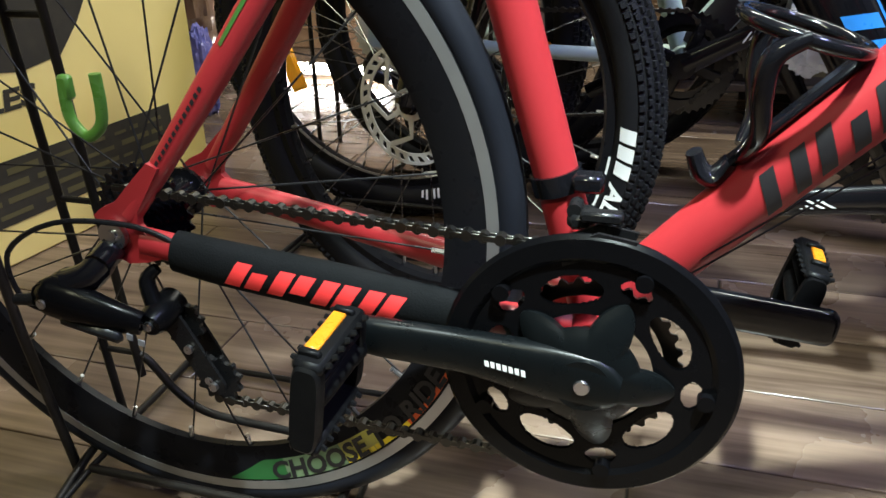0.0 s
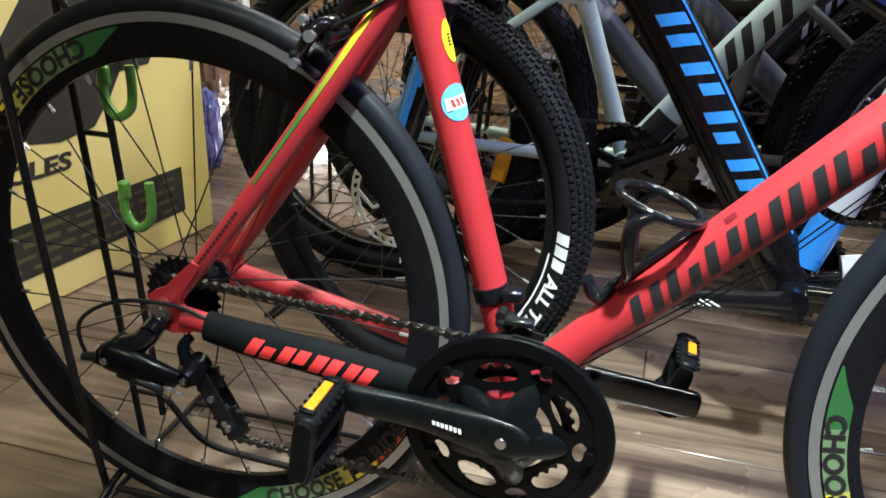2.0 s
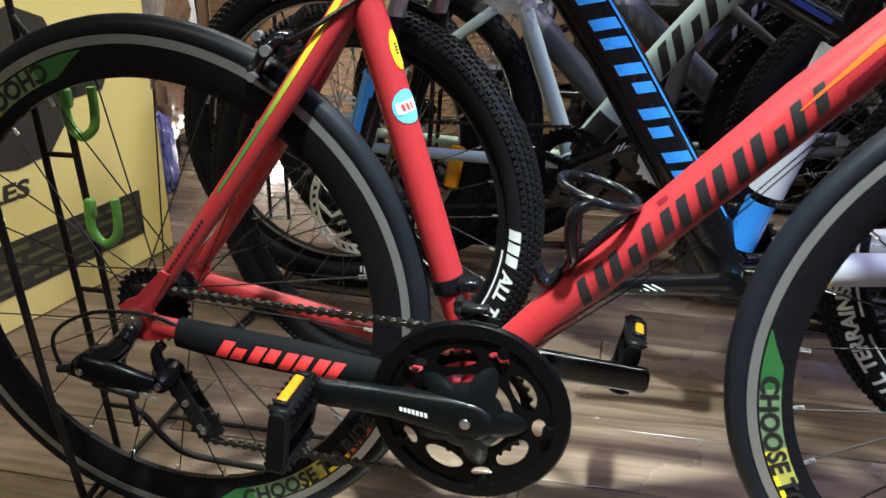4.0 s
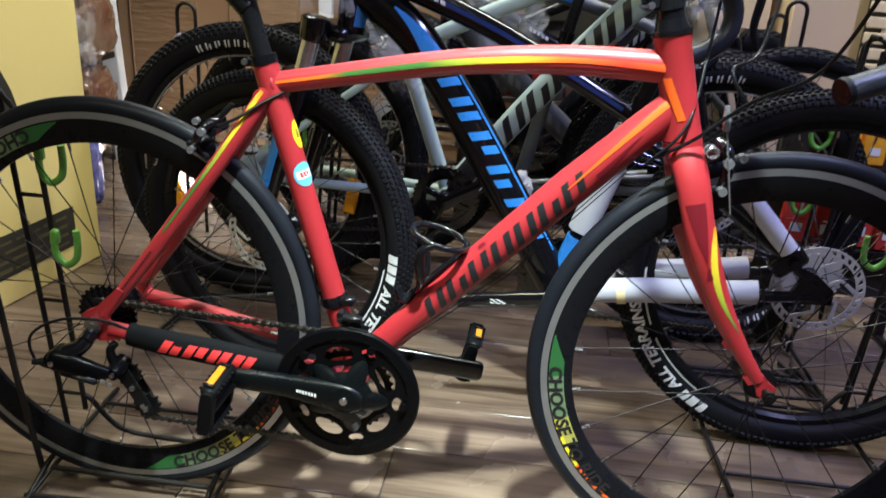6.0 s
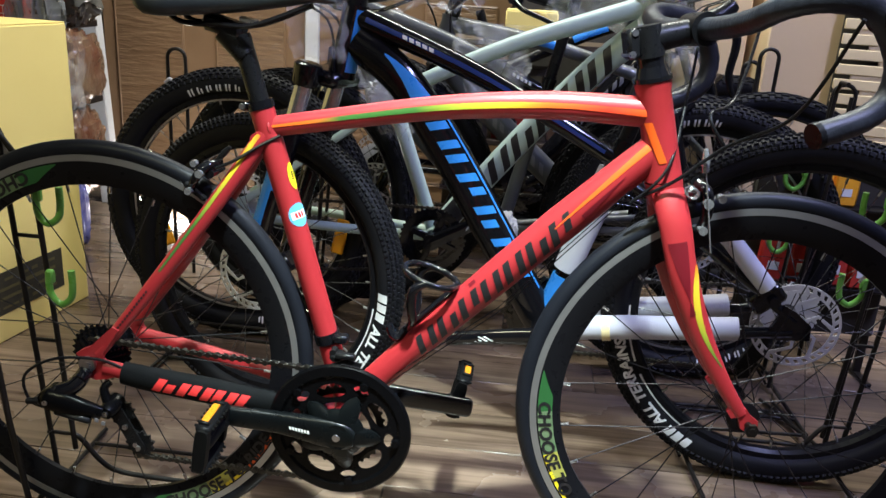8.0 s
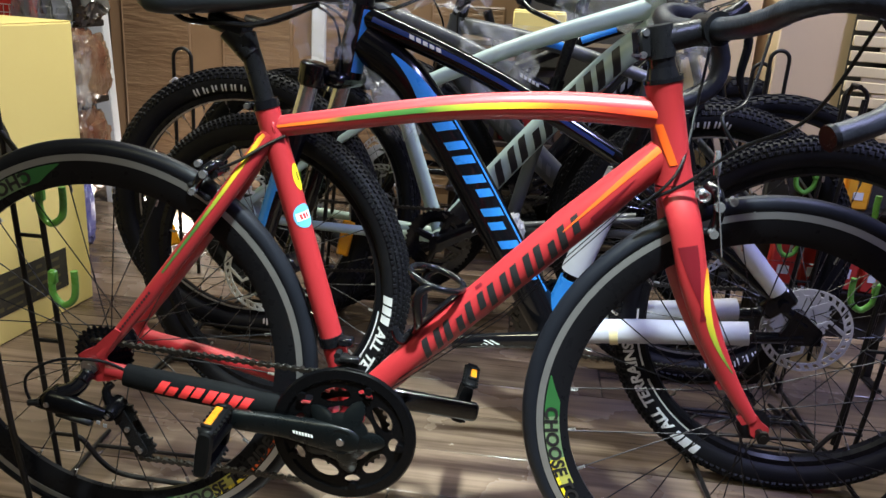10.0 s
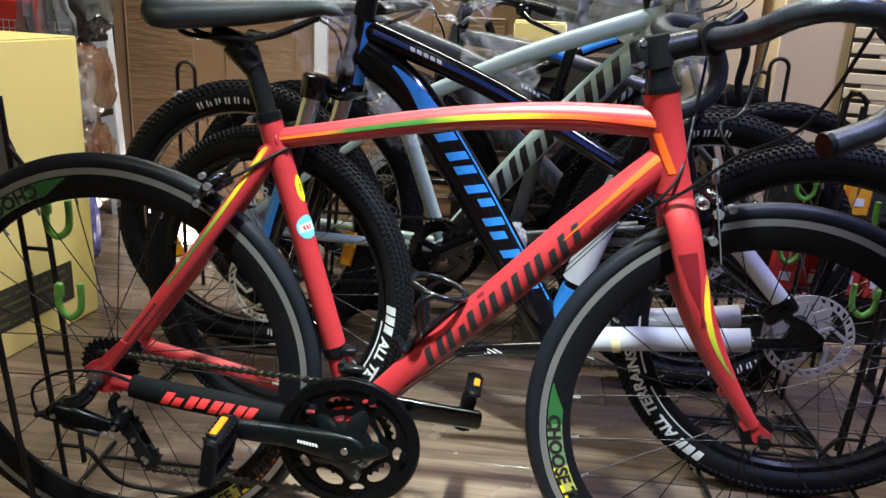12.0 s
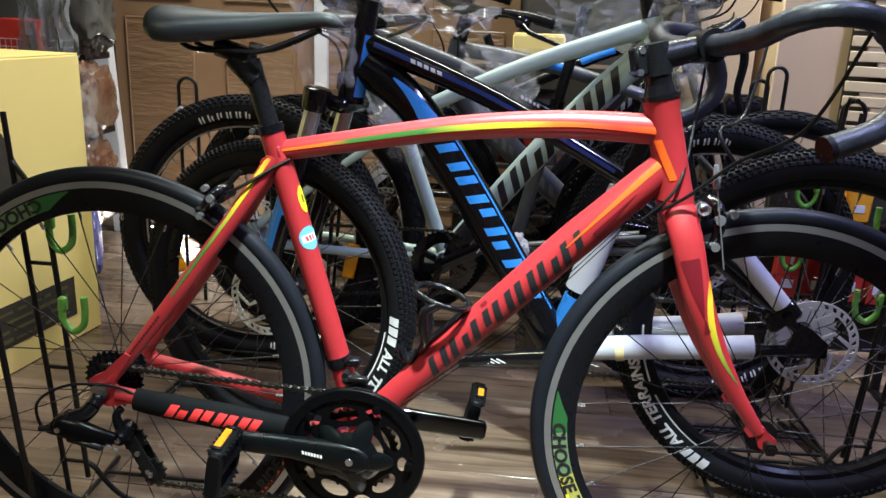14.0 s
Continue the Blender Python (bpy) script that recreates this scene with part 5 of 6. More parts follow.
part("bottle_cage", g, BLACK_GLOSS, bike, "glossy black bottle cage on the down tube")


# ---- mountain bicycles behind ----
def mtb(name, label, m, d, paint, near, steer=0.0, trim=None, knobs=72, wraps=False, rubber=None, reflectors=(), saddle_on=True, print_words=None, spokes=28, marks=()):
    """A mountain bicycle facing its own plus x, rear axle at x 0; near is the side (sign of y) that the lens sees."""
    R = d["R"]
    bk = thing(name, label, "bicycle", "bicycles in the racks", m=m)
    bb = Vector((d["bb"][0], 0, d["bb"][1]))
    st = Vector((d["st"][0], 0, d["st"][1]))
    h1 = Vector((d["h1"][0], 0, d["h1"][1]))
    h0 = Vector((d["h0"][0], 0, d["h0"][1]))
    ax = (h1 - h0).normalized()
    g = Geo()
    g.tube([bb, st + (st - bb).normalized() * 0.03], [0.018, 0.0175], 20)
    tt = smooth_path([st - (st - bb).normalized() * 0.01, st.lerp(h1, 0.5) + Vector((0, 0, 0.001)), h1 - ax * 0.020], 6)
    tr = ease([0.0165, 0.019, 0.023], len(tt))
    g.tube(tt, tr, 20)
    dt = smooth_path([bb + Vector((0.004, 0, 0.006))] + [Vector((x, 0, z)) for x, z in d["dtp"]], 6)
    dr = ease(d.get("dt", [0.031, 0.034, 0.033]), len(dt))
    g.tube(dt, dr, 24, flat=0.84, up=(0, 1, 0))
    g.tube([h0, h0.lerp(h1, 0.2), h0.lerp(h1, 0.8), h1], [0.028, 0.0255, 0.0235, 0.026], 24)
    g.tube([bb + Vector((0, -0.037, 0)), bb + Vector((0, 0.037, 0))], 0.022, 22)
    for s in (-1, 1):
        g.tube(smooth_path([st + Vector((0.0, s * 0.016, -0.03)), Vector((st.x * 0.55, s * 0.046, R + (st.z - R) * 0.52)), Vector((0.012, s * 0.066, R + 0.018))], 6), ease([0.010, 0.0095, 0.0095], 13), 12)
        g.tube(smooth_path([bb + Vector((-0.018, s * 0.022, 0.0)), Vector((bb.x * 0.60, s * 0.050, bb.z + (R - bb.z) * 0.35)), Vector((0.012, s * 0.066, R - 0.004))], 6), ease([0.0135, 0.012, 0.0105], 13), 12)
        g.plate([(-0.020, R - 0.014), (0.040, R - 0.020), (0.060, R - 0.014), (0.046, R + 0.014), (0.034, R + 0.048), (0.014, R + 0.040), (-0.018, R + 0.014)], 0.010, Matrix.Translation((0, s * 0.068, 0)))
    fr = part("frame", g, paint, bk)
    dmap = on_tube(dt, dr, 0.84, near)
    tmap = on_tube(tt, tr, 1.0, near)
    if trim == "blue":
        part("paint_panel", laid(patch(0.705, 0.905, lambda s: -0.30 + 0.75 * s, lambda s: 1.00 - 0.45 * s, 16, 5), dmap), BLUE_PAINT, fr, "bright blue paint wedge")
        part("paint_stripe", laid(patch(0.10, 0.72, 1.02, 1.16, 24, 2), dmap), BLUE_PAINT, fr, "thin bright blue line")
        for i in range(5):
            part("lettering_block", laid(block_shape(i, -0.22, 0.24), lambda x, y: dmap(0.17 + (x + i) * 0.108, -0.10 + y * 0.98)), BLUE_PAINT, fr, "bright blue lettering block")
        part("paint_stripe", laid(patch(0.05, 0.95, 0.0, 0.42, 16, 3), tmap), BLUE_NAVY, fr, "deep blue paint stripe")
        part("small_print", laid(bars_shape(5, 0.2, 0.3, False), lambda x, y: (lambda p: (p[0], p[1] + near * 0.0006, p[2]))(tmap(0.70 + x * 0.03, 0.05 + y * 0.32))), DECAL_WHITE, fr)
        hmap = on_tube([h0, h1], [0.0265, 0.0255], 1.0, near)
        part("paint_panel", laid(patch(0.1, 0.95, -1.5, -0.4, 6, 5), hmap), BLUE_PAINT, fr, "bright blue paint panel")
    elif trim == "outlined":
        for i in range(5):
            part("lettering_block", laid(block_shape(i, 0.42), lambda x, y: dmap(0.27 + (x + i) * 0.118, -0.95 + y * 1.75)), DECAL_BLACK, fr, "black lettering block")
        part("paint_panel", laid(patch(0.02, 0.16, -1.0, 1.0, 6, 6), dmap), DECAL_BLACK, fr, "black paint at the lower down tube")
    elif trim == "plain":
        g = Geo()
        sd = (st - bb).normalized()
        g.tube([st - sd * 0.05, st + sd * 0.032], [0.0195, 0.0200], 20)
        part("seat_collar", g, BLACK_GLOSS, bk, "black seat collar")
        part("small_print", laid(bars_shape(5, 0.2, 0.3, False), lambda x, y: (lambda p: (p[0], p[1] + near * 0.0008, p[2]))(tmap(0.08 + x * 0.028, 0.0 + y * 0.45))), DECAL_WHITE, fr)
        part("paint_panel", laid(patch(0.02, 0.24, -1.5, 1.5, 8, 10), lambda x, y: tmap(x, y)), BLACK_GLOSS, fr, "black paint at the rear of the top tube")
    elif trim == "stripe":
        part("paint_stripe", laid(patch(0.42, 0.60, -0.4, 0.8, 8, 5), tmap), BLUE_PAINT, fr, "blue paint stripe")
        for i in range(4):
            part("lettering_block", laid(block_shape(i), lambda x, y: dmap(0.30 + (x + i) * 0.1, -0.4 + y * 0.7)), DECAL_GREY, fr)
    # foam wraps
    if wraps:
        for s in (-1, 1):
            g = Geo()
            a = Vector((bb.x * 0.86, s * 0.040, bb.z + 0.006 + (R - bb.z) * 0.12))
            b = Vector((0.105, s * 0.062, R - 0.010))
            g.tube(smooth_path([a, a.lerp(b, 0.35) + Vector((0, 0, 0.002)), a.lerp(b, 0.7), b], 5), ease([0.0235, 0.024, 0.0225, 0.0225], 16), 14)
            w = part("foam_wrap", g, FOAM, bk, "white foam sleeve taped round the chainstay")
            for t in (0.20, 0.72):
                g = Geo()
                c = a.lerp(b, t)
                dd = (b - a).normalized()
                g.tube([c - dd * 0.008, c + dd * 0.008], 0.0248, 16)
                part("tape", g, MASK_TAPE, w, "cream tape band")
        g = Geo()
        a, b = Vector((0.150, near * 0.050, 0.520)), Vector((0.068, near * 0.062, 0.432))
        g.tube([a, a.lerp(b, 0.5), b], [0.0175, 0.018, 0.0175], 14)
        part("foam_wrap", g, FOAM, bk, "white foam sleeve round the seat stay")
        g = Geo()
        g.tube([bb.lerp(st, 0.34), bb.lerp(st, 0.62), bb.lerp(st, 0.92)], [0.026, 0.027, 0.026], 16)
        part("foam_wrap", g, FOAM, bk, "white foam sleeve round the seat tube")
        g = Geo()
        g.tube([bb.lerp(st, 0.10), bb.lerp(st, 0.30)], [0.023, 0.022], 16)
        part("paint_panel", g, BLUE_PAINT, bk, "blue paint at the foot of the seat tube")
    # wheels
    rw = wheel(bk, Matrix.Translation((0, 0, R)), "rear_wheel", R, d["tw"], R - d["tw"] + 0.006, R - d["tw"] - 0.014, 0.028, spokes, SPOKE_GREY, knobs, rubber, (0.038, 0.082))
    piv = Matrix.Translation(h0) @ Matrix.Rotation(steer, 4, ax) @ Matrix.Translation(-h0)
    RF = d.get("RF", R)
    fx = Vector((d["wb"], 0, RF))
    fw = wheel(bk, piv @ Matrix.Translation(fx), "front_wheel", RF, d["tw"], RF - d["tw"] + 0.006, RF - d["tw"] - 0.014, 0.028, spokes, SPOKE_GREY, knobs, rubber, (0.038, 0.082))
    if trim == "outlined":
        for rim in (rw, fw):
            lip = R - d["tw"] - 0.011
            # Bright metal ring modelled as the highlight that runs along the rim lip.
            g = Geo()
            g.rev([(lip, near * 0.0150), (lip - 0.0042, near * 0.0140), (lip - 0.0042, near * 0.0120), (lip, near * 0.0130)], 96)
            part("rim_edge", g, ALLOY, rim, "bright ring laid along the rim lip as its highlight")
    for rim, a in reflectors and [(rw, x) for x in reflectors] or []:
        spoke_reflector(rim, a[0], R * a[1], near * 0.018)
    for rim in (rw, fw):
        for a0 in marks:
            for i in range(6):
                tr, cen = d["tw"] / 2, R - d["tw"] * 0.53

                def side_wall(x, y):
                    r, a = R - d["tw"] * 0.86 + y * 0.017, a0 - (x + i * 1.5) * 0.0160 / (R - d["tw"] * 0.7)
                    return (r * math.cos(a), near * (math.sqrt(max(1e-6, tr * tr - (r - cen) ** 2)) + 0.0015), r * math.sin(a))
                part("tyre_print", laid(block_shape(i, 0.1), side_wall), DECAL_WHITE, rim, "white print block on the tyre side")
    if print_words:
        tr = d["tw"] / 2
        for rim, a0s, big in ((rw, print_words[1], R), (fw, print_words[2], RF)):
            cen = big - tr * 1.06
            rr = cen - 0.0125
            for a0 in a0s:
                prs = text_shape(print_words[0])
                sc = 0.0205

                def ring(x, y, a0=a0, sc=sc, rr=rr, cen=cen):
                    r = rr + y * sc
                    a = a0 + near * x * sc * 1.10 / rr
                    return (r * math.cos(a), near * (math.sqrt(max(1e-6, tr * tr - (r - cen) ** 2)) + 0.0012), r * math.sin(a))
                part("tyre_lettering", laid(prs, ring), DECAL_WHITE, rim, "white lettering moulded on the tyre side")
                blk = bars_shape(3, 0.15, 0.2, False, 0.9)
                part("tyre_print", laid(blk, lambda x, y: ring(x - 3.1, y)), DECAL_WHITE, rim, "white print blocks on the tyre side")
                for w0, w1, q0, q1 in ((-0.10, 0.34, -0.0125, -0.0095), (0.46, 0.86, -0.0125, -0.0085), (0.30, 0.36, -0.0125, -0.0045)):
                    part("tyre_line", laid(patch(w0, w1, rr + q0, rr + q1, 30, 1), lambda w, r: (r * math.cos(a0 + near * w), near * 0.0185, r * math.sin(a0 + near * w))), DECAL_WHITE, rim, "thin white line at the rim")
    # suspension fork
    side = Vector((0, 1, 0))
    ahead, raised = d.get("leg_set", (0.0, 0.0))
    half = d.get("leg_half", 0.063)
    crown = h0 - ax * 0.014 + Vector((ahead, 0, raised))
    lean = turn_y(math.atan2(ax.x, ax.z))
    g = Geo()
    g.box((-ahead * 0.5, 0, -0.006), (0.044 + ahead, 0.110, 0.030), piv @ Matrix.Translation(crown) @ lean, 0.010)
    for s in (-1, 1):
        c = crown + side * (s * half)
        g.tube([piv @ (c + ax * 0.018), piv @ (c + ax * 0.014), piv @ (c - ax * 0.020), piv @ (c - ax * 0.026)], [0.021, 0.0265, 0.0265, 0.022], 20)
    fk = part("fork", g, BLACK_GLOSS, bk, "black suspension fork crown")
    low = crown - ax * 0.125 + Vector((0.012, 0, 0))
    for s in (-1, 1):
        off = side * (s * half)
        g = Geo()
        g.tube([piv @ (crown + off), piv @ (low + off)], 0.0170, 18)
        part("stanchion", g, CHROME, fk, "polished steel fork stanchion")
        g = Geo()
        e = fx + off + Vector((-0.012, 0, 0.01))
        g.tube([piv @ p for p in (low + off + ax * 0.012, low + off, (low + off).lerp(e, 0.5), e)], [0.0205, 0.0215, 0.019, 0.015], 18)
        part("lower_leg", g, BLACK_GLOSS, fk, "black lower fork leg")
    if trim == "blue":
        g = Geo()
        off = side * (near * half)
        a, b = low + off, fx + off
        g.tube([piv @ a.lerp(b, 0.25), piv @ a.lerp(b, 0.62)], [0.0213, 0.0195], 18, flat=1.0)
        part("leg_decal", g, BLUE_PAINT, fk, "blue fork decal")
    g = Geo()
    g.tube([piv @ (low + side * half), piv @ (low + Vector((0.045, 0.03, 0.03))), piv @ (low + Vector((0.045, -0.03, 0.03))), piv @ (low - side * half)], 0.012, 12)
    part("fork_brace", g, BLACK_GLOSS, fk)
    lift = d.get("rise", 0.0)
    # cockpit, its bar turned in the stem where told
    steered = piv
    piv = piv @ Matrix.Translation(h1) @ Matrix.Rotation(d.get("bar_turn", 0.0), 4, ax) @ Matrix.Translation(-h1)
    g = Geo()
    g.tube([piv @ h1, piv @ (h1 + ax * (0.055 + lift))], [0.021, 0.0185], 20)
    cl = h1 + ax * (0.045 + lift) + Vector((0.070, 0, 0.014))
    g.tube([piv @ (h1 + ax * (0.040 + lift)), piv @ cl], [0.019, 0.017], 16)
    g.tube([piv @ (cl - side * 0.024), piv @ (cl + side * 0.024)], 0.022, 18)
    part("stem", g, BLACK_PAINT, bk)
    g = Geo()
    bars = [piv @ (cl + Vector((-0.020 * (abs(t) > 0.9), t * 0.325, 0.026 * min(1, max(0, abs(t) - 0.15) * 3)))) for t in (-1, -0.6, -0.35, -0.15, 0, 0.15, 0.35, 0.6, 1)]
    g.tube(smooth_path(bars, 4), 0.0125, 14)
    part("handlebar", g, BLACK_PAINT, bk, "flat black handlebar")
    for s in (-1, 1):
        a, b = cl + Vector((-0.010, s * 0.195, 0.026)), cl + Vector((-0.020, s * 0.328, 0.026))
        g = Geo()
        n = 14
        g.tube([piv @ a.lerp(b, i / n) for i in range(n + 1)], [0.0165 + 0.0013 * (i % 2) for i in range(n + 1)], 16)
        part("grip", g, RUBBER, bk, "black ribbed rubber grip")
        g = Geo()
        c = cl + Vector((-0.002, s * 0.170, 0.022))
        g.box((0, 0, 0), (0.034, 0.040, 0.030), piv @ Matrix.Translation(c + Vector((0.012, 0, -0.012))), 0.008)
        g.tube([piv @ p for p in smooth_path([c + Vector((0.022, 0, -0.012)), c + Vector((0.048, s * 0.03, -0.022)), c + Vector((0.045, s * 0.10, -0.030)), c + Vector((0.052, s * 0.135, -0.036))], 5)], ease([0.007, 0.0065, 0.006, 0.006], 16), 10, flat=0.7)
        part("brake_lever", g, BLACK_GLOSS, bk, "black brake lever and shifter")
        g = Geo()
        g.tube([piv @ p for p in smooth_path([c + Vector((0.03, 0, -0.01)), c + Vector((0.10, -s * 0.05, 0.01)), c + Vector((0.10, -s * 0.13, -0.06)), h1 + Vector((0.05, s * 0.02, -0.03)), h0 + Vector((0.0, s * 0.03, 0.0))], 6)], 0.0026, 8)
        part("cable_housing", g, BLACK_PLASTIC, bk)
    piv = steered
    # drivetrain
    g = Geo()
    for i, (r, t) in enumerate(((0.062, 34), (0.055, 30), (0.048, 26), (0.042, 22), (0.036, 19), (0.031, 16), (0.026, 13))):
        cog(g, r, t, -0.028 - i * 0.0042)
    part("cassette", g, ROTOR_STEEL, bk, "silver sprocket cluster", Matrix.Translation((0, 0, R)))
    g = Geo()
    cog(g, 0.082, 40, -0.052, 0.003, 0.060)
    cog(g, 0.066, 32, -0.045, 0.003, 0.048)
    for i in range(4):
        g.box((0.040, -0.050, 0), (0.055, 0.008, 0.018), turn_y(0.4 + i * math.pi / 2), 0.003)
    part("chainring", g, BLACK_GLOSS, bk, "black toothed chainrings", Matrix.Translation(bb))
    ca = d.get("crank", 0.0)
    for s in (-1, 1):
        dd = Vector((math.cos(ca), 0, math.sin(ca))) * (-s)
        p = bb + Vector((0, s * 0.070, 0))
        g = Geo()
        g.tube([p - Vector((0, s * 0.03, 0)), p + Vector((0, s * 0.008, 0))], 0.021, 20)
        g.tube(smooth_path([p, p + dd * 0.09, p + dd * 0.184 + Vector((0, s * 0.008, 0))], 6), ease([0.019, 0.0155, 0.0140], 13), 14, flat=0.55, up=(0, 1, 0))
        arm = part("crank_arm", g, BLACK_GLOSS, bk, "glossy black crank arm")
        if s == near:
            for i in range(4):
                q = p + dd * (0.10 + i * 0.011) + Vector((0, s * 0.0098, 0))
                g = Geo()
                g.plate([(-0.010, -0.005), (-0.006, -0.005), (0.010, 0.005), (0.006, 0.005)], 0.0008, Matrix.Translation(q) @ turn_y(-ca))
                part("arm_stripe", g, DECAL_WHITE, arm, "white slanted stripe")
    up = [(0.0, R + 0.045), (bb.x, bb.z + 0.080)]
    chain_run(bk, [up[0], up[1], (bb.x + 0.08, bb.z), (bb.x, bb.z - 0.08), (0.06, R - 0.145)], -0.050)
    g = Geo()
    g.tube(smooth_path([(0.0, -0.078, R - 0.02), (-0.012, -0.088, R - 0.05), (0.02, -0.080, R - 0.07)], 5), ease([0.010, 0.015, 0.012], 11), 12)
    g.plate([(0.01, R - 0.06), (0.036, R - 0.066), (0.072, R - 0.14), (0.06, R - 0.165), (0.04, R - 0.16)], 0.012, Matrix.Translation((0, -0.056, 0)))
    part("rear_derailleur", g, BLACK_PLASTIC, bk)
    # brake calipers of the discs
    for c, mm in ((Vector((0.065, 0.052, R + 0.055)), Matrix.Identity(4)), (fx + Vector((-0.075, 0.052, 0.03)), piv)):
        g = Geo()
        g.box((0, 0, 0), (0.066, 0.036, 0.040), mm @ Matrix.Translation(c) @ turn_y(0.7), 0.007)
        g.tube([mm @ (c + Vector((-0.01, 0.022, 0.0))), mm @ (c + Vector((-0.01, 0.030, 0.0)))], 0.010, 12)
        part("disc_caliper", g, BLACK_GLOSS, bk, "black disc brake caliper")
    # seat post and saddle
    sd = (st - bb).normalized()
    g = Geo()
    g.tube([st, st + sd * d.get("post", 0.15)], 0.0145, 16)
    part("seat_post", g, BLACK_PAINT, bk)
    if saddle_on:
        saddle(bk, st + sd * d.get("post", 0.15) + Vector((0.0, 0, 0.02)), 0.27, BLACK_PLASTIC)
    return bk, piv


BLUE_NAVY = material("deep_blue_gloss", (0.012, 0.030, 0.14), 0.2, second=(0.01, 0.02, 0.10), scale=5, bump=0.01, coat=0.5)


def at_rear(x, y, heading):
    return Matrix.Translation((x, y, 0)) @ Matrix.Rotation(math.radians(heading), 4, "Z")


B_DIM = dict(R=0.356, RF=0.328, tw=0.057, wb=1.072, bb=(0.470, 0.285), st=(0.360, 0.640), h1=(0.873, 0.880), h0=(0.899, 0.745), dt=[0.036, 0.038, 0.037, 0.036], dtp=((0.588, 0.473), (0.693, 0.636), (0.782, 0.752), (0.872, 0.815)), crank=math.radians(172), post=0.17, leg_set=(0.034, 0.022), leg_half=0.066)
C_DIM = dict(R=0.352, tw=0.064, wb=1.14, bb=(0.505, 0.325), st=(0.378, 0.676), h1=(0.950, 0.925), h0=(0.985, 0.800), dt=[0.028, 0.031, 0.034], dtp=((0.690, 0.566), (0.860, 0.760), (0.960, 0.850)), crank=math.radians(28), post=0.19)
D_DIM = dict(R=0.350, tw=0.050, RF=0.344, wb=1.035, bb=(0.45, 0.30), st=(0.364, 0.680), h1=(0.855, 0.880), h0=(0.885, 0.765), dt=[0.026, 0.030, 0.030], dtp=((0.62, 0.47), (0.80, 0.67), (0.872, 0.785)), crank=math.radians(60), post=0.27, bar_turn=math.radians(-84), rise=0.095)
F_DIM = dict(R=0.350, tw=0.050, wb=1.09, bb=(0.450, 0.310), st=(0.362, 0.725), h1=(0.895, 0.845), h0=(0.925, 0.730), dt=[0.030, 0.034, 0.033], dtp=((0.532, 0.378), (0.809, 0.620), (0.912, 0.735)), crank=math.radians(30), post=0.16, bar_turn=math.radians(72), rise=0.05)

mtb("mountain_bicycle", "black and bright blue mountain bicycle, stays wrapped in white foam", at_rear(1.178, 0.355, 176.5), B_DIM, BLACK_GLOSS, 1, math.radians(-12), "blue", 168, True,
    print_words=("ALL TERRAINS", (math.radians(-50),), (math.radians(193),)), saddle_on=False)
mtb("mountain_bicycle", "pale grey-green mountain bicycle with black lettering blocks", at_rear(-0.065, 0.80, 0.0), C_DIM, MINT, -1, 0.0, "outlined", 128,
    reflectors=((math.radians(-11), 0.77), (math.radians(199), 0.60)), marks=(math.radians(112), math.radians(-55)))
mtb("mountain_bicycle", "dark grey mountain bicycle standing behind the others", at_rear(1.055, 1.00, 180.0), D_DIM, GREY_PAINT, 1, math.radians(-6), "plain", 60, spokes=24, saddle_on=False)
mtb("mountain_bicycle", "black and blue mountain bicycle at the back", at_rear(0.16, 1.50, 2.0), C_DIM, BLACK_GLOSS, -1, math.radians(14), "stripe", 60, spokes=24, saddle_on=False)
mtb("mountain_bicycle", "dark mountain bicycle at the back", at_rear(1.315, 1.14, 180.0), F_DIM, GREY_PAINT, 1, math.radians(8), "stripe", 60, spokes=24, saddle_on=False)


# ---- wire wheel stands ----
def green_hook(parent, m):
    """A green dipped hook; its back end sits on the upright."""
    g = Geo()
    pts = smooth_path([(0.0, 0.0, 0.042), (0.0, -0.002, 0.022), (0.004, -0.004, 0.004), (0.020, -0.006, -0.010), (0.038, -0.006, 0.002), (0.043, -0.006, 0.024), (0.043, -0.006, 0.052)], 6)
    g.tube(pts, 0.0058, 12)
    h = part("hook", g, GREEN_RUBBER, parent, "green rubber-dipped hook", m)
    g = Geo()
    g.box((0.002, 0.0, 0.036), (0.014, 0.012, 0.024), None, 0.003)
    part("hook_sleeve", g, GREEN_RUBBER, h)


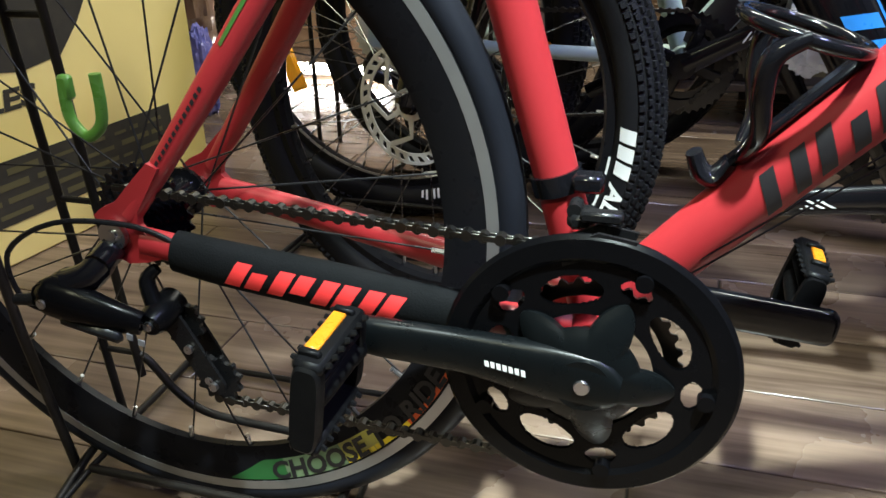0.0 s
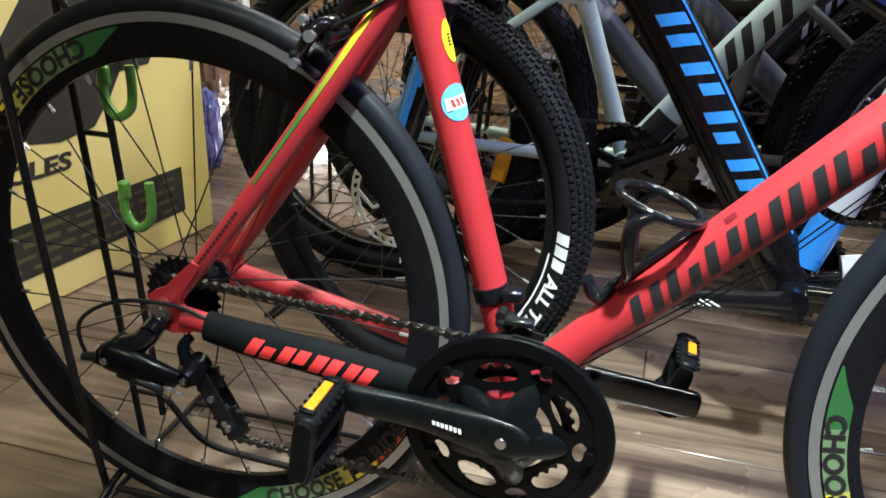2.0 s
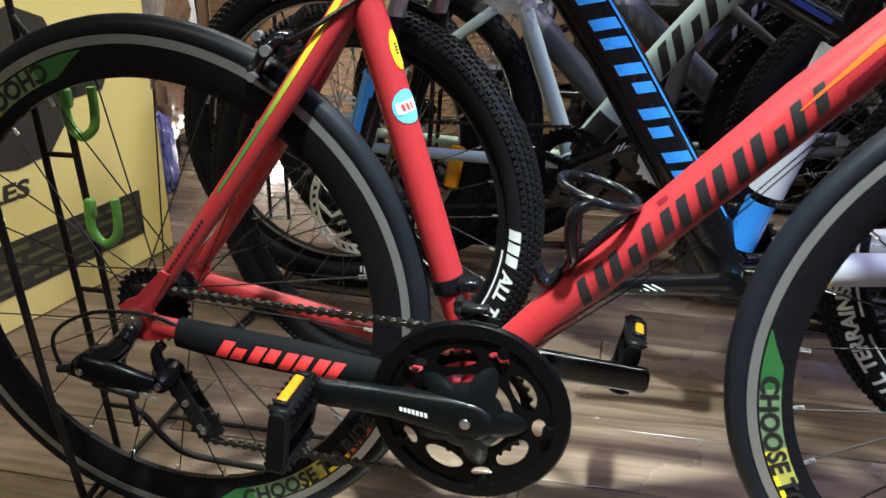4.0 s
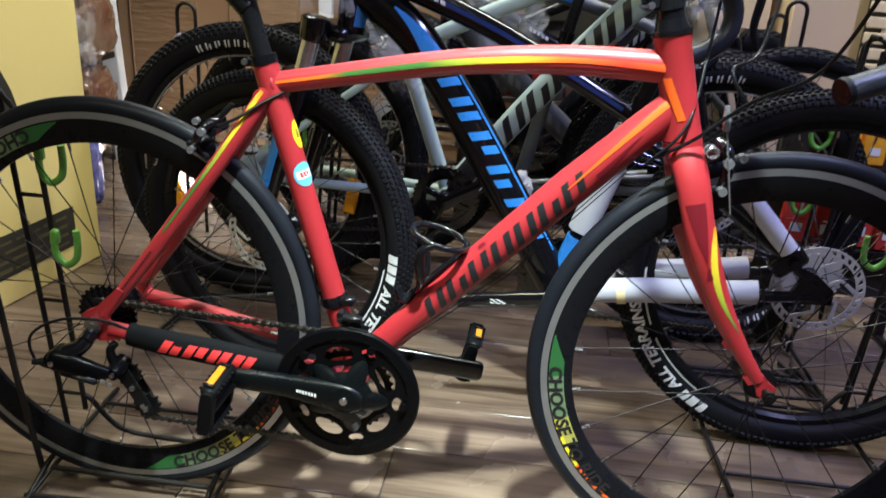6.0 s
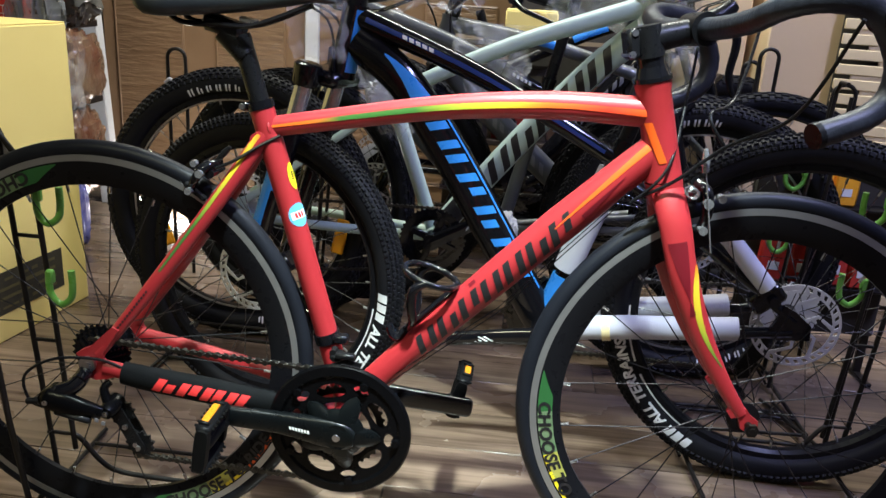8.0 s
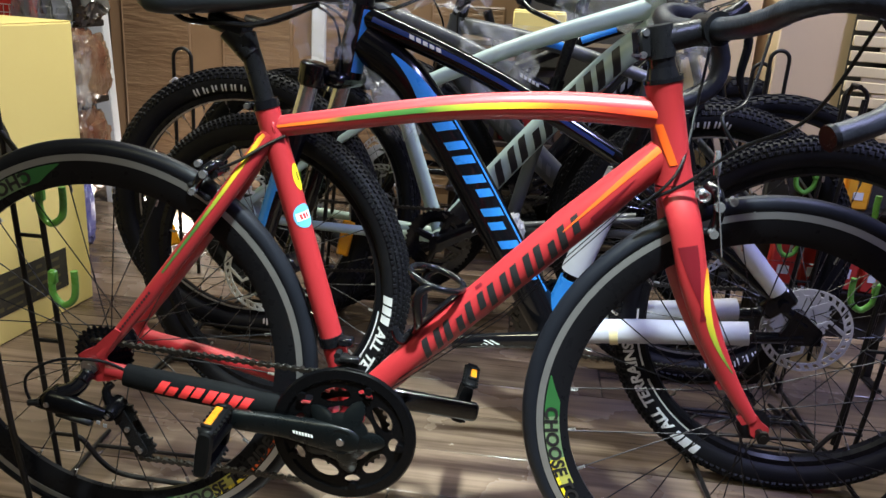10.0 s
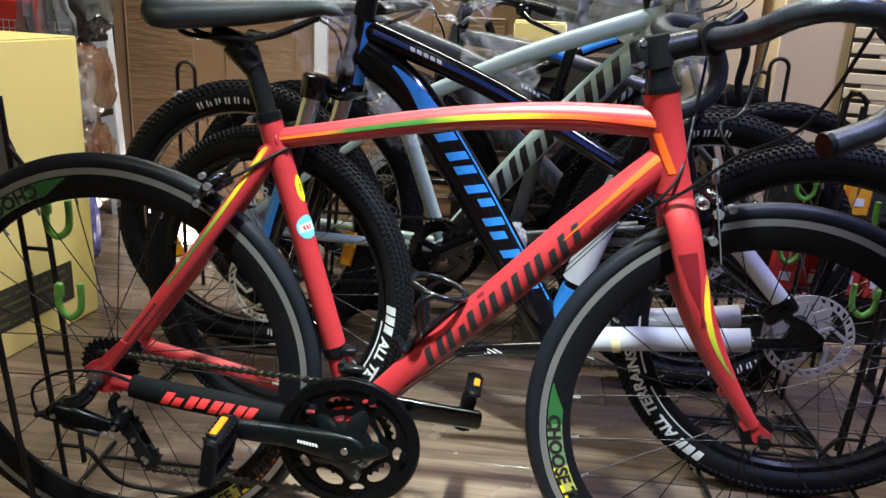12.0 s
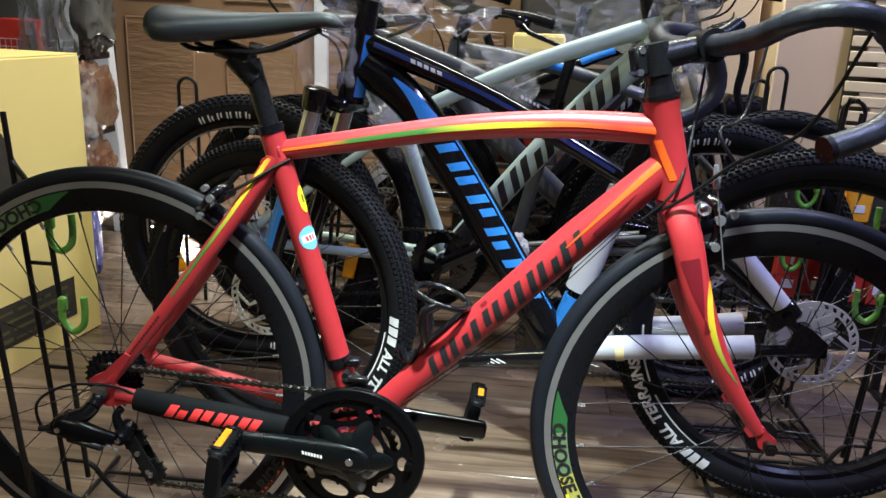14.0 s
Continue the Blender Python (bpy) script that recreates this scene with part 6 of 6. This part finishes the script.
def wire_stand(m, label, hooks=((0.36, 0), (0.50, 0)), mirror=1):
    """A black wire stand: floor frame, near upright, far ladder with hooks."""
    s = thing("wheel_stand", label, "bike stand", "wire wheel stands", m=m)
    k = mirror

    def rod(name, pts, r=0.0048, n=10):
        g = Geo()
        g.tube([(x * k, y, z) for x, y, z in pts], r, n)
        return part(name, g, RACK_BLACK, s)
    rod("near_upright", [(-0.150, -0.030, 0.012), (-0.163, -0.042, 0.20), (-0.178, -0.045, 0.42), (-0.194, -0.047, 0.74), (-0.19, -0.02, 0.765), (-0.188, 0.03, 0.765)], 0.0052)
    rod("far_upright", [(-0.143, 0.048, 0.012), (-0.158, 0.050, 0.20), (-0.176, 0.050, 0.45), (-0.193, 0.050, 0.74)])
    top = rod("far_upright", [(-0.108, 0.048, 0.10), (-0.120, 0.050, 0.28), (-0.134, 0.050, 0.52), (-0.142, 0.050, 0.60), (-0.190, 0.050, 0.665)])
    for z in (0.128, 0.308, 0.494):
        x0 = -0.152 - 0.05 * z
        rod("rung", [(x0, 0.050, z), (x0 + 0.045, 0.050, z)], 0.0036, 8)
    rod("brace", smooth_path([(-0.112, 0.050, 0.128), (-0.098, 0.052, 0.118), (-0.070, 0.054, 0.080), (-0.040, 0.056, 0.058), (0.02, 0.056, 0.052), (0.17, 0.054, 0.050)], 5))
    rod("wheel_rail", [(-0.13, -0.034, 0.030), (0.16, -0.034, 0.030)])
    for x in (-0.150, 0.150):
        q = 1 if x < 0 else 0.6
        rod("foot", smooth_path([(x - 0.02, 0.26, 0.006), (x, 0.06, 0.020), (x + 0.004, 0.0, 0.034), (x + 0.022 * q, -0.12, 0.018), (x + 0.060 * q, -0.28, 0.006)], 4))
        rod("foot", smooth_path([(x + 0.012, 0.04, 0.018), (x + 0.020, -0.02, 0.030), (x + 0.020 * q, -0.14, 0.014), (x + 0.034 * q, -0.28, 0.006)], 4), 0.0036)
    rod("cross_bar", [(-0.140, -0.098, 0.020), (0.160, -0.080, 0.020)], 0.0042)
    rod("cross_bar", [(-0.110, -0.215, 0.009), (0.165, -0.205, 0.009)], 0.0042)
    rod("cross_bar", [(-0.165, 0.20, 0.010), (0.140, 0.20, 0.010)], 0.0042)
    for z, _ in hooks:
        x = -0.100 - 0.058 * z
        green_hook(top, Matrix.Translation((x * k, 0.044, z)) @ (Matrix.Identity(4) if k > 0 else Matrix.Rotation(math.pi, 4, "Z")))
    return s


wire_stand(Matrix.Identity(4), "black wire wheel stand with green hooks on a plank floor", ((0.392, 0), (0.532, 0)))
wire_stand(Matrix.Translation((1.185, 0.415, 0)) @ Matrix.Rotation(math.pi, 4, "Z") , "black wire wheel stand with green hooks behind the bicycles", ((0.395, 0), (0.555, 0)), 1)
wire_stand(Matrix.Translation((1.165, 0.80, 0)) @ Matrix.Rotation(math.pi, 4, "Z"), "black wire wheel stand with green hooks at the back", ((0.375, 0), (0.53, 0)), 1)
wire_stand(Matrix.Translation((-0.02, 0.80, 0)), "black wire wheel stand among the bicycles", ((0.40, 0), (0.53, 0)), -1)


def rack_hoop(x, y, z0, z1, w=0.05, tie=False):
    h = thing("rack_hoop", "bent dark steel hoop of a bicycle rack", "rack hoop", "rack hoops", m=Matrix.Translation((x, y, 0)))
    g = Geo()
    pts = [(-w / 2, 0, 0.0), (-w / 2, 0, z1 - w / 2)] + [(-w / 2 * math.cos(a), 0, z1 - w / 2 + w / 2 * math.sin(a)) for a in np.linspace(0.3, math.pi - 0.3, 9)] + [(w / 2, 0, z1 - w / 2), (w / 2, 0, 0.0)]
    g.tube([tuple(float(v) for v in p) for p in pts], 0.0055, 10)
    part("hoop", g, RACK_BLACK, h)
    if tie:
        g = Geo()
        g.tube(smooth_path([(-w / 2 - 0.006, -0.01, z0), (-w / 2 + 0.012, -0.012, z0 + 0.012), (-w / 2 + 0.028, -0.014, z0 - 0.012), (-w / 2 - 0.004, -0.012, z0 - 0.016)], 5), 0.005, 8)
        part("tie", g, FOAM, h, "white plastic tie")


rack_hoop(-0.395, 1.2, 0.60, 0.70, 0.055, True)
rack_hoop(1.295, 1.2, 0.60, 0.81, 0.05)
rack_hoop(1.265, 1.25, 0.60, 0.77, 0.045)
rack_hoop(1.435, 1.0, 0.60, 0.745, 0.055)


# ---- cartons and goods ----
def carton(name, label, m, size, mat, flaps=True):
    """A taped cardboard carton; m stands at the middle of its foot."""
    c = thing(name, label, "carton", m=m)
    sx, sy, sz = size
    g = Geo()
    g.box((0, 0, sz / 2), size, None, 0.004)
    body = part("carton_body", g, mat, c)
    if flaps:
        g = Geo()
        g.box((0, 0.0, sz + 0.0008), (0.05, sy + 0.002, 0.0016))
        part("packing_tape", g, MASK_TAPE, c, "clear tan packing tape")
        for s in (-1, 1):
            g = Geo()
            g.box((s * (sx / 4 + 0.004), 0, sz + 0.0014), (sx / 2 - 0.012, sy - 0.004, 0.0026), None, 0.001)
            part("flap", g, mat, c)
    return c, body


face_dir = Vector((-0.085, -0.655, 0)).normalized()
ang = math.atan2(face_dir.y, face_dir.x)
CL, CW, CH = 1.20, 0.24, 0.772
corner = Vector((-0.575, 0.935, 0))
outw = Vector((-face_dir.y, face_dir.x, 0)).normalized()
if outw.x < 0:
    outw = -outw
cm = Matrix.Translation(corner + face_dir * (CL / 2) - outw * (CW / 2)) @ Matrix.Rotation(ang, 4, "Z")
box1, body1 = carton("bicycle_carton", "large yellow bicycle carton with black print on the floor", cm, (CL, CW, CH), CARTON)


def on_carton(u, z):
    """A place on the printed side: u metres from its far upright edge."""
    p = corner + face_dir * u + outw * 0.0012
    return tuple(cm.inverted() @ Vector((p.x, p.y, z)))


def printed(name, shape, mat, label):
    part(name, laid(shape, lambda x, y: on_carton(x, y)), mat, body1, label)


printed("printed_band", patch(0.10, 1.15, 0.072, 0.182, 2, 2), PRINT_BLACK, "dark printed band with small olive writing")
blob = [(0.30, 0.60), (0.26, 0.52), (0.24, 0.45), (0.29, 0.38), (0.34, 0.33), (0.43, 0.318), (0.50, 0.33), (0.53, 0.38), (0.54, 0.45), (0.52, 0.53), (0.46, 0.60), (0.38, 0.63)]
mid = (0.40, 0.48)
printed("printed_mark", ([mid] + blob, [(0, 1 + i, 1 + (i + 1) % len(blob)) for i in range(len(blob))], 1), PRINT_BLACK, "large black printed shape")
printed("printed_bar", ([(0.15, 0.462), (0.30, 0.470), (0.30, 0.428), (0.17, 0.434)], [(0, 1, 2, 3)], 1), PRINT_BLACK, "black printed bar")
tx = text_shape("CLES")
part("printed_word", laid(tx, lambda x, y: on_carton(0.565 - x * 0.052 * 0.98, 0.262 + y * 0.034)), PRINT_BLACK, body1, "black printed letters")
rnd = random.Random(7)
for r in range(4):
    u = 0.13
    while u < 0.75:
        w = rnd.uniform(0.02, 0.10)
        z = 0.085 + r * 0.024
        part("writing_bar", laid(patch(u, u + w, z, z + rnd.uniform(0.006, 0.012), 1, 1), lambda x, y: tuple(Vector(on_carton(x, y)) + (cm.inverted().to_3x3() @ outw) * 0.0009)), PRINT_OLIVE, body1)
        u += w + rnd.uniform(0.008, 0.03)

tan_c, _ = carton("upright_carton", "tall plain tan carton leaning at the back", Matrix.Translation((1.50, 1.66, 0)) @ Matrix.Rotation(0.10, 4, "Z"), (0.26, 0.20, 1.30), CARTON_TAN)
carton("upright_carton", "tall tan carton at the back", Matrix.Translation((1.23, 1.72, 0)) @ Matrix.Rotation(-0.05, 4, "Z"), (0.22, 0.18, 1.12), CARTON_TAN)


def slatted_crate(m, w, h):
    """A pale wooden crate side of slats with dark gaps."""
    c = thing("slatted_crate", "pale wooden crate with open slats against the wall", "crate", m=m)
    # Sheet coloured near black so the gaps between slats look shaded.
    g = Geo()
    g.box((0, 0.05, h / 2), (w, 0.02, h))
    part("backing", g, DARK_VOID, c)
    n = int(h / 0.045)
    for i in range(n):
        g = Geo()
        g.box((0.0, 0, 0.03 + i * 0.045), (w, 0.022, 0.031), None, 0.002)
        part("slat", g, WOOD_PALE, c)
    for i in range(n - 1):
        slot = 0.045 + 0.035 * ((i * 2) % 3)
        g = Geo()
        g.box((slot / 2, 0.004, 0.0525 + i * 0.045), (w - slot, 0.022, 0.014), None, 0.001)
        part("spacer", g, WOOD_PALE, c)


slatted_crate(Matrix.Translation((1.83, 1.45, 0)) @ Matrix.Rotation(-0.25, 4, "Z"), 0.5, 1.35)


def crumpled(name, label, at, size, mat, seed, category="bag", n=44, rough=0.085):
    """A crumpled soft bag or bundle."""
    r = random.Random(seed)
    off = Vector((r.uniform(0, 50), r.uniform(0, 50), r.uniform(0, 50)))
    g = Geo()
    rows = 32
    for i in range(rows + 1):
        t = i / rows
        a = math.pi * (t - 0.5)
        for j in range(n):
            b = 2 * math.pi * j / n
            d = Vector((math.cos(a) * math.cos(b), math.cos(a) * math.sin(b), math.sin(a)))
            k = 1 + rough * 2 * noise.noise(d * 2.2 + off) + rough * 1.6 * noise.noise(d * 6 + off) + rough * 0.9 * abs(noise.noise(d * 14 + off)) + rough * 0.5 * abs(noise.noise(d * 30 + off))
            sq = [math.copysign(abs(v) ** 0.72, v) for v in d]
            g.v.append((sq[0] * k * size[0] / 2, sq[1] * k * size[1] / 2, sq[2] * k * size[2] / 2 + size[2] / 2))
    g.f = [(i * n + j, i * n + (j + 1) % n, (i + 1) * n + (j + 1) % n, (i + 1) * n + j) for i in range(rows) for j in range(n)]
    ob = part(name, g, mat, None, angle=30, m=Matrix.Translation(at))
    return tagged(ob, label, category)


def hanging_film(label, at, w, h, seed, m=None, mat=None):
    """A rumpled sheet of clear plastic."""
    r = random.Random(seed)
    off = Vector((r.uniform(0, 50), r.uniform(0, 50), 0))
    g = Geo()
    nx, nz = 22, 22
    for j in range(nz + 1):
        for i in range(nx + 1):
            u, v = i / nx - 0.5, j / nz
            k = noise.noise(Vector((u * 5, v * 2.2, 0)) + off) * 0.05 + noise.noise(Vector((u * 16, v * 9, 3)) + off) * 0.022
            g.v.append((u * w * (0.75 + 0.25 * v) + 0.03 * noise.noise(Vector((v * 4, u, 1)) + off), k, v * h))
    g.f = [(j * (nx + 1) + i, j * (nx + 1) + i + 1, (j + 1) * (nx + 1) + i + 1, (j + 1) * (nx + 1) + i) for j in range(nz) for i in range(nx)]
    ob = part("plastic_wrap", g, mat or FILM, None, angle=25, m=Matrix.Translation(at) @ (m or Matrix.Identity(4)))
    return tagged(ob, label, "plastic wrap")


# shelf with goods beside the door
def goods_shelf(x0, x1, y):
    s = thing("goods_shelf", "narrow shelf rack loaded with wrapped goods", "shelf", m=Matrix.Translation((0, y, 0)))
    for x, yy in ((x0, 0.0), (x0, 0.36), (x1 - 0.10, 0.36)):
        g = Geo()
        g.box((x, yy, 0.95), (0.03, 0.03, 1.9), None, 0.003)
        part("upright", g, RACK_BLACK, s)
    for z in (0.12, 0.44, 0.715, 1.20):
        g = Geo()
        g.box(((x0 + x1) / 2, 0.18, z), (x1 - x0, 0.40, 0.025), None, 0.003)
        part("shelf_board", g, RACK_BLACK, s)
    return s


goods_shelf(-1.95, -0.955, 1.42)
for i, (x, y, z, sx, sy, sz, mat, nm) in enumerate((
        (-0.935, 1.55, 0.132, 0.16, 0.22, 0.30, BROWN_GOODS, "reddish brown wrapped parcel"), (-0.925, 1.55, 0.452, 0.15, 0.24, 0.25, BROWN_GOODS, "reddish brown wrapped parcel"),
        (-1.08, 1.52, 0.452, 0.20, 0.24, 0.24, GREY_GOODS, "dull grey wrapped parcel"), (-1.10, 1.50, 0.132, 0.22, 0.24, 0.28, GREY_GOODS, "dull grey wrapped parcel"),
        (-0.93, 1.60, 0.728, 0.18, 0.16, 0.34, GREY_GOODS, "dark grey plastic bag"), (-1.35, 1.50, 0.452, 0.24, 0.24, 0.22, BROWN_GOODS, "reddish brown wrapped parcel"))):
    crumpled("wrapped_parcel", nm + " on the shelf", (x, y, z), (sx, sy, sz), mat, 60 + i, "parcel")
crumpled("foil_packet", "shiny purple and blue packets on the floor", (-0.84, 1.36, 0.0), (0.07, 0.07, 0.24), BLUE_GOODS, 80, "packet")
hanging_film("grey plastic bags hanging from the shelf", (-0.895, 1.38, 0.68), 0.14, 0.44, 5, None, FILM_GREY)
hanging_film("grey plastic bag hanging from the shelf", (-0.985, 1.40, 0.74), 0.15, 0.40, 6, None, FILM_GREY)
hanging_film("clear plastic wrap over brown bundles", (-0.88, 1.40, 0.40), 0.16, 0.30, 16)


def wire_basket(at, w, d, h):
    b = thing("wire_basket", "small white wire basket on the shelf", "basket", m=Matrix.Translation(at))
    for k in range(3):
        g = Geo()
        z = h * k / 2
        g.tube([(-w / 2, -d / 2, z), (w / 2, -d / 2, z), (w / 2, d / 2, z), (-w / 2, d / 2, z)], 0.0018, 6, closed=True)
        part("rim_wire", g, WHITE_PAINT, b)
    n = 18
    for i in range(n):
        for s in (-1, 1):
            g = Geo()
            x = -w / 2 + w * i / (n - 1)
            g.tube([(x, s * d / 2, 0), (x, s * d / 2, h)], 0.0013, 5)
            part("upright_wire", g, WHITE_PAINT, b)


wire_basket((-1.10, 1.52, 0.7275), 0.34, 0.20, 0.05)
packet = thing("red_packet", "red and white box in the wire basket", "box", m=Matrix.Translation((-1.105, 1.50, 0.731)) @ Matrix.Rotation(0.12, 4, "Z"))
g = Geo()
g.box((0, 0, 0.055), (0.15, 0.10, 0.11), None, 0.004)
part("box_body", g, RED_GOODS, packet)
g = Geo()
g.plate([(0.030, 0.0), (0.074, 0.0), (0.074, 0.108), (0.050, 0.080), (0.058, 0.050)], 0.0016, Matrix.Translation((0, -0.0514, 0.001)))
part("box_label", g, DECAL_GREY, packet, "grey printed corner")


# packets at the far rack, held by an added stand
for i, (x, y, z, sx, sy, sz, mat, nm) in enumerate((
        (1.36, 0.85, 0.468, 0.07, 0.03, 0.11, ORANGE_GOODS, "orange"), (1.43, 0.86, 0.468, 0.06, 0.03, 0.12, ORANGE_GOODS, "orange"),
        (1.29, 0.86, 0.263, 0.07, 0.03, 0.14, RED_GOODS, "red"), (1.36, 0.85, 0.263, 0.06, 0.03, 0.15, RED_GOODS, "red"), (1.44, 0.86, 0.263, 0.07, 0.03, 0.15, RED_GOODS, "red"), (1.50, 0.85, 0.263, 0.05, 0.03, 0.14, RED_GOODS, "red"))):
    pk = thing("packet", nm + " packaged goods on an added dark panel", "packet", nm + " packets on the panel", m=Matrix.Translation((x, y, z)))
    g = Geo()
    g.box((0, 0, sz / 2), (sx, sy, sz), turn_y(0.05 * (i % 3 - 1)), 0.006)
    part("pack", g, mat, pk)
    g = Geo()
    g.box((0, -sy / 2 - 0.001, sz * 0.30), (sx * 0.40, 0.002, sz * 0.16), turn_y(0.05 * (i % 3 - 1)), 0.0005)
    part("pack_label", g, DECAL_WHITE, pk, "white label")
# Stand added to carry the packets; its dark panel fills in for shaded depth.
stand = thing("added_stand", "low added stand behind the packets, its dark panel in place of shade", "display stand", m=Matrix.Translation((1.41, 0.895, 0)))
g = Geo()
g.box((0, 0, 0.36), (0.36, 0.014, 0.48), None, 0.003)
part("panel", g, DARK_VOID, stand)
for x in (-0.17, 0.17):
    g = Geo()
    g.box((x, 0.014, 0.30), (0.022, 0.014, 0.60), None, 0.003)
    part("leg", g, RACK_BLACK, stand)
    g = Geo()
    g.box((x, 0.014, 0.006), (0.022, 0.16, 0.012), None, 0.003)
    part("foot", g, RACK_BLACK, stand)
for z in (0.25, 0.455):
    g = Geo()
    g.box((0, -0.035, z + 0.010), (0.36, 0.062, 0.006), None, 0.001)
    part("ledge", g, RACK_BLACK, stand)
hanging_film("clear plastic wrap round a handlebar", (0.42, 0.56, 0.88), 0.26, 0.12, 8, Matrix.Rotation(1.0, 4, "X"))
hanging_film("clear plastic wrap on the bicycles behind", (0.30, 0.70, 0.62), 0.12, 0.20, 9)
hanging_film("clear plastic wrap on a bicycle behind", (0.93, 0.62, 0.72), 0.14, 0.16, 10)
hanging_film("clear plastic wrap on a bicycle behind", (0.55, 0.95, 0.62), 0.20, 0.22, 12)


for at, w, h, seed, tip in (((0.245, 0.36, 0.78), 0.13, 0.15, 21, 0.15), ((0.36, 0.62, 0.60), 0.12, 0.12, 22, 0.3), ((0.93, 0.72, 0.80), 0.14, 0.20, 23, 0.1), ((0.30, 0.52, 0.93), 0.22, 0.14, 24, 0.9), ((0.78, 0.90, 0.84), 0.26, 0.14, 25, 0.5)):
    hanging_film("crumpled clear plastic wrap on a bicycle", at, w, h, seed, Matrix.Rotation(tip, 4, "X"))


crumpled("plastic_bag", "crumpled milky plastic bag on a bicycle behind", (0.335, 0.62, 0.632), (0.085, 0.05, 0.085), FILM_WHITE, 131, "bag", 40, 0.14)
crumpled("plastic_bag", "crumpled milky plastic wrap at a down tube", (0.606, 0.60, 0.355), (0.070, 0.05, 0.090), FILM_WHITE, 132, "bag", 40, 0.14)


def storage_rack(x0, x1, y0, y1, levels):
    """A low wooden rack: four posts and its boards."""
    s = thing("storage_rack", "low dark wooden rack behind the bicycles, filled with small boxes", "rack")
    for x in (x0, x1):
        for y in (y0, y1):
            g = Geo()
            g.box((x, y, levels[-1] / 2 - 0.009), (0.032, 0.032, levels[-1] - 0.018), None, 0.003)
            part("post", g, RACK_WOOD, s)
    for z in levels:
        g = Geo()
        g.box(((x0 + x1) / 2, (y0 + y1) / 2, z - 0.009), (x1 - x0 + 0.05, y1 - y0 + 0.05, 0.018), None, 0.002)
        part("board", g, RACK_WOOD, s)


def small_box(at, size, mat, label, turn):
    b = thing("small_box", label, "box", "boxes on the rack", m=Matrix.Translation(at) @ Matrix.Rotation(turn, 4, "Z"))
    g = Geo()
    g.box((0, 0, size[2] / 2), size, None, 0.002)
    part("box_body", g, mat, b)
    g = Geo()
    g.box((0, -size[1] / 2 - 0.0006, size[2] * 0.5), (size[0] * 0.6, 0.0012, size[2] * 0.4))
    part("box_label", g, DECAL_GREY if mat is not DARK_CARD else PRINT_OLIVE, b, "faded printed label")


LEVELS = (0.11, 0.275, 0.44, 0.60, 0.764)
storage_rack(0.40, 1.08, 1.56, 1.76, LEVELS)
rnd = random.Random(19)
kinds = ((RED_GOODS, "small red cardboard box on the rack"), (BROWN_GOODS, "small reddish brown box on the rack"), (DARK_CARD, "small dark brown box on the rack"), (GREY_GOODS, "small shiny grey packet on the rack"), (DARK_CARD, "small dark brown box on the rack"))
for z in LEVELS[:-1]:
    x = 0.43
    while x < 1.0:
        w = rnd.uniform(0.07, 0.13)
        mat, lab = kinds[rnd.randrange(len(kinds))]
        if rnd.random() < 0.82:
            small_box((x + w / 2, 1.63 + rnd.uniform(-0.02, 0.03), z + 0.0005), (w - 0.012, 0.11, rnd.uniform(0.06, 0.125)), mat, lab, rnd.uniform(-0.12, 0.12))
        x += w
carton("goods_box", "small yellow ochre box on the wooden rack", Matrix.Translation((0.64, 1.65, 0.7645)), (0.17, 0.16, 0.095), CARTON)

# ---- floor planks ----
PW, PL, GAP = 0.1556, 0.92, 0.0022
g = Geo()
g.box((0, 0, -0.006), (PL - GAP, PW - GAP, 0.012), None, 0.0012)
plank_mesh = mesh_of("plank", g, PLANK)
row = 0
y = 0.183 - PW * 17
while y < Y1:
    shift = ((row - 16) * 0.37) % 1.0 * PL
    x = 0.43 - PL * 4 + (0.0 if row == 16 else shift)
    while x < X1:
        lo, hi = max(x, X0), min(x + PL, X1)
        if hi - lo > 0.05 and y + PW / 2 > Y0:
            p = part("plank", plank_mesh, None, floor, m=Matrix.Translation(((lo + hi) / 2, y + PW / 2, 0)) @ Matrix.Diagonal(((hi - lo) / PL, 1, 1, 1)))
        x += PL
    y += PW
    row += 1
